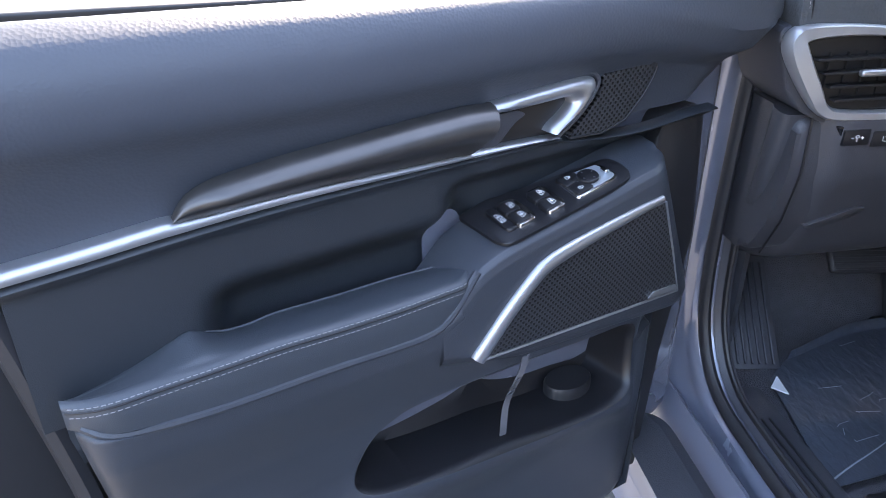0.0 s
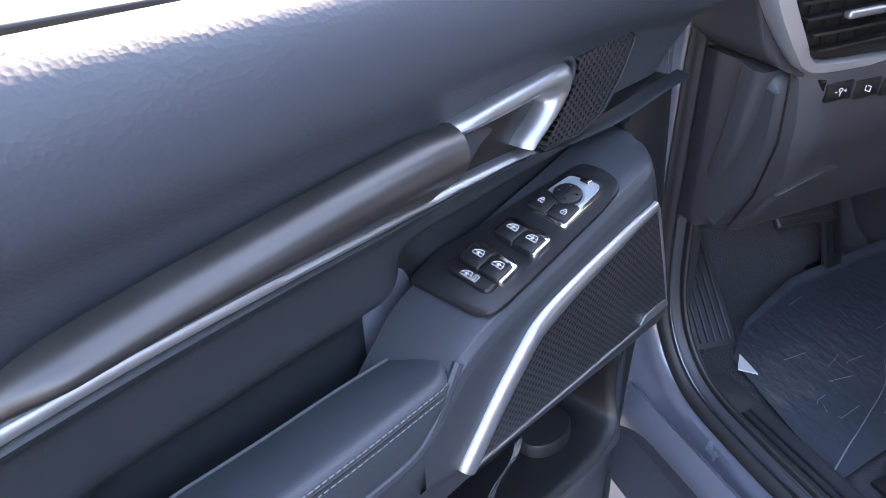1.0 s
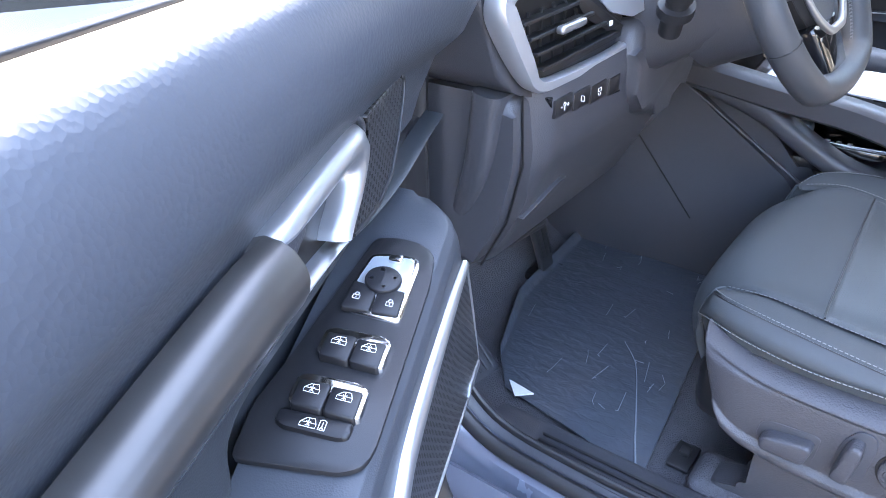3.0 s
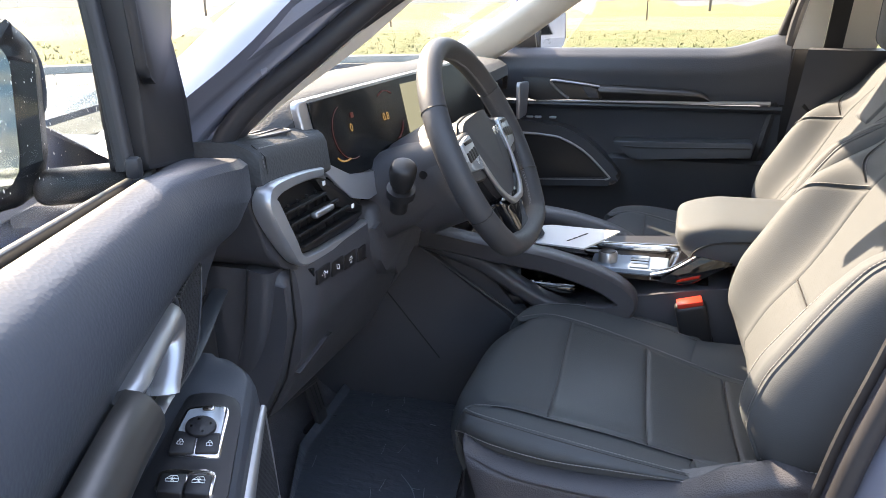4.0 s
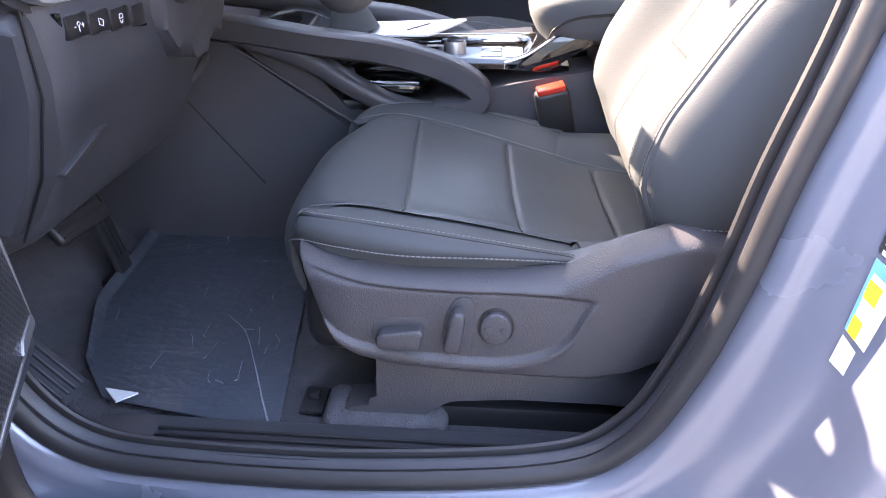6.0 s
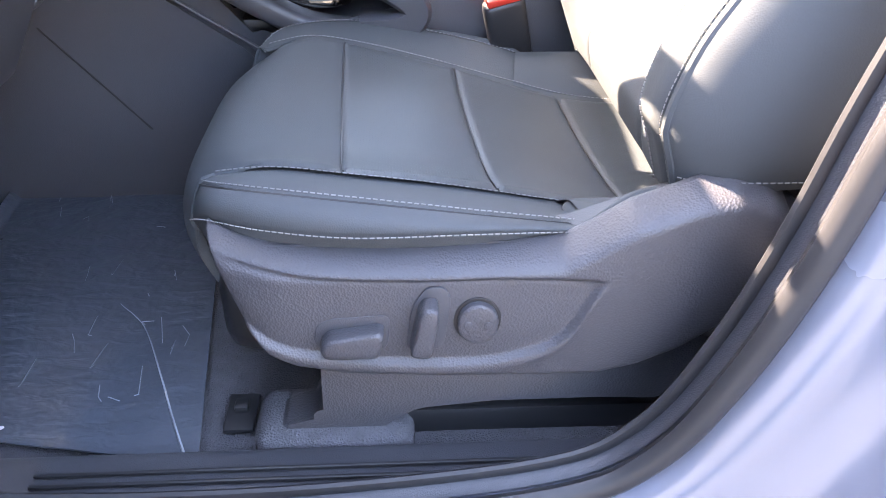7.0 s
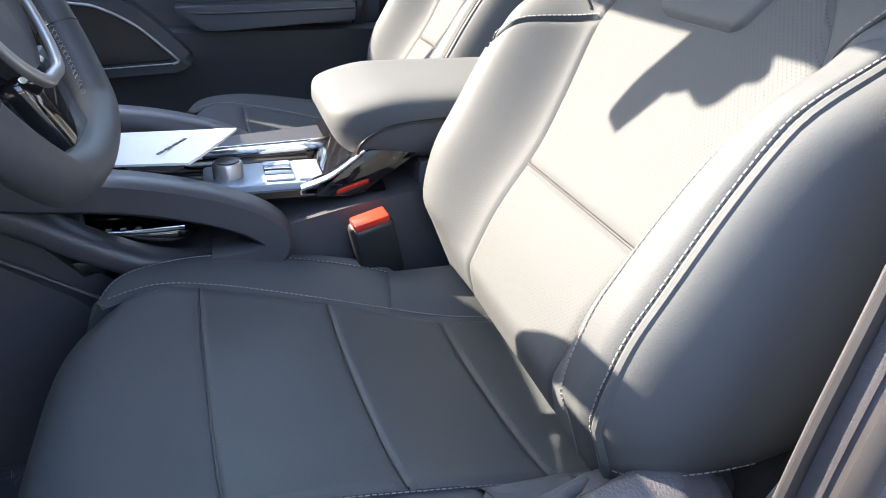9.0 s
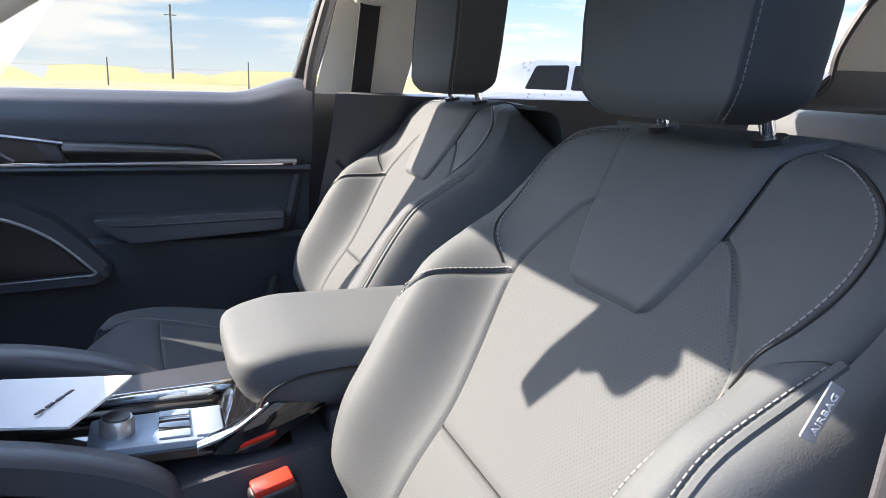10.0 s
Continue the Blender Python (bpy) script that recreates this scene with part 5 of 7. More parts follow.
# side valance and its controls
SP_LOW = [(0.012, 0.715), (0.0145, 0.6986), (0.0349, 0.6465), (0.06, 0.618), (0.092, 0.5932), (0.125, 0.577), (0.1589, 0.5685), (0.206, 0.5684), (0.298, 0.5710), (0.3688, 0.5765), (0.4114, 0.5855), (0.4352, 0.5981), (0.4517, 0.627), (0.4631, 0.660), (0.4710, 0.6850), (0.478, 0.7020)]
SP_HIGH = [(0.012, 0.728), (0.0194, 0.7380), (0.04, 0.7520), (0.0671, 0.7590), (0.0945, 0.7550), (0.1201, 0.7450), (0.1432, 0.7360), (0.1729, 0.7160), (0.1955, 0.7040), (0.2598, 0.6990), (0.338, 0.6980), (0.4202, 0.7000), (0.4517, 0.7050), (0.478, 0.7120)]
SP_GROOVE = [(0.14, 0.6745), (0.155, 0.6757), (0.1747, 0.6788), (0.2378, 0.6816), (0.3191, 0.6813), (0.3973, 0.6856), (0.4486, 0.6950), (0.48, 0.702)]
SP_RIDGE = [(0.14, 0.676), (0.1611, 0.6737), (0.1718, 0.6585), (0.1892, 0.6235), (0.2184, 0.603), (0.2626, 0.5933), (0.3419, 0.5958), (0.401, 0.605), (0.4289, 0.6153), (0.46, 0.64)]


def side_panel(u, v):
    """The moulded side panel: rolled edges, a groove along it and a sunken field below that, closed by a curved ridge."""
    y = 0.012 + 0.466 * u
    lo, hi = lerp(SP_LOW, y), lerp(SP_HIGH, y)
    z = lo + (hi - lo) * v
    g, r = curve(SP_GROOVE, y), curve(SP_RIDGE, y)
    x = 0.262 + 0.004 * math.sin(math.pi * v)
    x -= 0.030 * max(0.0, 1 - (hi - z) / 0.022) ** 2.2 + 0.020 * max(0.0, 1 - (z - lo) / 0.016) ** 2.2
    x -= 0.020 * max(0.0, (y - 0.415) / 0.065) ** 2 + 0.020 * max(0.0, (0.045 - y) / 0.033) ** 2
    inside = ease((y - 0.155) / 0.02)
    x -= inside * 0.0050 * ease((g - z) / 0.005) * ease((z - r) / 0.008)
    x -= inside * 0.0022 * math.exp(-((z - g + 0.002) / 0.0026) ** 2)
    x += inside * 0.0018 * math.exp(-((z - r + 0.004) / 0.006) ** 2)
    return (-x, y, z)


bm = surf(side_panel, 150, 110)
surf(lambda u, v: Vector(side_panel(v, 0)) + Vector((0.05 * u, 0, 0.0)), 3, 150, bm)
surf(lambda u, v: Vector(side_panel(v, 1)) + Vector((0.014 * u, 0, -0.03 * u * u)), 3, 150, bm)
bmesh.ops.remove_doubles(bm, verts=bm.verts[:], dist=0.0002)
val = part("side_panel", bm, VALANCE, driver_seat, "grey plastic seat side panel", angle=60)
part("panel_core", slab(rounded([(0.455, 0.690), (0.43, 0.615), (0.36, 0.585), (0.16, 0.578), (0.06, 0.635), (0.03, 0.715), (0.10, 0.735), (0.19, 0.70), (0.44, 0.70)], 0.02), in_yz(-0.200, -0.236), 0.004), PLASTIC, val)


def control(name, poly, deep, material, parent, bevel=0.0035, r=0.006, label="", base=0.2575):
    """A button or a well on the side panel: its outline raised and rounded off towards the middle."""
    P = [Vector((0, *p)) for p in rounded(poly, r, 4)]
    c = sum(P, Vector()) / len(P)
    rows = []
    for inset, h in ((0, 0), (0, deep - bevel), (0.08 * bevel, deep - 0.6 * bevel), (0.35 * bevel, deep - 0.2 * bevel), (bevel, deep)):
        rows.append([p + (c - p).normalized() * inset - Vector((base + h, 0, 0)) for p in P])
    rows.append([c.lerp(p, 0.3) - Vector((base + deep, 0, 0)) for p in P])
    bm = loft(rows, closed=True)
    bmesh.ops.holes_fill(bm, edges=bm.edges[:], sides=0)
    return part(name, bm, material, parent, label, angle=40)


wel = control("lever_well", [(0.397, 0.622), (0.394, 0.640), (0.381, 0.6455), (0.334, 0.648), (0.3370, 0.612), (0.392, 0.613)], 0.0042, PLASTIC, val, 0.001, 0.008)
control("slide_lever", [(0.3915, 0.6245), (0.3890, 0.6150), (0.3440, 0.6135), (0.3385, 0.6360), (0.3430, 0.6405), (0.3850, 0.6335)], 0.020, VALANCE, wel, 0.005, 0.005, "grey seat slide lever")
wel = control("recline_well", [(0.3225, 0.611), (0.3170, 0.655), (0.3050, 0.6745), (0.2900, 0.6740), (0.2850, 0.6620), (0.2910, 0.610)], 0.0042, PLASTIC, val, 0.001, 0.009)
control("recline_lever", [(0.3190, 0.6150), (0.3120, 0.6560), (0.3070, 0.6650), (0.2960, 0.6640), (0.2950, 0.6540), (0.3020, 0.6130)], 0.022, VALANCE, wel, 0.005, 0.005, "grey recline lever")
wel = control("lumbar_well", [(0.2635 + 0.0195 * math.cos(i * math.pi / 16), 0.640 + 0.0228 * math.sin(i * math.pi / 16)) for i in range(32)], 0.0040, SWITCHBLACK, val, 0.0006, 0.001)
lum = control("lumbar_button", [(0.2635 + 0.0168 * math.cos(i * math.pi / 16), 0.640 + 0.0198 * math.sin(i * math.pi / 16)) for i in range(32)], 0.0110, VALANCE, wel, 0.003, 0.001, "round four-way lumbar button")
for dy in (-0.008, 0.008):
    part("dimple", slab([(dy + 0.0038 * math.cos(i * math.pi / 8), 0.0045 * math.sin(i * math.pi / 8)) for i in range(16)], lambda a, b, top: (-0.2680 - 0.0014 * top, 0.2635 + a, 0.640 + b), 0.0010, 3), VALANCE, lum)

# base and tracks
for sgn, m in ((-1, VALANCE), (1, PLASTIC)):
    base = part("seat_base", slab(rounded([(0.396, 0.60), (0.398, 0.515), (0.440, 0.504), (0.440, 0.484), (0.361, 0.484), (0.340, 0.504), (0.313, 0.523), (0.243, 0.530), (0.141, 0.530), (0.094, 0.527), (0.03, 0.545), (0.02, 0.60)], 0.010, 4), in_yz(sgn * 0.20, sgn * 0.242), 0.007, both=True), m, driver_seat)
    part("rail_cover", rbox((sgn * 0.222, 0.10, 0.556), (0.03, 0.22, 0.022), 0.006), PLASTIC, base)
for x in (-0.20, 0.20):
    part("track", rbox((x, 0.17, 0.485), (0.05, 0.44, 0.035), 0.006), DARK, driver_seat)
part("under_tray", rbox((0, 0.22, 0.575), (0.40, 0.42, 0.05), 0.01), DARK, driver_seat)

# ---- backrest: b runs up the leaning back, s is how far it stands out ----
NB, UB = Vector((0, 0.86, 0.511)), Vector((0, -0.511, 0.86))
HI = [(0.56, 0.108), (0.72, 0.116), (0.80, 0.135), (0.88, 0.156), (0.91, 0.150), (0.95, 0.125), (0.975, 0.105), (0.985, 0.09)]
HP = [(0.905, 0.046), (0.909, 0.056), (0.92, 0.064), (0.98, 0.086), (1.09, 0.104)]
HO = [(0.56, 0.200), (0.60, 0.217), (0.66, 0.225), (0.80, 0.228), (0.90, 0.236), (0.96, 0.237), (1.0, 0.230), (1.035, 0.212), (1.062, 0.185), (1.08, 0.150), (1.09, 0.10)]
HS = [(0.885, 0.160), (0.91, 0.183), (0.94, 0.197), (1.0, 0.204), (1.03, 0.190), (1.055, 0.150), (1.068, 0.106)]


def stand(a, b):
    """The standing-out of the back's surface."""
    s = abs(a)
    hi, ho = curve(HI, b), curve(HO, b)
    t = (s - hi) / max(0.02, ho - hi)
    high = curve([(0.56, 0.004), (0.593, 0.018), (0.615, 0.044), (0.66, 0.062), (0.70, 0.068), (0.84, 0.064), (0.90, 0.038), (0.94, 0.018), (0.98, 0.008), (1.09, 0.0)], b)
    out = 0.472 + high * ease(t * 1.42) - 0.008 * ease((t - 0.85) / 0.15)
    out += 0.010 * math.exp(-((b - 0.66) / 0.07) ** 2) * (1 - ease(t))
    return out - 0.035 * ease((b - 1.03) / 0.06) ** 2 - 0.03 * ease((0.60 - b) / 0.05)


def back(a, b):
    return Vector((a, 0, 0)) + NB * stand(a, b) + UB * b


def back_patch(fa, fb, b0, b1):
    return lambda u, v: (lambda b: back(fa(b) + (fb(b) - fa(b)) * u, b))(b0 + (b1 - b0) * v)


hi, hp, ho = (lambda b: curve(HI, b)), (lambda b: curve(HP, b)), (lambda b: curve(HO, b))
part("lumbar_panel", pad(back_patch(lambda b: -hi(b), hi, 0.56, 0.72), 40, 36, 0.0045), PERF, driver_seat, "perforated leather lumbar panel")
part("centre_panel", pad(back_patch(lambda b: -hi(b), hi, 0.72, 0.985), 44, 50, 0.0045), PERF, driver_seat, "perforated leather centre panel")
part("upper_pad", pad(lambda u, v: (lambda b: back(-hp(b) + 2 * hp(b) * u, b) + NB * 0.006)(0.905 + 0.185 * v), 44, 50, 0.006), LEATHER, driver_seat, "smooth leather upper pad")
for line in ([back(-hi(0.72) + 2 * hi(0.72) * i / 24, 0.72) for i in range(25)], [back(hp(b), b) for b in [1.085 - 0.175 * i / 20 for i in range(21)]] + [back(hp(0.906) * (1 - 2 * i / 10), 0.905) for i in range(11)] + [back(-hp(b), b) for b in [0.91 + 0.175 * i / 20 for i in range(21)]]):
    part("seam", sweep([p - NB * 0.003 for p in line], ring(0.0016, 6), up=NB), DARK, driver_seat)


for sgn in (-1, 1):
    part("seam", sweep([back(sgn * (hi(b) if b < 0.985 else hp(b)), b) - NB * 0.005 for b in [0.565 + 0.42 * i / 50 for i in range(51)]], ring(0.0016, 6), up=NB), DARK, driver_seat)

    fall = -0.085 if sgn > 0 else 0.045

    def shoulder(u, v, sgn=sgn):
        b = 0.885 + 0.203 * v
        inner, outer = (hi(b) if b < 0.985 else hp(b)), ho(b)
        a = inner + (outer - inner) * u
        return back(sgn * a, b + fall * ease((a - 0.155) / 0.08) * (1 - v))

    def bolster(u, v, sgn=sgn):
        b = 0.56 + 0.325 * v
        a = hi(b) + (ho(b) - hi(b)) * u
        return back(sgn * a, b + fall * ease((a - 0.155) / 0.08) * v)
    sh = part("shoulder_panel", pad(shoulder, 32, 44, 0.004), LEATHER, driver_seat, "leather shoulder panel")
    part("stitching", stitches([back(sgn * curve(HS, b), b) + NB * 0.0015 for b in [0.90 + 0.165 * i / 60 for i in range(61)]]), STITCH, sh)
    part("welt", sweep([back(sgn * (curve(HS, b) + 0.005), b) + NB * 0.0005 for b in [0.89 + 0.175 * i / 40 for i in range(41)]], ring(0.0016, 6), up=NB), DARK, sh)
    bo = part("back_bolster", pad(bolster, 34, 60, 0.0045), LEATHER, driver_seat, "padded leather back bolster")
    part("stitching", stitches([bolster(0.955, i / 80) + NB * 0.0005 for i in range(81)], r=0.0006), STITCH, bo)
    part("stitching", stitches([bolster(lerp([(0, 0.62), (0.3, 0.66), (0.7, 0.62), (0.88, 0.42), (1, 0.10)], i / 80), i / 80) + NB * 0.0012 for i in range(1, 79)] if sgn < 0 else [shoulder(i / 30, 0.02) + NB * 0.002 for i in range(31)]), STITCH, bo)
    part("welt", sweep([bolster(i / 30, 1.0) - NB * 0.0062 for i in range(31)], ring(0.0016, 6), up=NB), DARK, bo)
    part("welt", sweep([bolster(1.0, i / 40) - NB * 0.0022 for i in range(41)], ring(0.0046, 8), up=NB), LEATHER, bo)

    def side(u, v, sgn=sgn):
        b = 0.575 + 0.513 * u
        a = ho(b)
        wide = 0.040 * ease((1.08 - b) / 0.14)
        p = back(sgn * a, b)
        q = Vector((sgn * (a + wide * 0.75), 0, 0)) + NB * (stand(a, b) - 0.008) + UB * (0.585 + 0.504 * u)
        r = Vector((sgn * (a + wide * 1.15), 0, 0)) + NB * 0.415 + UB * (0.632 + 0.450 * u)
        e = Vector((sgn * (a + wide * 0.5), 0, 0)) + NB * 0.335 + UB * (0.66 + 0.41 * u)
        w = 1 - v
        return p * w ** 3 + q * 3 * v * w * w + r * 3 * v * v * w + e * v ** 3
    sd = part("back_side", surf(side, 40, 20, thick=0.006), LEATHER, driver_seat, "smooth leather backrest side")
    part("stitching", stitches([side(0.022, 0.05 + 0.7 * i / 30) + Vector((sgn * 0.003, 0, 0)) for i in range(31)], r=0.0006), STITCH, sd)
part("back_shell", surf(lambda u, v: Vector((0.225 * (2 * u - 1), 0, 0)) + NB * (0.335 - 0.02 * math.sin(math.pi * u)) + UB * (0.55 + 0.53 * v), 12, 16, thick=0.01), PLASTIC, driver_seat)
part("back_top", surf(lambda u, v: back((2 * u - 1) * 0.2, 1.088) * (1 - v) + (Vector(((2 * u - 1) * 0.19, 0, 0)) + NB * 0.335 + UB * 1.06) * v + UB * 0.026 * math.sin(math.pi * v), 16, 10, thick=0.006), LEATHER, driver_seat)
part("hinge_cover", rbox((-0.205, 0.05, 0.675), (0.05, 0.12, 0.10), 0.02, 3), PLASTIC, driver_seat)


# headrest
def headrest_ring(z):
    """One level of the headrest: a flat front between two sewn corners, sides that draw in to the back."""
    roll = max(0.0, 1 - (z - 1.168) / 0.028) ** 2.2 + max(0.0, 1 - (1.372 - z) / 0.040) ** 2.2
    half = lerp([(1.168, 0.092), (1.20, 0.100), (1.25, 0.106), (1.372, 0.104)], z) - 0.022 * roll
    front, rear = -0.078 - 0.06 * (z - 1.18) - 0.014 * roll, -0.172 - 0.10 * (z - 1.18) + 0.022 * roll
    pts = []
    for k in run(0, 1, 14):
        x = -half + 2 * half * k
        pts.append((x, front + 0.006 * (1 - (x / half) ** 2), z))
    for k in run(0.06, 1, 10):
        pts.append((half * (1 - 0.10 * k * k) + 0.004 * math.sin(math.pi * k), front + (rear - front) * k * 0.92, z))
    for k in run(0.1, 0.9, 8):
        pts.append((half * 0.90 * (1 - 2 * k), rear - 0.006 * math.sin(math.pi * k), z))
    for k in run(1, 0.06, 10):
        pts.append((-half * (1 - 0.10 * k * k) - 0.004 * math.sin(math.pi * k), front + (rear - front) * k * 0.92, z))
    return pts


LEVELS = [1.168, 1.1695, 1.172, 1.176, 1.182, 1.190, 1.20, 1.215, 1.23, 1.25, 1.27, 1.29, 1.31, 1.325, 1.338, 1.348, 1.356, 1.363, 1.368, 1.371, 1.372]
bm = loft([headrest_ring(z) for z in LEVELS], closed=True)
bmesh.ops.holes_fill(bm, edges=bm.edges[:], sides=0)
hr = part("headrest", bm, LEATHER, driver_seat, "padded leather headrest with sewn corners", angle=50)
for sgn, i in ((-1, 0), (1, 14)):
    edge_line = smooth([headrest_ring(z)[i] for z in LEVELS[1:-1]], 3)
    part("welt", sweep(edge_line, ring(0.0016, 6), up=(0, 1, 0)), LEATHER, hr)
    part("stitching", stitches([p + Vector((sgn * 0.0008, -0.006, 0)) for p in edge_line], r=0.0006), STITCH, hr)
    part("stitching", stitches([p + Vector((sgn * 0.0010, 0, 0)) for p in smooth([headrest_ring(z)[18 if sgn > 0 else 45] for z in LEVELS[2:-2]], 3)], r=0.0006), STITCH, hr)
for x in (-0.065, 0.065):
    part("headrest_post", sweep([(x, -0.180, 1.05), (x, -0.135, 1.20)], ring(0.006, 10), up=(1, 0, 0)), CHROME, driver_seat)
    part("post_sleeve", sweep([(x, -0.150, 1.150), (x, -0.148, 1.159)], ring(0.014, 14), up=(1, 0, 0)), DARK, driver_seat)

passenger_seat = copy_thing(driver_seat, pose(0.38, -0.085, 0))
tagged(passenger_seat, "black leather front passenger seat, partly sunlit")
tag = thing("fabric_tag", "small pale grey sewn label on the seat's side", "label", pose(-0.38, 0, 0))
TAG_AT = Vector((-0.2560, -0.010, 1.0415))
cloth = part("tag_cloth", slab(rrect(0.031, 0.011, 0.001), lambda a, b, top: TAG_AT + Vector((-0.010 - 0.001 * top, 0, 0)) + UB * a + NB * b), mat("grey_tag_cloth", (0.33, 0.33, 0.34), 0.8), tag)
word = lettering("AIRBAG", 0.0066)
part("print", word, WHITE, cloth).matrix_local = Matrix.Translation(TAG_AT + Vector((-0.0122, 0, 0))) @ Matrix(((0, 0, -1, 0), (UB.y, -NB.y * -1, 0, 0), (UB.z, NB.z, 0, 0), (0, 0, 0, 1)))

# rear bench, low in the shade
bench = thing("rear_bench", "dark leather second-row seat in the shade", "car seat")
part("bench_cushion", rbox((0, -0.85, 0.68), (1.2, 0.45, 0.16), 0.05, 3), LEATHER, bench)
part("bench_back", rbox((0, -1.12, 0.92), (1.2, 0.14, 0.46), 0.05, 3, m=Matrix.Identity(4)), LEATHER, bench)

# ---- dashboard ----
dash = thing("dashboard", "dark soft-touch dashboard with silver trim", "dashboard")


def dash_top(u, v):
    x = -0.69 + 1.40 * u
    prof = [(0, (0.712, 1.085)), (0.08, (0.712, 1.112)), (0.2, (0.730, 1.126)), (0.5, (0.83, 1.140)), (0.8, (0.95, 1.128)), (1.0, (1.07, 1.085))]
    y, z = lerp([(k, p[0]) for k, p in prof], v), lerp([(k, p[1]) for k, p in prof], v)
    hood = math.exp(-((x + 0.28) / 0.36) ** 6) * 0.034 * ease(v / 0.1) * ease((0.9 - v) / 0.6)
    ends = 0.30 * ease((0.08 - u) / 0.08) + ease((u - 0.92) / 0.08)
    return (x, y - 0.04 * math.exp(-((x - 0.05) / 0.5) ** 2) * (1 - v) + 0.02 * ends * (1 - v), z + hood - 0.05 * ends)


part("top_pad", surf(dash_top, 50, 24, thick=0.012), SOFT, dash, "grained soft top pad")


def screen_y(x):
    return lerp([(-0.62, 0.690), (-0.30, 0.664), (0.06, 0.632), (0.7, 0.66)], x)


def scr(dy0, dy1):
    return lambda a, b, top: (a, screen_y(a) + (b - 1.1) * 0.22 + (dy1 if top else dy0), b)


def wide(x0, x1, z0a, z0b, z1a, z1b, n=16, r=None):
    return [(x0 + (x1 - x0) * i / n, z0a + (z0b - z0a) * i / n) for i in range(n + 1)] + [(x1 - (x1 - x0) * i / n, z1b + (z1a - z1b) * i / n) for i in range(n + 1)]


part("screen_surround", slab(rounded(wide(-0.594, 0.072, 1.034, 1.022, 1.1555, 1.170), 0.012), scr(0.012, 0.001), 0.004, 3), SATIN, dash, "satin silver display surround")
disp = part("display", slab(wide(-0.572, 0.060, 1.044, 1.036, 1.152, 1.167), scr(0.02, -0.002), 0.001), SCREEN, dash, "long curved dark display, switched on")


def on_screen(name, x, z, w, h, material, label=""):
    return part(name, slab([(x, z), (x + w, z), (x + w, z + h), (x, z + h)], scr(-0.002, -0.0035)), material, disp, label)


AMBER, REDGLOW, PALE = glow("amber_digits", (1.0, 0.62, 0.2), 0.035), glow("red_gauge_light", (0.9, 0.10, 0.06), 0.007), glow("map_screen_light", (0.62, 0.66, 0.50), 0.06)
part("display_lip", slab(rounded([(-0.586, 1.068), (-0.532, 1.018), (-0.488, 1.005), (-0.430, 1.008), (-0.436, 1.027), (-0.20, 1.018), (-0.20, 1.034), (-0.46, 1.040), (-0.520, 1.048), (-0.568, 1.072)], 0.005), scr(0.02, -0.006), 0.003, 3), VENTSILVER, dash, "satin silver lower edge of the display")
on_screen("map_view", -0.300, 1.066, 0.165, 0.084, PALE, "pale map on the display")


def arc(cx, cz, rx, rz, a0, a1, r, material, n=20):
    pts = [(cx + rx * math.cos(radians(a0 + (a1 - a0) * i / n)), cz + rz * math.sin(radians(a0 + (a1 - a0) * i / n))) for i in range(n + 1)]
    part("gauge_line", sweep([(x, screen_y(x) + (z - 1.1) * 0.22 - 0.003, z) for x, z in pts], ring(r, 5), up=(0, 1, 0)), material, disp)


arc(-0.490, 1.103, 0.043, 0.038, 110, 285, 0.0007, REDGLOW)
arc(-0.36, 1.112, 0.040, 0.034, 55, 125, 0.0010, REDGLOW)
arc(-0.355, 1.105, 0.040, 0.036, 285, 340, 0.0010, REDGLOW)
arc(-0.515, 1.078, 0.022, 0.012, 200, 300, 0.0012, AMBER, 8)


def writing(text, size, place, material, name, parent, extrude=0.0003):
    """Letters as a mesh, with the built-in font."""
    cu = bpy.data.curves.new(name, "FONT")
    cu.body, cu.size, cu.extrude, cu.align_x, cu.align_y = text, size, extrude, "CENTER", "CENTER"
    tmp = bpy.data.objects.new(name, cu)
    me = bpy.data.meshes.new_from_object(tmp)
    bpy.data.objects.remove(tmp)
    me.materials.clear()
    me.materials.append(material)
    ob = new(name, me)
    ob.matrix_world = place
    if parent:
        ob.parent = parent
    return ob


def scr_m(x, z):
    return Matrix.Translation((x, screen_y(x) + (z - 1.1) * 0.22 - 0.0035, z)) @ pose(0, 0, 0, 77, 0, -5)


writing("0.8", 0.017, scr_m(-0.372, 1.108), AMBER, "trip_figure", disp)
writing("0", 0.016, scr_m(-0.482, 1.107), AMBER, "speed_figure", disp)
on_screen("warning_light", -0.476, 1.120, 0.008, 0.007, REDGLOW)

# left end: stitched block, vent and controls
part("end_block", slab(rounded([(0.668, 1.066), (0.676, 1.117), (0.705, 1.128), (0.80, 1.126), (0.88, 1.09), (0.80, 1.06)], 0.010), lambda a, b, top: (-0.738 + 0.170 * top, a, b - 0.004 * top), 0.008, 4, both=True), SOFT, dash, "stitched vinyl dash end")
part("stitching", stitches([(-0.728 + 0.122 * i / 30, 0.6790, 1.1215 - 0.006 * i / 30) for i in range(31)], r=0.0006), STITCH, dash)
part("stitching", stitches([(-0.728, 0.6712 + 0.004 * i / 20, 1.072 + 0.044 * i / 20) for i in range(21)], r=0.0006), STITCH, dash)
part("block_seam", sweep([(-0.724, 0.6708, 1.070), (-0.724, 0.6745, 1.112), (-0.724, 0.690, 1.1235)], ring(0.0011, 5), up=(1, 0, 0)), VENTBLACK, dash)
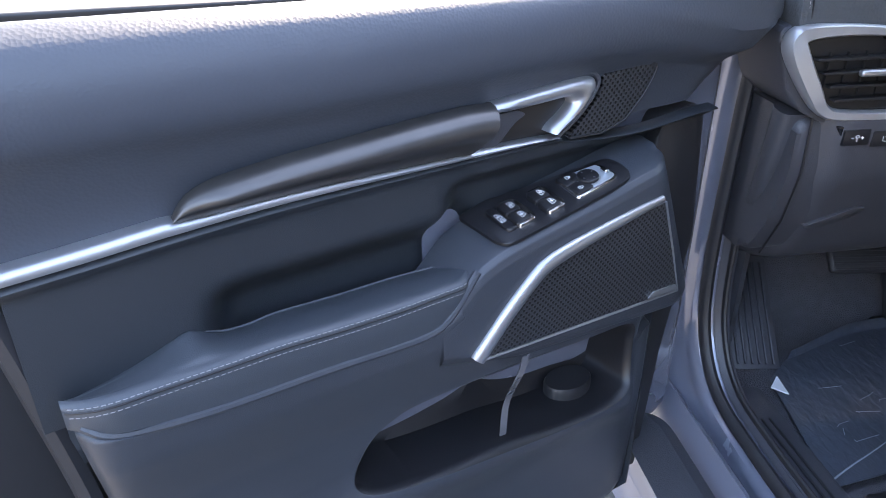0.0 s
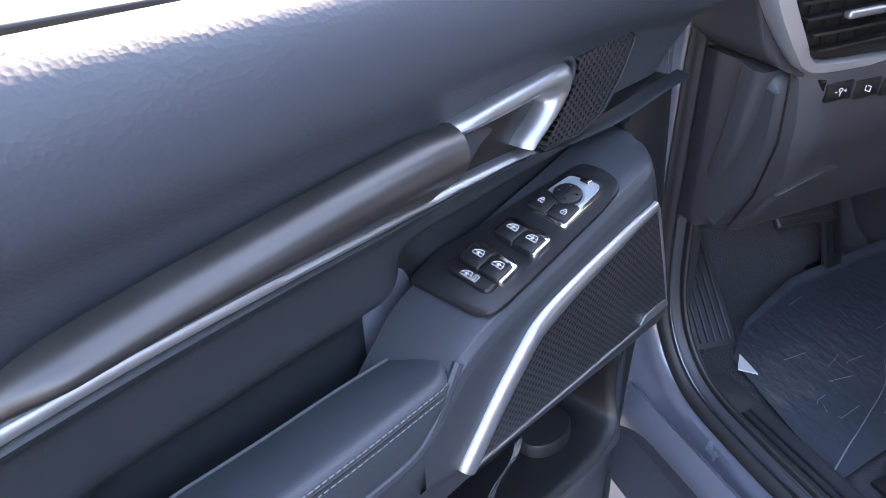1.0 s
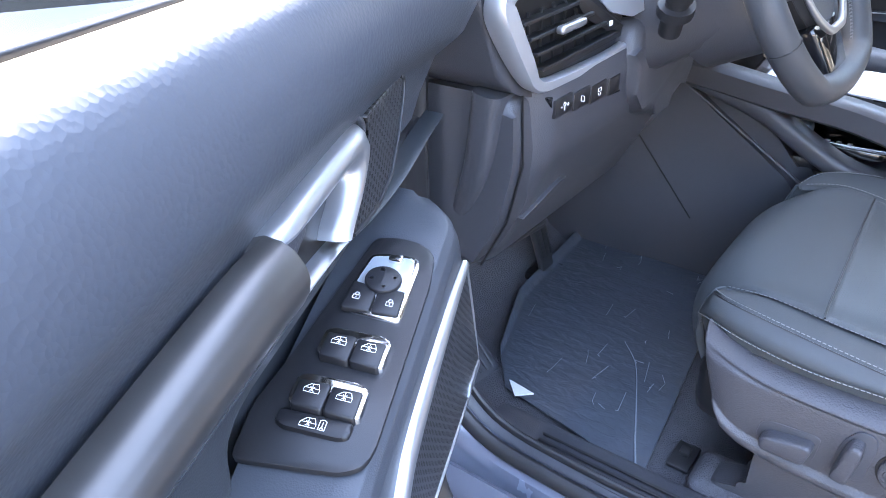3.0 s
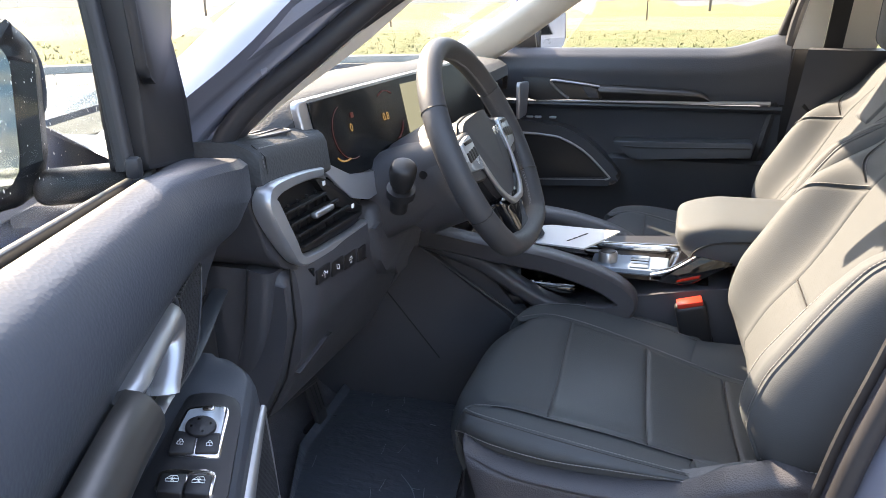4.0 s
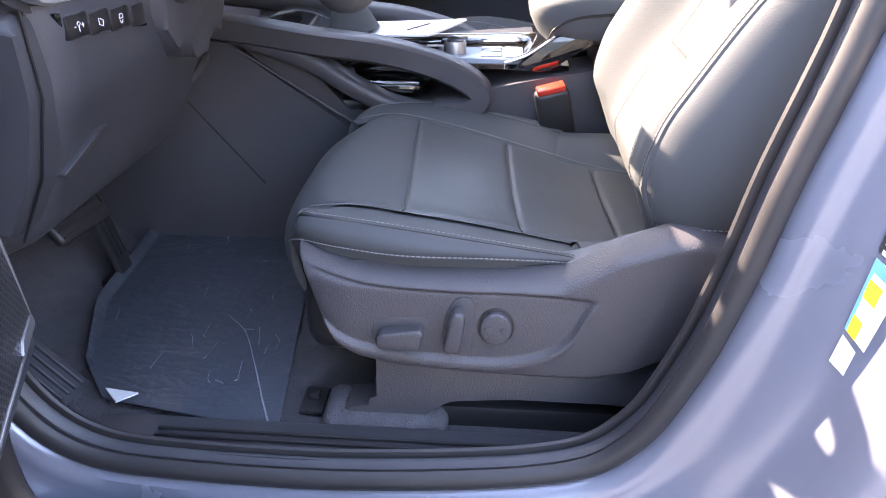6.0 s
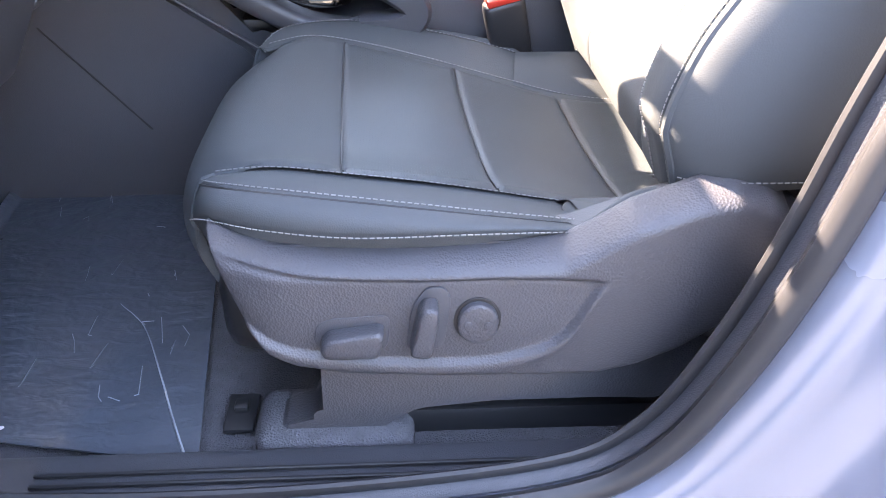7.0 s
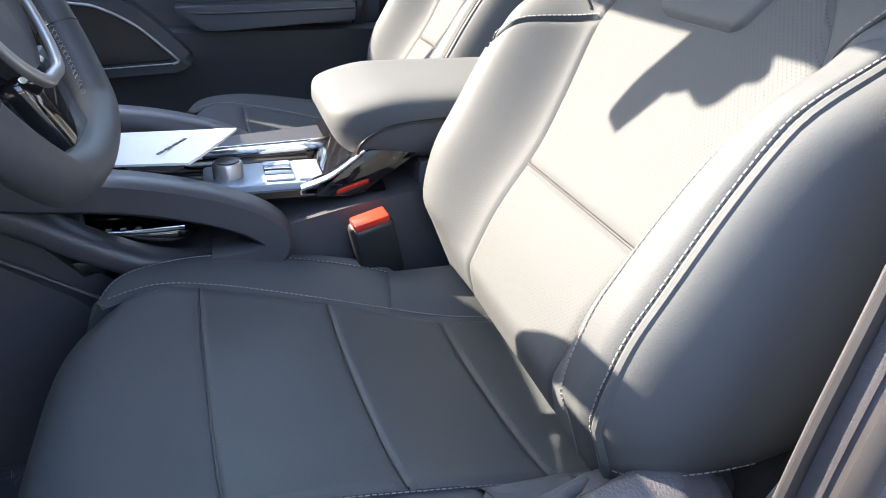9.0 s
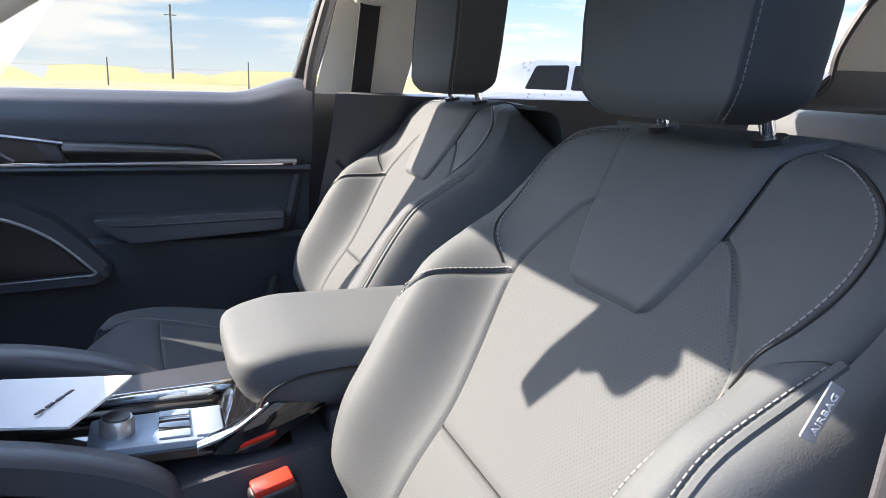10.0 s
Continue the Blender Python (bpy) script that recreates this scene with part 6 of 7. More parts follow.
defr = part("side_demister", slab(rounded([(-0.700, 0.708), (-0.628, 0.696), (-0.572, 0.786), (-0.640, 0.770)], 0.006), in_xy(1.112, 1.1255), 0.001), VENTBLACK, dash, "black demister slot")
rim = rounded([(-0.703, 0.706), (-0.626, 0.693), (-0.568, 0.790), (-0.642, 0.773)], 0.006)
part("slot_rim", sweep([(a, b, 1.1252) for a, b in rim], rrect(0.004, 0.003, 0.001), closed=True, up=(0, 0, 1)), PLASTIC, defr)
for i in range(5):
    part("slat", rbox((-0.646 + 0.011 * i, 0.714 + 0.013 * i, 1.1262), (0.062 - 0.008 * abs(i - 1), 0.004, 0.002), 0.0008), PLASTIC, defr)


def face(dy0, dy1, lean=0.10):
    return lambda a, b, top: (a, 0.672 + (1.02 - b) * -lean + (dy1 if top else dy0), b)


part("vent_housing", slab(rounded([(-0.758, 1.080), (-0.62, 1.077), (-0.42, 0.995), (-0.42, 0.955), (-0.68, 0.958), (-0.728, 0.985)], 0.02), face(0.12, 0.006), 0.006), PLASTIC, dash)
vent = part("vent", sweep(smooth([(-0.60, 0.668, 1.068), (-0.66, 0.667, 1.0735), (-0.715, 0.667, 1.073), (-0.738, 0.665, 1.066), (-0.733, 0.662, 1.045), (-0.705, 0.660, 1.000), (-0.690, 0.660, 0.981), (-0.665, 0.660, 0.972), (-0.60, 0.661, 0.968), (-0.52, 0.662, 0.966), (-0.445, 0.664, 0.970)], 6), [(0.010, -0.012), (0.012, 0.0), (0.008, 0.006), (-0.006, 0.006), (-0.010, 0.0), (-0.010, -0.012)], up=(0, -1, 0), scale=lambda t: 0.55 + 0.75 * math.exp(-((t - 0.38) / 0.20) ** 2)), VENTSILVER, dash, "satin silver air vent surround", angle=50)
part("vent_throat", slab(rounded([(-0.725, 1.066), (-0.632, 1.066), (-0.455, 0.980), (-0.660, 0.976), (-0.693, 0.992)], 0.010, 4), face(0.012, 0.0), 0.0004), VENTBLACK, vent)
for i in range(4):
    z = 0.992 + 0.0165 * i
    x0, x1 = -0.680 - 0.010 * i, -0.512 - 0.030 * i
    part("slat", rbox(((x0 + x1) / 2, 0.664 - (1.02 - z) * 0.1, z), (x1 - x0, 0.012, 0.0040), 0.0012, m=None), VENTBLACK, vent)
for i in range(6):
    part("slat", rbox((-0.690 + 0.024 * i, 0.6695, 1.020), (0.002, 0.004, 0.056), 0.0005), VENTBLACK, vent)
part("vent_tab", rbox((-0.632, 0.653, 1.0255), (0.050, 0.010, 0.008), 0.003, 3), SATIN, vent, "silver vent tab")
ctl = part("vent_wheel", slab(rounded([(-0.622, 1.064), (-0.592, 1.058), (-0.500, 1.000), (-0.530, 0.996), (-0.585, 1.022)], 0.006), face(0.002, -0.010), 0.003), VENTBLACK, vent, "black vent closer")
for x, z in ((-0.602, 1.054), (-0.528, 1.005)):
    part("closer_mark", rbox((x, 0.6615 - (1.02 - z) * 0.1, z), (0.007, 0.002, 0.006), 0.0008), WHITE, ctl)
part("lower_strip", slab(rounded([(-0.47, 1.03), (-0.36, 1.02), (-0.40, 0.965), (-0.46, 0.968)], 0.006), face(0.03, 0.0), 0.003), GLOSSBLACK, dash)

# lower driver panel
def knee(u, v):
    x = -0.705 + 0.40 * u
    prof = [(0, (0.668, 0.965)), (0.12, (0.665, 0.945)), (0.3, (0.672, 0.885)), (0.6, (0.71, 0.80)), (0.85, (0.75, 0.73)), (1.0, (0.80, 0.705))]
    y, z = lerp([(k, p[0]) for k, p in prof], v), lerp([(k, p[1]) for k, p in prof], v)
    return (x + 0.02 * v * (1 - u), y + 0.06 * ease((0.13 - u) / 0.13), z)


kn = part("knee_panel", surf(knee, 30, 24, thick=0.01), PLASTIC, dash, "charcoal knee panel")
part("edge_pillar", sweep(smooth([(-0.70, 0.70, 0.97), (-0.70, 0.712, 0.90), (-0.693, 0.735, 0.84), (-0.682, 0.765, 0.79)], 6), rrect(0.035, 0.05, 0.012), up=(1, 0, 0), scale=lambda t: 1 - 0.3 * t), PLASTIC, dash)
bank = part("button_bank", slab(rounded([(-0.665, 0.958), (-0.500, 0.943), (-0.490, 0.915), (-0.650, 0.931)], 0.004), lambda a, b, top: (a, 0.664 - 0.006 * top, b), 0.0015), GLOSSBLACK, dash, "row of small black buttons")
SIGNS = ([[(-0.008, 0), (-0.005, 0)], [(0.005, 0), (0.009, 0)], [(0.007, -0.002), (0.007, 0.002)], [(-0.003, 0.002), (0, 0.004), (0.003, 0.002), (0, -0.001), (-0.003, 0.002)], [(0, -0.001), (0, -0.005)]],
         [[(-0.004, 0.004), (-0.004, -0.002), (0.002, -0.004)], [(-0.001, 0.003), (0.004, 0.001), (0.003, -0.005)]],
         [[(-0.003, 0.004), (0.003, 0.004), (0.004, 0.0), (-0.004, 0.0), (-0.003, 0.004)], [(-0.003, -0.002), (-0.001, -0.005)], [(0.003, -0.002), (0.001, -0.005)]], [])
for i, sign in enumerate(SIGNS):
    x, z = -0.637 + 0.0405 * i, 0.9425 - 0.0036 * i
    key = part("button", rbox((x, 0.658, z), (0.037 if i < 3 else 0.028, 0.008, 0.021), 0.002), SWITCHBLACK, bank)
    for pts in sign:
        part("mark", sweep([(x + dx, 0.6537, z + dz) for dx, dz in pts], ring(0.0005, 4), up=(0, 1, 0)), WHITE, key)
part("side_cover", slab(rounded([(0.674, 0.966), (0.672, 0.890), (0.694, 0.812), (0.735, 0.742), (0.90, 0.742), (0.90, 0.966)], 0.02, 4), in_yz(-0.650, -0.708), 0.016, 4), PLASTIC, dash, "charcoal end cover of the dashboard")
part("cover_gap", sweep([(-0.6915, 0.6725, 0.966), (-0.6915, 0.6700, 0.890), (-0.688, 0.692, 0.812), (-0.684, 0.730, 0.742)], ring(0.0016, 6), up=(1, 0, 0)), VENTBLACK, dash)
KNEE_Y = [(0.70, 0.80), (0.73, 0.75), (0.80, 0.71), (0.885, 0.672), (0.95, 0.664)]
fuse = part("fuse_cover", slab(rounded([(-0.600, 0.898), (-0.44, 0.880), (-0.475, 0.76), (-0.655, 0.772)], 0.01), lambda a, b, top: (a, lerp(KNEE_Y, b) + 0.004 - 0.008 * top, b), 0.002), PLASTIC, dash, "plastic fuse cover")
part("cover_gap", sweep([(x, lerp(KNEE_Y, z) - 0.001, z) for x, z in ((-0.435, 0.886), (-0.605, 0.904), (-0.662, 0.770))], ring(0.0022, 6), up=(0, 1, 0)), VENTBLACK, fuse)
well = part("release_well", slab(rounded([(-0.655, 0.806), (-0.585, 0.836), (-0.560, 0.836), (-0.570, 0.812), (-0.63, 0.790)], 0.006), lambda a, b, top: (a, lerp(KNEE_Y, b) - 0.002 - 0.004 * top, b), 0.001), VENTBLACK, dash)
rel = part("bonnet_release", slab(rounded([(-0.652, 0.800), (-0.590, 0.829), (-0.572, 0.829), (-0.580, 0.815), (-0.63, 0.790)], 0.004), lambda a, b, top: (a, lerp(KNEE_Y, b) - 0.005 - 0.012 * top, b), 0.004, 3), VALANCE, dash, "grey bonnet release lever")
cub = part("side_cubby", slab(rounded([(-0.335, 0.872), (-0.20, 0.858), (-0.215, 0.815), (-0.315, 0.805)], 0.012), lambda a, b, top: (a, 0.715 - 0.004 * top, b), 0.001), VENTBLACK, dash, "open dark cubby")
part("cubby_lip", sweep(smooth([(-0.340, 0.708, 0.868), (-0.315, 0.708, 0.803), (-0.26, 0.708, 0.800), (-0.205, 0.708, 0.818)], 5), rrect(0.008, 0.010, 0.003), up=(0, 1, 0)), PLASTIC, cub)

# steering column, stalk, wheel
part("column_shroud", sweep(smooth([(-0.37, 0.70, 0.975), (-0.37, 0.62, 1.01), (-0.37, 0.545, 1.045)], 5), rrect(0.17, 0.12, 0.04), up=(0, 0, 1), scale=lambda t: 1.15 - 0.25 * t), PLASTIC, dash, "charcoal steering column shroud")
part("knee_shroud", slab(rounded([(-0.48, 1.00), (-0.26, 1.00), (-0.24, 0.92), (-0.33, 0.86), (-0.43, 0.86), (-0.49, 0.93)], 0.03), lambda a, b, top: (a, 0.70 - 0.055 * top, b), 0.02, 3), PLASTIC, dash)
stalk = thing("column_stalk", "black multifunction stalk on the steering column", "stalk", look((-0.508, 0.590, 1.056), (-0.462, 0.622, 0.955)))
part("stalk_collar", sweep([(0, 0, -0.034), (0, 0, -0.046)], ring(0.021, 16), up=(0, 1, 0)), DARK, stalk)
part("stalk_knob", sweep([(0, 0, 0.010), (0, 0, 0.008), (0, 0, 0.004), (0, 0, -0.010), (0, 0, -0.022), (0, 0, -0.025)], ring(0.0190, 20), up=(0, 1, 0), scale=lambda t: 0.70 if t < 0.1 else (0.90 if t < 0.3 else (1 if t < 0.7 else 0.86))), DARK, stalk)
part("stalk_stem", sweep([(0, 0, -0.02), (0, 0, -0.075)], ring(0.013, 12), up=(0, 1, 0)), DARK, stalk)

WHEEL_C, WHEEL_TILT = (-0.372, 0.506, 1.064), 26
wheel = thing("steering_wheel", "black leather steering wheel with silver lower spoke trim", "steering wheel", pose(*WHEEL_C, 90 - WHEEL_TILT, 0, 0) @ Matrix.Scale(0.89, 4))
R = 0.183


def rim_pt(a, r=R):
    x, y = r * math.cos(a), r * math.sin(a)
    return Vector((x, y if y > -0.80 * r else -0.80 * r + (y + 0.80 * r) * 0.45, 0))


for a0, a1, grip in ((30, 150, 0), (150, 205, 1), (205, 335, 0), (335, 390, 1)):
    part("rim", sweep([rim_pt(radians(a0 + (a1 - a0) * i / 40)) for i in range(41)], [(0.0180 * math.cos(k) * (1.04 if grip else 1.0), 0.0205 * math.sin(k)) for k in [2 * math.pi * j / 18 for j in range(18)]], up=(0, 0, 1)), WHEELSKIN, wheel, "thicker leather rim grip" if grip else "smooth leather rim segment")
    c = rim_pt(radians(a0))
    part("rim_seam", sweep([c + (c.normalized() * math.cos(k) * 0.0183 + Vector((0, 0, 1)) * math.sin(k) * 0.0206) for k in [2 * math.pi * j / 20 for j in range(21)]], ring(0.0011, 5), up=(0.3, 0.4, 0.8)), VENTBLACK, wheel)
cross = bmesh.new()
for i in range(200):
    a = radians(-200 + 400 * i / 200)
    p, q, d = rim_pt(a, R - 0.0182), rim_pt(a + 0.022, R - 0.0182), Vector((0, 0, 0.0022))
    stitches([p - d, q + d], cross, length=0.0052, gap=0.001, r=0.0005)
    stitches([p + d, q - d], cross, length=0.0052, gap=0.001, r=0.0005)
part("stitching", cross, STITCH, wheel, "pale cross stitching inside the rim")
HUB = rounded([(-0.090, 0.036), (-0.070, 0.058), (0.0, 0.066), (0.070, 0.058), (0.090, 0.036), (0.083, -0.010), (0.062, -0.060), (0.030, -0.088), (-0.030, -0.088), (-0.062, -0.060), (-0.083, -0.010)], 0.03, 5)
hub = part("hub", slab(HUB, lambda a, b, top: (a, b, -0.035 + (0.064 - 3.2 * (a * a + (b - 0.0) ** 2)) * top), 0.014, 4), WHEELSKIN, wheel, "smooth airbag cover")
part("hub_gap", sweep([(a * 1.015, b * 1.015, -0.012) for a, b in HUB], rrect(0.004, 0.010, 0.001), closed=True, up=(0, 0, 1)), VENTBLACK, wheel)
for sgn in (-1, 1):
    sp = part("spoke", slab(rounded([(sgn * 0.07, 0.046), (sgn * 0.172, 0.034), (sgn * 0.178, -0.016), (sgn * 0.135, -0.030), (sgn * 0.075, -0.040)], 0.010), in_xy(-0.022, 0.006), 0.006, 3), WHEELSKIN, wheel)
    ks = part("spoke_keys", slab(rounded([(sgn * 0.092, 0.040), (sgn * 0.146, 0.032), (sgn * 0.142, -0.014), (sgn * 0.086, -0.022)], 0.008), in_xy(0.002, 0.013), 0.003), SILVERKEY, sp, "silver spoke buttons")
    for k in range(4):
        part("key", rbox((sgn * (0.100 + 0.0125 * k), 0.010 - 0.001 * k, 0.0135), (0.0105, 0.016, 0.003), 0.001), SWITCHBLACK, ks)
    part("key", rbox((sgn * 0.118, 0.029, 0.0135), (0.036, 0.006, 0.003), 0.001), SWITCHBLACK, ks)
lo = part("lower_spoke", slab(rounded([(-0.058, -0.080), (0.058, -0.080), (0.040, -0.160), (-0.040, -0.160)], 0.012), in_xy(-0.020, 0.004), 0.006), GLOSSBLACK, wheel, "gloss black lower spoke")
part("spoke_trim", sweep(smooth([(-0.094, 0.030, 0.008), (-0.088, -0.012, 0.011), (-0.066, -0.064, 0.012), (-0.032, -0.092, 0.013), (0, -0.095, 0.013), (0.032, -0.092, 0.013), (0.066, -0.064, 0.012), (0.088, -0.012, 0.011), (0.094, 0.030, 0.008)], 6), rrect(0.010, 0.008, 0.003), up=(0, 0, 1), scale=lambda t: 0.6 + 0.5 * math.sin(math.pi * t)), SATIN, wheel, "satin silver spoke trim")
for pts in ([(-0.018, 0.034), (-0.018, 0.022)], [(-0.018, 0.026), (-0.006, 0.034)], [(-0.012, 0.030), (-0.003, 0.022), (0.004, 0.034)], [(0.004, 0.034), (0.011, 0.022), (0.019, 0.034)]):
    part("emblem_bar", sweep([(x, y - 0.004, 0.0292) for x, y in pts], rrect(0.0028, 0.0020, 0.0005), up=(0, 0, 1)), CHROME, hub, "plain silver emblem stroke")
part("column_cover", sweep([(0, -0.01, -0.15), (0, -0.008, -0.075), (0, -0.004, -0.055), (0, -0.002, -0.044)], ring(0.092, 36), up=(0, 1, 0), scale=lambda t: 0.95 if t < 0.1 else (1 if t < 0.5 else (0.96 if t < 0.9 else 0.84))), PLASTIC, wheel, "grained column cover")
part("screw_hole", sweep([(-0.0905, 0.010, -0.088), (-0.0925, 0.010, -0.088)], ring(0.007, 14), up=(0, 1, 0)), VENTBLACK, wheel)

# ---- centre console ----
KEYPLATE = mat("pale_silver_key_plate", (0.20, 0.25, 0.31), 0.40, metal=0.3, blotch=0.05)
con = thing("centre_console", "dark centre console with gloss black deck and bridge rails", "console")
part("console_side", slab(rounded([(0.72, 0.46), (0.72, 0.83), (0.60, 0.815), (0.50, 0.70), (0.38, 0.735), (0.20, 0.775), (0.05, 0.80), (-0.30, 0.80), (-0.30, 0.46)], 0.02), in_yz(-0.02, -0.128), 0.012, 3), PLASTIC, con, "charcoal console side")
part("console_side", slab(rounded([(0.72, 0.46), (0.72, 0.83), (0.60, 0.815), (0.50, 0.70), (0.38, 0.735), (0.20, 0.775), (0.05, 0.80), (-0.30, 0.80), (-0.30, 0.46)], 0.02), in_yz(0.02, 0.128), 0.012, 3), PLASTIC, con, "charcoal console side")
part("footwell_panel", slab(rounded([(1.03, 0.46), (1.03, 0.86), (0.70, 0.825), (0.52, 0.70), (0.44, 0.60), (0.44, 0.46)], 0.01), in_yz(-0.05, -0.150), 0.004), PLASTIC, con, "smooth dark footwell side panel")
part("panel_edge", sweep([(-0.151, 0.72, 0.840), (-0.151, 0.52, 0.713), (-0.151, 0.42, 0.648)], rrect(0.004, 0.006, 0.002), up=(1, 0, 0)), VALANCE, con)
part("panel_joint", sweep([(-0.1505, 0.775, 0.729), (-0.1505, 0.71, 0.651), (-0.1505, 0.66, 0.59)], ring(0.0014, 6), up=(1, 0, 0)), VENTBLACK, con)
part("lower_cubby", rbox((0, 0.58, 0.72), (0.24, 0.26, 0.02), 0.006), DARK, con)
for sgn in (-1, 1):
    part("bridge_rail", sweep(smooth([(sgn * 0.135, 0.80, 0.856), (sgn * 0.137, 0.66, 0.842), (sgn * 0.138, 0.56, 0.828), (sgn * 0.138, 0.46, 0.817), (sgn * 0.138, 0.385, 0.800), (sgn * 0.138, 0.335, 0.781), (sgn * 0.137, 0.304, 0.760), (sgn * 0.136, 0.300, 0.742), (sgn * 0.135, 0.322, 0.728), (sgn * 0.134, 0.37, 0.724)], 8), [(0.013, -0.026), (0.018, -0.021), (0.019, 0.020), (0.014, 0.026), (-0.014, 0.026), (-0.019, 0.020), (-0.018, -0.021), (-0.013, -0.026)], up=(sgn, 0, 0)), PLASTIC, con, "charcoal bridge rail", angle=50)
    part("bridge_lower", sweep(smooth([(sgn * 0.135, 0.70, 0.840), (sgn * 0.136, 0.58, 0.802), (sgn * 0.136, 0.50, 0.757), (sgn * 0.135, 0.44, 0.728), (sgn * 0.134, 0.38, 0.718), (sgn * 0.134, 0.33, 0.722)], 6), rrect(0.030, 0.046, 0.010), up=(sgn, 0, 0)), PLASTIC, con, angle=50)
tray = part("lower_tray", slab(rrect(0.22, 0.20, 0.03), lambda a, b, top: (a, 0.485 + b, 0.742 + 0.012 * top), 0.003), GLOSSBLACK, con, "gloss black lower tray")
part("tray_socket", rbox((-0.085, 0.535, 0.764), (0.03, 0.05, 0.022), 0.008, 3), KEYPLATE, tray)
for i in range(4):
    part("tray_mark", rbox((-0.095, 0.50 - 0.016 * i, 0.7555), (0.006, 0.007, 0.001), 0), WHITE, tray)
part("tray_rim", sweep(smooth([(-0.108, 0.57, 0.758), (-0.110, 0.48, 0.757), (-0.106, 0.40, 0.757)], 4), rrect(0.004, 0.006, 0.0015), up=(0, 0, 1)), CHROME, tray)
def deck_pt(u, v):
    y = 0.66 - 0.50 * v
    x = (2 * u - 1) * 0.108
    drop = 0.006 * ease((abs(2 * u - 1) - 0.93) / 0.07)
    return (x, y, 0.789 + 0.055 * ease((y - 0.42) / 0.24) - drop)


deck = part("deck", surf(deck_pt, 30, 30), GLOSSBLACK, con, "piano black deck")
keys = part("key_plate", slab(rounded([(-0.095, 0.375), (-0.012, 0.375), (-0.012, 0.225), (-0.03, 0.215), (-0.095, 0.225)], 0.01), in_xy(0.788, 0.797), 0.002), KEYPLATE, deck, "silver drive mode key plate")
dial = part("drive_dial", sweep([(-0.056, 0.345, 0.796), (-0.056, 0.345, 0.812), (-0.056, 0.345, 0.816)], ring(0.0185, 32), up=(0, 1, 0), scale=lambda t: 1 if t < 0.8 else 0.9), SATIN, deck, "knurled silver drive dial")
part("dial_top", sweep([(-0.056, 0.345, 0.816), (-0.056, 0.345, 0.8175)], ring(0.0145, 24), up=(0, 1, 0)), DARK, dial)
part("key_display", rbox((-0.050, 0.285, 0.798), (0.034, 0.034, 0.003), 0.001), GLOSSBLACK, keys)
for x, y, sx, sy in ((-0.078, 0.285, 0.018, 0.034), (-0.024, 0.285, 0.016, 0.034), (-0.054, 0.248, 0.072, 0.030)):
    part("key", rbox((x, y, 0.798), (sx, sy, 0.004), 0.002), KEYPLATE, keys)
cup = part("cup_well", slab(rounded([(0.005, 0.40), (0.095, 0.40), (0.095, 0.20), (0.005, 0.20)], 0.02), in_xy(0.79, 0.7915), 0.0005), DARK, deck)
part("cup_rail", sweep(smooth([(0.012, 0.45, 0.802), (0.014, 0.30, 0.806), (0.02, 0.215, 0.808), (0.05, 0.196, 0.808), (0.09, 0.20, 0.806)], 6), rrect(0.009, 0.018, 0.004), up=(0, 0, 1)), CHROME, deck, "chrome cup holder rail")
part("armrest_slope", slab(rounded([(0.250, 0.783), (0.195, 0.781), (0.120, 0.830), (0.180, 0.838)], 0.006), in_yz(0.112, -0.112), 0.003, both=True), GLOSSBLACK, deck, "gloss black sloping panel")
part("slope_edge", sweep(smooth([(-0.098, 0.262, 0.792), (-0.100, 0.225, 0.806), (-0.102, 0.185, 0.836)], 5), rrect(0.020, 0.005, 0.002), up=(0, 0.6, 0.8)), CHROME, deck, "chrome edge strip")
part("cup_step", slab(rounded([(0.40, 0.788), (0.22, 0.788), (0.20, 0.812), (0.36, 0.800)], 0.004), in_yz(0.03, 0.10), 0.002), DARK, deck)


def lid_all(u, v):
    """The whole lid: flat top, full sides, its front falling to a rounded chin."""
    th, ph = 2 * math.pi * u, math.pi * (v - 0.5)
    sg = lambda x, e: math.copysign(abs(x) ** e, x)
    r = abs(math.cos(ph)) ** 0.24
    x, y, z = 0.117 * sg(math.cos(th), 0.30) * r, 0.185 * sg(math.sin(th), 0.30) * r, 0.043 * sg(math.sin(ph), 0.42)
    return Vector((x * (1 - 0.04 * max(0, -z / 0.043)), 0.040 + y - 0.020 * max(0, -z / 0.043) * ease((y + 0.02) / 0.15), 0.860 + z - 0.010 * ease((y - 0.10) / 0.08) * max(0, z / 0.043)))


bm = surf(lid_all, 72, 36)
bmesh.ops.remove_doubles(bm, verts=bm.verts[:], dist=0.0003)
lid = part("armrest_lid", bm, LEATHER, con, "padded leather armrest lid", angle=80)
part("lid_seam", sweep(smooth([(-0.1176, -0.12, 0.874), (-0.1176, 0.05, 0.873), (-0.1174, 0.13, 0.869), (-0.1164, 0.165, 0.862), (-0.1140, 0.188, 0.848), (-0.1100, 0.195, 0.832)], 6), ring(0.0020, 6), up=(1, 0, 0)), VENTBLACK, lid)
part("armrest_box", rbox((0, -0.06, 0.725), (0.222, 0.36, 0.19), 0.012), PLASTIC, con)
sel = thing("gear_selector", "gear lever with leather boot and chrome collar", "gear lever", pose(-0.02, 0.52, 0.82, -12, 0, 0))
part("boot", sweep([(0, 0, 0), (0, 0, 0.03), (0, 0, 0.05)], ring(0.045, 18), up=(0, 1, 0), scale=lambda t: 1 - 0.5 * t), LEATHER, sel)
part("collar", sweep([(0, 0, 0.05), (0, 0, 0.075)], ring(0.016, 16), up=(0, 1, 0)), CHROME, sel)
part("knob", rbox((0, 0, 0.105), (0.045, 0.06, 0.055), 0.018, 4), LEATHER, sel)
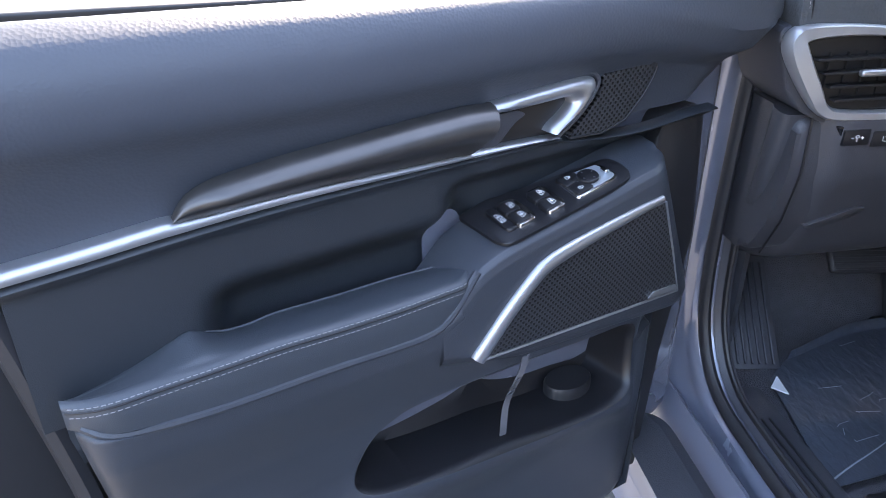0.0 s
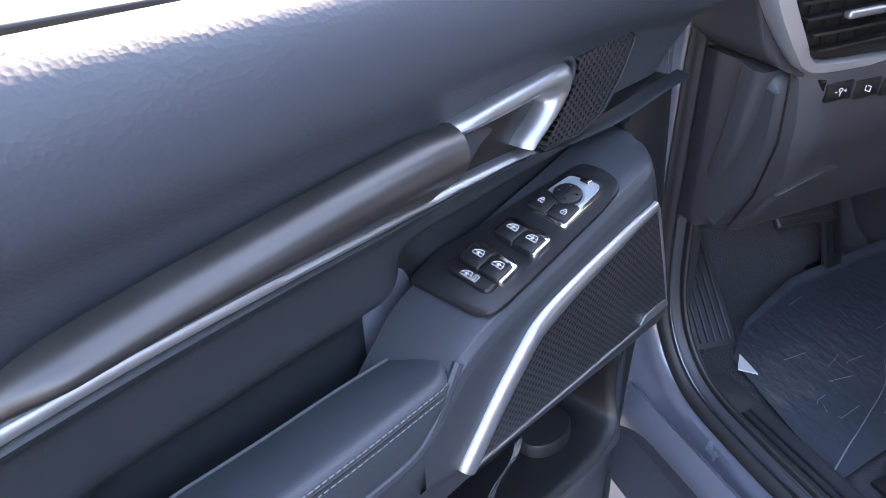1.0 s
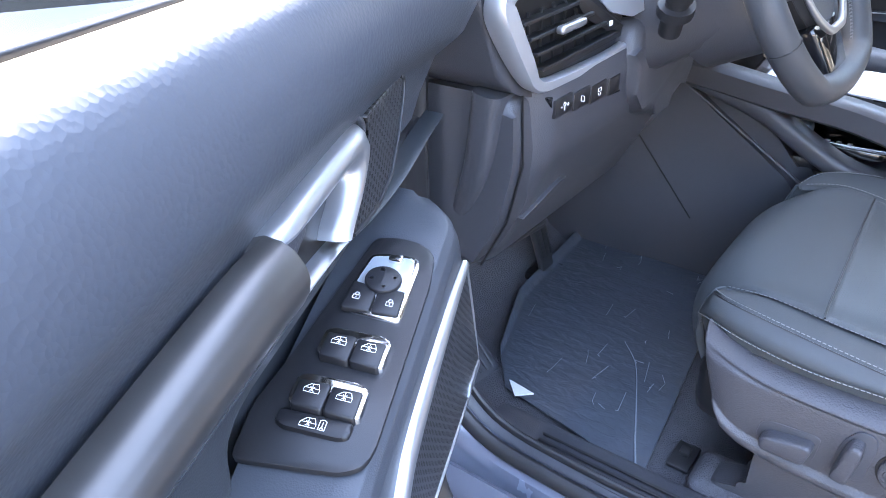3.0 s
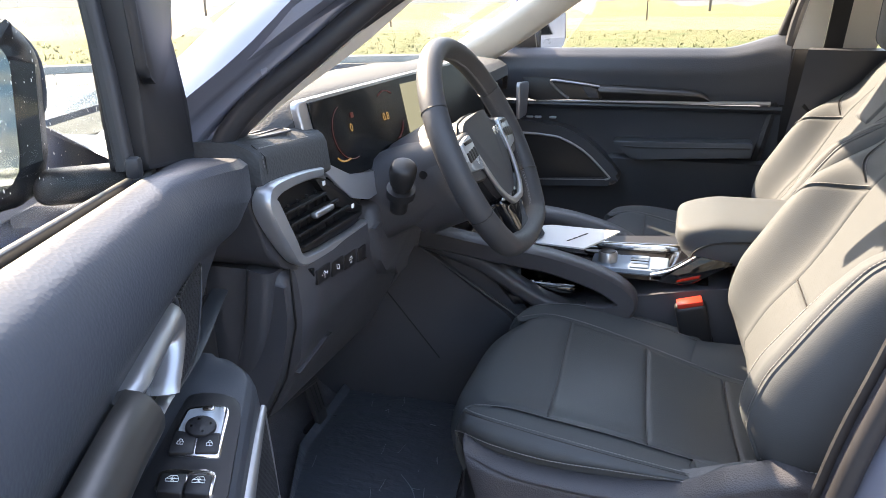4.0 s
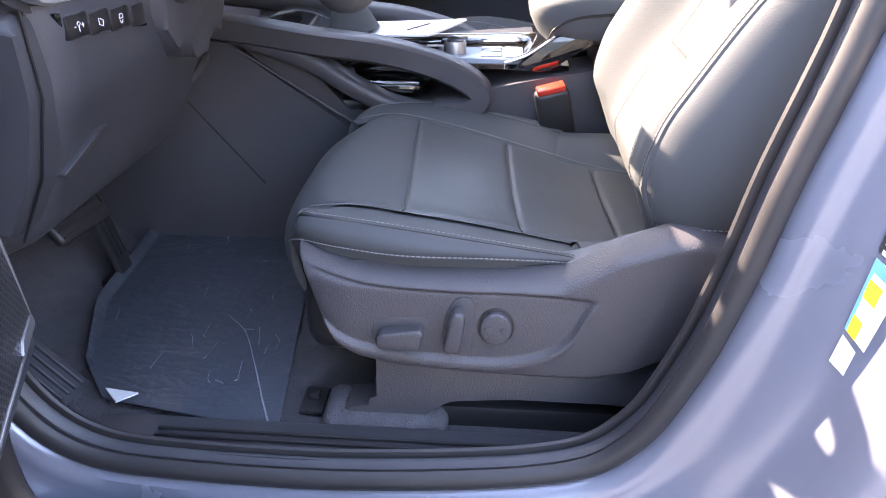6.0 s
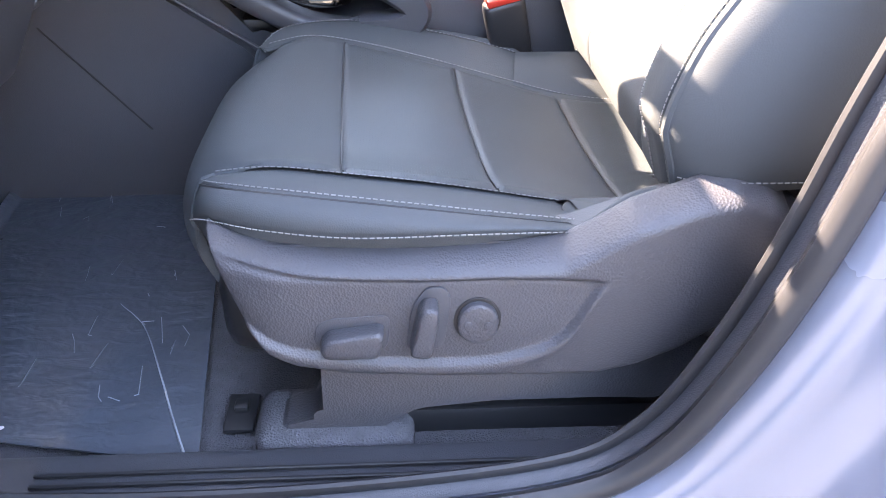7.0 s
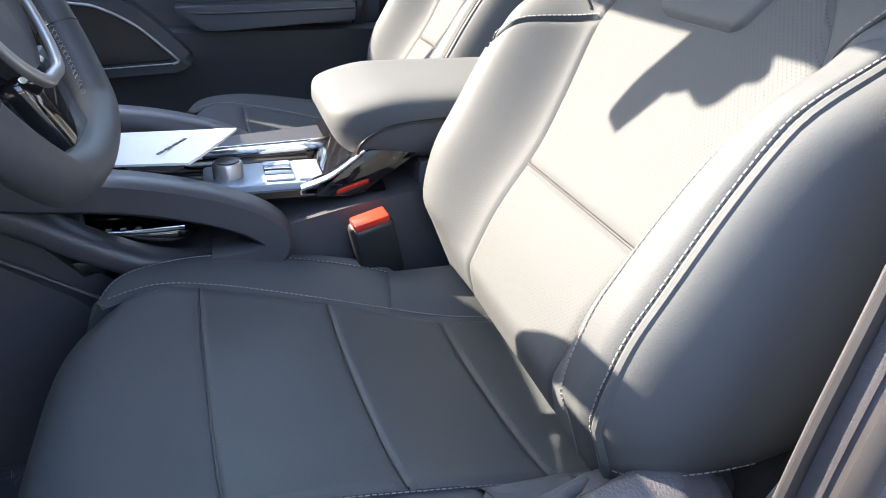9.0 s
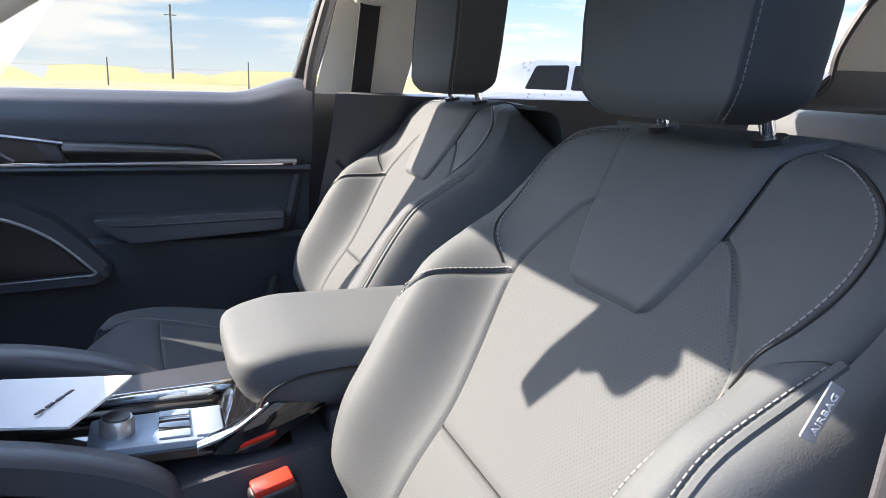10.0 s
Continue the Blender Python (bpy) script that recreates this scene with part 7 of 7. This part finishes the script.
book = thing("booklet", "white paper booklet lying on the console", "booklet", pose(-0.012, 0.432, 0.822, -7, 0, -28))
part("cover", surf(lambda u, v: (-0.062 + 0.124 * u, -0.085 + 0.17 * v, 0.002 + 0.010 * math.sin(math.pi * u) * v + 0.006 * u * u), 10, 10, thick=0.003), PAPER, book)
for x in (-0.036, -0.018, 0.0, 0.016):
    part("print_bar", rbox((x, -0.035, 0.0075), (0.013, 0.004, 0.0012), 0.0), DARK, book)

# ---- passenger door ----
pdoor = thing("passenger_door", "closed dark passenger door with silver strip and speaker", "car door")


def pcap(u, v):
    y = 0.93 - 0.955 * u
    prof = [(0.0, (0.80, 1.125)), (0.1, (0.795, 1.146)), (0.2, (0.775, 1.148)), (0.4, (0.745, 1.125)), (0.6, (0.732, 1.09)), (0.85, (0.742, 1.03)), (1.0, (0.755, 1.004))]
    x, z = lerp([(k, p[0]) for k, p in prof], v), lerp([(k, p[1]) for k, p in prof], v)
    return (x, y, z + (0.045 * ease((u - 0.82) / 0.18) + 0.004 * u) * (1 - v))


part("upper_panel", surf(pcap, 36, 18, thick=0.01), DOORSOFT, pdoor, "soft dark upper panel")
part("middle_panel", loft([[(0.744, y, 1.000), (0.7375, y, 0.996), (0.7365, y, 0.991), (0.741, y, 0.986), (0.750, y, 0.983), (0.755, y, 0.975), (0.762, y, 0.90), (0.762, y, 0.82)] for y in run(0.93, -0.02, 30)]), ARMPLASTIC, pdoor, "dark middle panel", angle=50)
part("lower_panel", loft([[(0.748 + d, 0.93 - 0.96 * u + 0.10 * v * u, 0.852 - 0.39 * v) for v, d in ((0, 0.012), (0.01, 0.0), (0.03, -0.006), (0.08, -0.004), (0.25, 0.004), (0.32, 0.016), (0.8, 0.022), (1.0, 0.03))] for u in run(0, 1, 20)]), ARMPLASTIC, pdoor, "hard plastic lower panel", angle=40)
part("strip", sweep([(0.742, 0.645, 0.9995), (0.740, 0.45, 1.003), (0.740, 0.20, 1.0055), (0.743, 0.01, 1.008)], rrect(0.010, 0.010, 0.003), up=(0, 0, 1), scale=lambda t: 0.55 + 0.5 * t), SATIN, pdoor, "satin silver trim strip")


def far_blade(u, v):
    """The passenger door's bowed blade over its strip."""
    y = 0.470 - 0.305 * u
    top, bot = lerp([(0, 1.0515), (0.3, 1.049), (0.75, 1.043), (0.9, 1.038), (0.96, 1.028), (1, 1.014)], u), 1.0095
    return (0.736 - (0.3 + 0.7 * ease((1 - u) / 0.15)) * lerp([(0, 0), (0.08, 0.010), (0.25, 0.018), (0.45, 0.022), (0.6, 0.019), (0.85, 0.008), (1, 0.002)], v), y - 0.018 * v * ease((0.12 - u) / 0.12), top + (bot - top) * v)


part("accent", surf(far_blade, 40, 16), ACCENT, pdoor, "smoked metallic trim blade", angle=45)
part("handle_recess", slab(rounded([(0.690, 1.069), (0.585, 1.069), (0.47, 1.054), (0.455, 1.010), (0.645, 1.002), (0.668, 1.006)], 0.008), in_yz(0.760, 0.7355), 0.003), VENTBLACK, pdoor)
part("door_handle", sweep(smooth([(0.722, 0.462, 1.046), (0.720, 0.52, 1.054), (0.720, 0.585, 1.0615), (0.722, 0.600, 1.058), (0.724, 0.592, 1.046), (0.726, 0.565, 1.022), (0.728, 0.548, 1.011)], 6), [(0.0035 * math.cos(k), 0.0065 * math.sin(k)) for k in [2 * math.pi * j / 12 for j in range(12)]], up=(1, 0, 0)), SATIN, pdoor, "silver pull handle")
part("release_flap", slab(rounded([(0.475, 1.048), (0.462, 1.012), (0.49, 1.012), (0.515, 1.046)], 0.004), in_yz(0.740, 0.728), 0.003), PLASTIC, pdoor)
arm = part("armrest_pad", slab(rounded([(0.418, 0.900), (0.405, 0.884), (0.362, 0.852), (0.34, 0.850), (0.045, 0.868), (0.045, 0.908), (0.30, 0.901)], 0.010), in_yz(0.765, 0.690), 0.014, 4), ARMLEATHER, pdoor, "padded armrest")
part("seam", sweep([(0.6915, 0.40, 0.8865), (0.6892, 0.34, 0.8835), (0.6892, 0.05, 0.8925)], ring(0.0011, 5), up=(1, 0, 0)), VENTBLACK, arm)
part("stitching", stitches([(0.6888, 0.39, 0.8895), (0.6888, 0.33, 0.8868), (0.6888, 0.05, 0.8958)], r=0.0004), STITCH, arm)
part("armrest_nose", slab(rounded([(0.93, 0.962), (0.66, 0.948), (0.555, 0.932), (0.49, 0.902), (0.42, 0.838), (0.385, 0.795), (0.405, 0.768), (0.93, 0.742)], 0.025, 5), in_yz(0.768, 0.700), 0.014, 4), ARMPLASTIC, pdoor, "charcoal armrest nose")
pspk = part("speaker_grille", slab(rounded([(0.90, 0.912), (0.68, 0.908), (0.565, 0.899), (0.49, 0.862), (0.425, 0.792), (0.90, 0.764)], 0.012), in_yz(0.704, 0.6985), 0.002), SWITCHBLACK, pdoor, "black speaker grille")
part("speaker_trim", sweep(smooth([(0.6985, 0.90, 0.915), (0.6985, 0.68, 0.912), (0.6985, 0.60, 0.907), (0.6985, 0.555, 0.898), (0.6985, 0.49, 0.862), (0.6985, 0.425, 0.800), (0.6985, 0.419, 0.790), (0.6985, 0.430, 0.785)], 6), rrect(0.0065, 0.010, 0.002), up=(1, 0, 0), scale=lambda t: 1.15 - 0.5 * t), SATIN, pspk, "satin silver speaker surround")
part("speaker_edge", sweep([(0.6985, 0.430, 0.786), (0.6985, 0.90, 0.762)], rrect(0.0025, 0.0025, 0.0008), up=(1, 0, 0)), SATIN, pspk)
for y in (0.592, 0.635, 0.66):
    part("window_switch", rbox((0.728, y, 0.955), (0.012, 0.020, 0.006), 0.002), SILVERKEY, pdoor)
part("window_frame", sweep(smooth([(0.79, -0.015, 1.18), (0.765, -0.05, 1.30), (0.70, -0.095, 1.45)], 5), rrect(0.05, 0.03, 0.01), up=(1, 0, 0)), DARK, pdoor, "black window frame")
part("sail", slab(rounded([(0.93, 1.10), (0.655, 1.135), (0.665, 1.20), (0.72, 1.215)], 0.01), in_yz(0.80, 0.785), 0.004), DARK, pdoor)
wp = part("window_pane", slab([(0.60, 1.12), (-0.03, 1.15), (-0.11, 1.46), (0.35, 1.46)], lambda a, b, top: (0.80 - 0.30 * max(0, b - 1.14) - 0.004 * top, a, b)), WINDOW, pdoor, "clear side window")
wp.visible_shadow = False
vtf = part("far_vent_end", slab(rounded([(0.56, 1.07), (0.69, 1.06), (0.66, 0.97), (0.56, 0.97)], 0.015), lambda a, b, top: (a, 0.665 - 0.01 * top, b), 0.004), SATIN, dash)

# ---- floor things and pedals ----
film = thing("floor_mat_film", "floor mat under scratched, wrinkled clear protective film", "floor mat")
FILM = mat("wrinkled_plastic_film", (0.052, 0.061, 0.078), 0.34, rvar=0.04, blotch=0.08, bscale=20)
n, l = FILM.node_tree.nodes, FILM.node_tree.links
co, mp, wv, cr, ad, bp = [n.new("ShaderNode" + k) for k in ("TexCoord", "Mapping", "TexNoise", "TexNoise", "Math", "Bump")]
mp.inputs["Scale"].default_value, mp.inputs["Rotation"].default_value = (1.0, 0.45, 1.0), (0, 0, 0.5)
wv.inputs["Scale"].default_value, wv.inputs["Detail"].default_value, wv.inputs["Distortion"].default_value = 75, 2, 0.4
cr.inputs["Scale"].default_value, cr.inputs["Detail"].default_value, cr.inputs["Distortion"].default_value = 24, 5, 0.6
bp.inputs["Strength"].default_value, bp.inputs["Distance"].default_value = 0.55, 0.004
ad.operation, ad.inputs[1].default_value = "MULTIPLY_ADD", 0.6
l.new(co.outputs["Object"], mp.inputs["Vector"])
l.new(mp.outputs[0], wv.inputs["Vector"])
l.new(co.outputs["Object"], cr.inputs["Vector"])
l.new(cr.outputs["Fac"], ad.inputs[0])
l.new(wv.outputs["Fac"], ad.inputs[2])
l.new(ad.outputs[0], bp.inputs["Height"])
l.new(bp.outputs["Normal"], n["Principled BSDF"].inputs["Normal"])


def mat_pt(u, v):
    """The film's quadrilateral, with its far outer corner cut off."""
    near, far = Vector((-0.644, 0.512, 0)).lerp(Vector((-0.075, 0.588, 0)), u), Vector((-0.585, 0.845, 0)).lerp(Vector((-0.083, 0.882, 0)), u)
    p = near.lerp(far, v)
    c = max(0.0, (v - 0.70) / 0.30) * max(0.0, 1 - u / 0.40)
    x, y = p.x + 0.05 * c, p.y - 0.045 * c
    return (x, y, 0.484 + 0.003 * noise.noise((x * 9, y * 9, 0.3)) + 0.0010 * noise.noise((x * 40, y * 22, 0.8)) + 0.012 * ease((v - 0.95) / 0.05))


part("film", surf(mat_pt, 110, 90, thick=0.002), FILM, film)
SCRATCH = mat("pale_crease", (0.22, 0.24, 0.27), 0.4, blotch=0.1)
rnd = random.Random(4)
CREASE_UV = smooth([(0.400, 0.34, 0), (0.330, 0.235, 0), (0.200, 0.150, 0), (0.085, 0.085, 0), (0.005, 0.035, 0)], 8)
part("long_crease", sweep([Vector(mat_pt(p.x, p.y)) + Vector((0, 0, 0.0022)) for p in CREASE_UV], ring(0.0013, 5), up=(0, 0, 1), scale=lambda t: 0.3 + 0.9 * t), SCRATCH, film, "long pale crease")
for i in range(26):
    u0, v0 = 0.1 + 0.8 * rnd.random(), 0.08 + 0.8 * rnd.random()
    p = [Vector(mat_pt(u0 + 0.05 * k * (rnd.random() - 0.2), v0 + 0.03 * k * (rnd.random() - 0.5))) + Vector((0, 0, 0.0026)) for k in range(3)]
    part("scratch", sweep(p, ring(0.0005, 4), up=(0, 0, 1)), SCRATCH, film)
card = thing("paper_tag", "small white paper tag on the floor mat's corner", "paper tag")
part("tag", slab([(-0.617, 0.72), (-0.598, 0.70), (-0.592, 0.745)], in_xy(0.490, 0.4925)), PAPER, card)
clip = thing("mat_clip", "small black floor mat clip", "clip")
part("plate", rbox((-0.575, 0.485, 0.476), (0.05, 0.03, 0.006), 0.002), DARK, clip)
part("hook", rbox((-0.57, 0.485, 0.482), (0.016, 0.014, 0.008), 0.003), DARK, clip)

brake = thing("brake_pedal", "wide ribbed rubber brake pedal", "pedal", pose(-0.415, 0.850, 0.648, 50, 0, -8))
part("pedal_pad", rbox((0, 0, 0), (0.105, 0.065, 0.016), 0.008, 3), RUBBER, brake)
for i in range(6):
    part("rib", rbox((0, -0.026 + 0.0105 * i, 0.009), (0.095, 0.004, 0.004), 0.001), RUBBER, brake)
part("arm", sweep([(0, 0.0, -0.01), (0.0, 0.06, -0.04), (0, 0.20, -0.09)], rrect(0.014, 0.03, 0.004), up=(1, 0, 0)), DARK, brake)
gas = thing("accelerator_pedal", "long hinged black accelerator pedal", "pedal")
part("pedal_blade", sweep(smooth([(-0.285, 0.862, 0.482), (-0.305, 0.868, 0.56), (-0.335, 0.872, 0.645), (-0.348, 0.880, 0.685)], 5), rrect(0.052, 0.014, 0.005), up=(0, -0.9, 0.3), scale=lambda t: 0.75 + 0.3 * t), RUBBER, gas)
for i in range(3):
    part("groove", sweep([(-0.295 + 0.012 * (i - 1), 0.857, 0.52), (-0.335 + 0.012 * (i - 1), 0.863, 0.645)], ring(0.0015, 5), up=(1, 0, 0)), DARK, gas)
part("hinge", rbox((-0.285, 0.865, 0.474), (0.07, 0.05, 0.022), 0.006), DARK, gas)
rest = thing("footrest", "ribbed black plastic footrest", "footrest", pose(-0.580, 0.875, 0.530, 38, 0, -12))
part("rest_plate", rbox((0, 0, 0), (0.085, 0.22, 0.014), 0.006), PLASTIC, rest)
for i in range(6):
    part("rib", rbox((-0.030 + 0.012 * i, 0, 0.009), (0.005, 0.19, 0.006), 0.002), PLASTIC, rest)

# ---- belts ----
buckle = thing("seat_belt_buckle", "black seat belt buckle with red button", "seat belt buckle", pose(-0.150, 0.184, 0.738, -14, -8, 8))
part("body", rbox((0, 0, -0.015), (0.030, 0.054, 0.085), 0.008, 3), DARK, buckle)
part("button", rbox((-0.002, 0, 0.030), (0.024, 0.044, 0.010), 0.003), RED, buckle, "bright red release button")
part("strap", rbox((0.006, -0.012, -0.11), (0.012, 0.034, 0.12), 0.004), WEB, buckle)
belt = thing("seat_belt", "black seat belt hanging on the far pillar", "seat belt")
part("webbing", sweep([(0.590, -0.112, 1.335), (0.655, -0.103, 1.10), (0.66, -0.098, 1.04), (0.64, -0.07, 1.00)], rrect(0.048, 0.004, 0.0015), up=(1, 0.35, 0)), WEB, belt)
part("anchor_cover", rbox((0.592, -0.114, 1.345), (0.03, 0.07, 0.035), 0.012, 3), BEIGETRIM, belt)
part("tongue", rbox((0.645, -0.085, 1.045), (0.012, 0.05, 0.020), 0.004), SATIN, belt, "silver belt tongue")

# ---- pillar stickers ----
def sticker(name, label, corners, material, bars, ink, edge=None):
    """A thin label laid over the painted frame, by its four corners."""
    e = thing(name, label, "sticker")
    P = [Vector(p) for p in corners]
    nrm = (P[1] - P[0]).cross(P[3] - P[0]).normalized()
    nrm = nrm if nrm.x < 0 else -nrm
    at_ = lambda u, v, h: P[0].lerp(P[1], u).lerp(P[3].lerp(P[2], u), v) + nrm * h
    quad = lambda u0, u1, v0, v1, h0, h1: slab([(u0, v0), (u1, v0), (u1, v1), (u0, v1)], lambda a, b, top: at_(a, b, h1 if top else h0))
    base = part("paper", quad(0, 1, 0, 1, 0.001, 0.0026), material, e)
    if edge:
        part("colour_edge", quad(0.0, 1.0, 0.0, 0.16, 0.0024, 0.003), edge, base)
        part("colour_edge", quad(0.0, 0.12, 0.0, 1.0, 0.0024, 0.0031), edge, base)
    r = random.Random(7)
    for i in range(bars):
        v = (i + 0.5) / bars
        u1 = 0.45 + 0.45 * r.random()
        part("print_bar", quad(0.10, u1, v, v + 0.5 / bars, 0.0024, 0.0032), ink, base)


YELLOW, BLUEINK = mat("yellow_ink", (0.8, 0.55, 0.03), 0.5), mat("blue_ink", (0.10, 0.35, 0.65), 0.5)
sticker("data_sticker", "black data sticker with pale bars on the pillar", [(-0.7601, -0.0413, 0.8924), (-0.7722, -0.0619, 0.8758), (-0.7793, -0.0505, 0.794), (-0.7653, -0.0309, 0.8078)], DARK, 11, WHITE)
sticker("warning_sticker", "white and yellow sticker with blue edge on the pillar", [(-0.7657, -0.0307, 0.8022), (-0.7796, -0.0496, 0.7882), (-0.7799, -0.0354, 0.7224), (-0.7675, -0.0214, 0.7378)], PAPER, 2, YELLOW, BLUEINK)
sticker("blank_sticker", "small blank white sticker on the pillar", [(-0.7679, -0.0213, 0.7317), (-0.7765, -0.0309, 0.7195), (-0.7774, -0.0264, 0.6969), (-0.7682, -0.0163, 0.7054)], PAPER, 0, WHITE)

# ---- outside mirrors ----
def mirror(name, label, m, foot):
    e = thing(name, label, "wing mirror", m)
    part("housing", slab(rounded([(-0.13, -0.085), (0.12, -0.075), (0.13, 0.06), (0.10, 0.09), (-0.10, 0.085)], 0.04, 4), in_xz(0.09, -0.005), 0.025, 4, both=True), DARK, e, "black mirror housing")
    part("glass", slab(rounded([(-0.115, -0.07), (0.105, -0.06), (0.112, 0.05), (0.09, 0.073), (-0.09, 0.07)], 0.03, 4), in_xz(-0.004, -0.008)), MIRROR, e, "mirror glass")
    part("cap", slab(rounded([(-0.13, -0.02), (0.13, -0.01), (0.132, 0.06), (0.10, 0.095), (-0.10, 0.09)], 0.035, 4), in_xz(0.08, 0.10), 0.015, 3), PAINT, e)
    part("foot", rbox((foot * 0.16, 0.03, -0.06), (0.10, 0.06, 0.03), 0.012, 3), DARK, e)
    return e


dm = mirror("driver_mirror", "wing mirror on the open door, reflecting sky", Matrix(), 1)
back_to = Vector((0.725, 0.679, -0.130)).normalized()
side_to = back_to.cross(Vector((0, 0, 1))).normalized()
up_to = side_to.cross(back_to)
at_m = door.matrix_world @ Vector((0.635, -0.200, 1.190))
dm.matrix_world = Matrix(((side_to.x, back_to.x, up_to.x, at_m.x), (side_to.y, back_to.y, up_to.y, at_m.y), (side_to.z, back_to.z, up_to.z, at_m.z), (0, 0, 0, 1)))
pm = mirror("passenger_mirror", "black wing mirror reflecting the lot behind", Matrix(), -1)
back_to = -(Vector((-0.982, -0.178, 0.03)).normalized() + Vector((0.846, -0.533, 0.0)).normalized()).normalized()
side_to = back_to.cross(Vector((0, 0, 1))).normalized()
up_to = side_to.cross(back_to)
pm.matrix_world = Matrix(((side_to.x, back_to.x, up_to.x, 0.985), (side_to.y, back_to.y, up_to.y, 0.650), (side_to.z, back_to.z, up_to.z, 1.197), (0, 0, 0, 1)))

# ---- other cars in the lot ----
def parked_car(name, label, m, paint):
    e = thing(name, label, "car", m)
    part("body", slab(rounded([(-2.3, 0.35), (-2.3, 0.85), (-2.0, 1.0), (1.0, 0.98), (2.1, 0.85), (2.35, 0.6), (2.3, 0.32)], 0.15, 4), lambda a, b, top: (a, -0.9 + 1.8 * top, b), 0.10, 3, both=True), paint, e)
    part("cabin", slab(rounded([(-2.1, 0.95), (-1.7, 1.52), (-0.2, 1.6), (0.35, 1.5), (1.15, 0.95)], 0.15, 4), lambda a, b, top: (a, -0.75 + 1.5 * top, b), 0.10, 3, both=True), paint, e)
    for s in (-1, 1):
        for poly in ([(-1.65, 1.05), (-1.45, 1.45), (-0.75, 1.50), (-0.70, 1.05)], [(-0.62, 1.05), (-0.65, 1.50), (-0.05, 1.48), (0.15, 1.05)]):
            part("side_window", slab(rounded(poly, 0.05), lambda a, b, top: (a, s * (0.74 + 0.02 * top), b)), SCREEN, e)
        for x in (-1.4, 1.45):
            w = part("wheel", sweep([(x, s * 0.72, 0.36), (x, s * 0.93, 0.36)], ring(0.36, 24), up=(1, 0, 0)), RUBBER, e)
            part("rim", sweep([(x, s * 0.90, 0.36), (x, s * 0.935, 0.36)], ring(0.22, 18), up=(1, 0, 0)), SATIN, w)
    return e


SILVERPAINT = mat("silver_car_paint", (0.5, 0.5, 0.52), 0.3, metal=0.5, coat=0.5)
parked_car("parked_car", "silver saloon parked across the lot", pose(12.5, -6.6, 0, 0, 0, 60), SILVERPAINT)

# ---- the dealer's building behind, seen in the mirror ----
shop = thing("showroom", "pale showroom building with a red oval sign", "building", pose(-42, -26, 0, 0, 0, 28))
STUCCO = mat("pale_stucco", (0.62, 0.60, 0.55), 0.9, grain=0.2, gscale=20, blotch=0.06, bscale=0.6)
part("wall", rbox((0, 0, 2.4), (6, 40, 4.8), 0.05), STUCCO, shop)
part("roof", rbox((0, 0, 4.9), (6.6, 40.6, 0.3), 0.05), CONCRETE, shop)
part("sign", slab([(1.6 * math.cos(i * math.pi / 16), 0.75 * math.sin(i * math.pi / 16)) for i in range(32)], lambda a, b, top: (3.02 + 0.12 * top, a + 2.0, 3.6 + b), 0.03), RED, shop, "plain red oval sign")
for y in (-14, -9, -4, 6, 11, 16):
    w = part("window", rbox((3.02, y, 1.5), (0.08, 3.4, 2.4), 0.02), SCREEN, shop)
    part("window_frame", rbox((3.05, y, 2.75), (0.1, 3.6, 0.12), 0.02), SATIN, w)

# ---- inside mirror, up at the windscreen ----
# out of view; place, turn and size are set by the backrest's shadow
rv = thing("rear_view_mirror", "black rear-view mirror out of view, posed for its shadow", "mirror", pose(-0.110, 0.450, 1.415, 0, -5, 54))
part("mirror_case", slab(rounded([(-0.105, -0.034), (0.105, -0.034), (0.11, 0.030), (-0.11, 0.030)], 0.02), in_xz(0.03, 0.0), 0.008, 3), DARK, rv)
part("sensor_cover", rbox((0.005, 0.055, 0.085), (0.11, 0.08, 0.12), 0.02, 3), DARK, rv)
part("stem", sweep([(0, 0.02, 0.0), (0, 0.06, 0.05), (0, 0.09, 0.075)], rrect(0.05, 0.03, 0.008), up=(1, 0, 0)), DARK, rv)

# ---- small things behind the seat ----
leaf = thing("paper_leaflet", "crumpled white paper leaflet on the carpet", "paper", pose(-0.40, -0.215, 0.478, 0, 0, 25))
part("sheet", surf(lambda u, v: (-0.05 + 0.10 * u, -0.035 + 0.07 * v, 0.03 * abs(u - 0.45) + 0.006 * math.sin(7 * u + 3 * v)), 10, 8, thick=0.001), PAPER, leaf)
for i in range(3):
    part("print_bar", rbox((-0.02 + 0.012 * i, 0.0, 0.018), (0.006, 0.03, 0.001), 0), DARK, leaf)
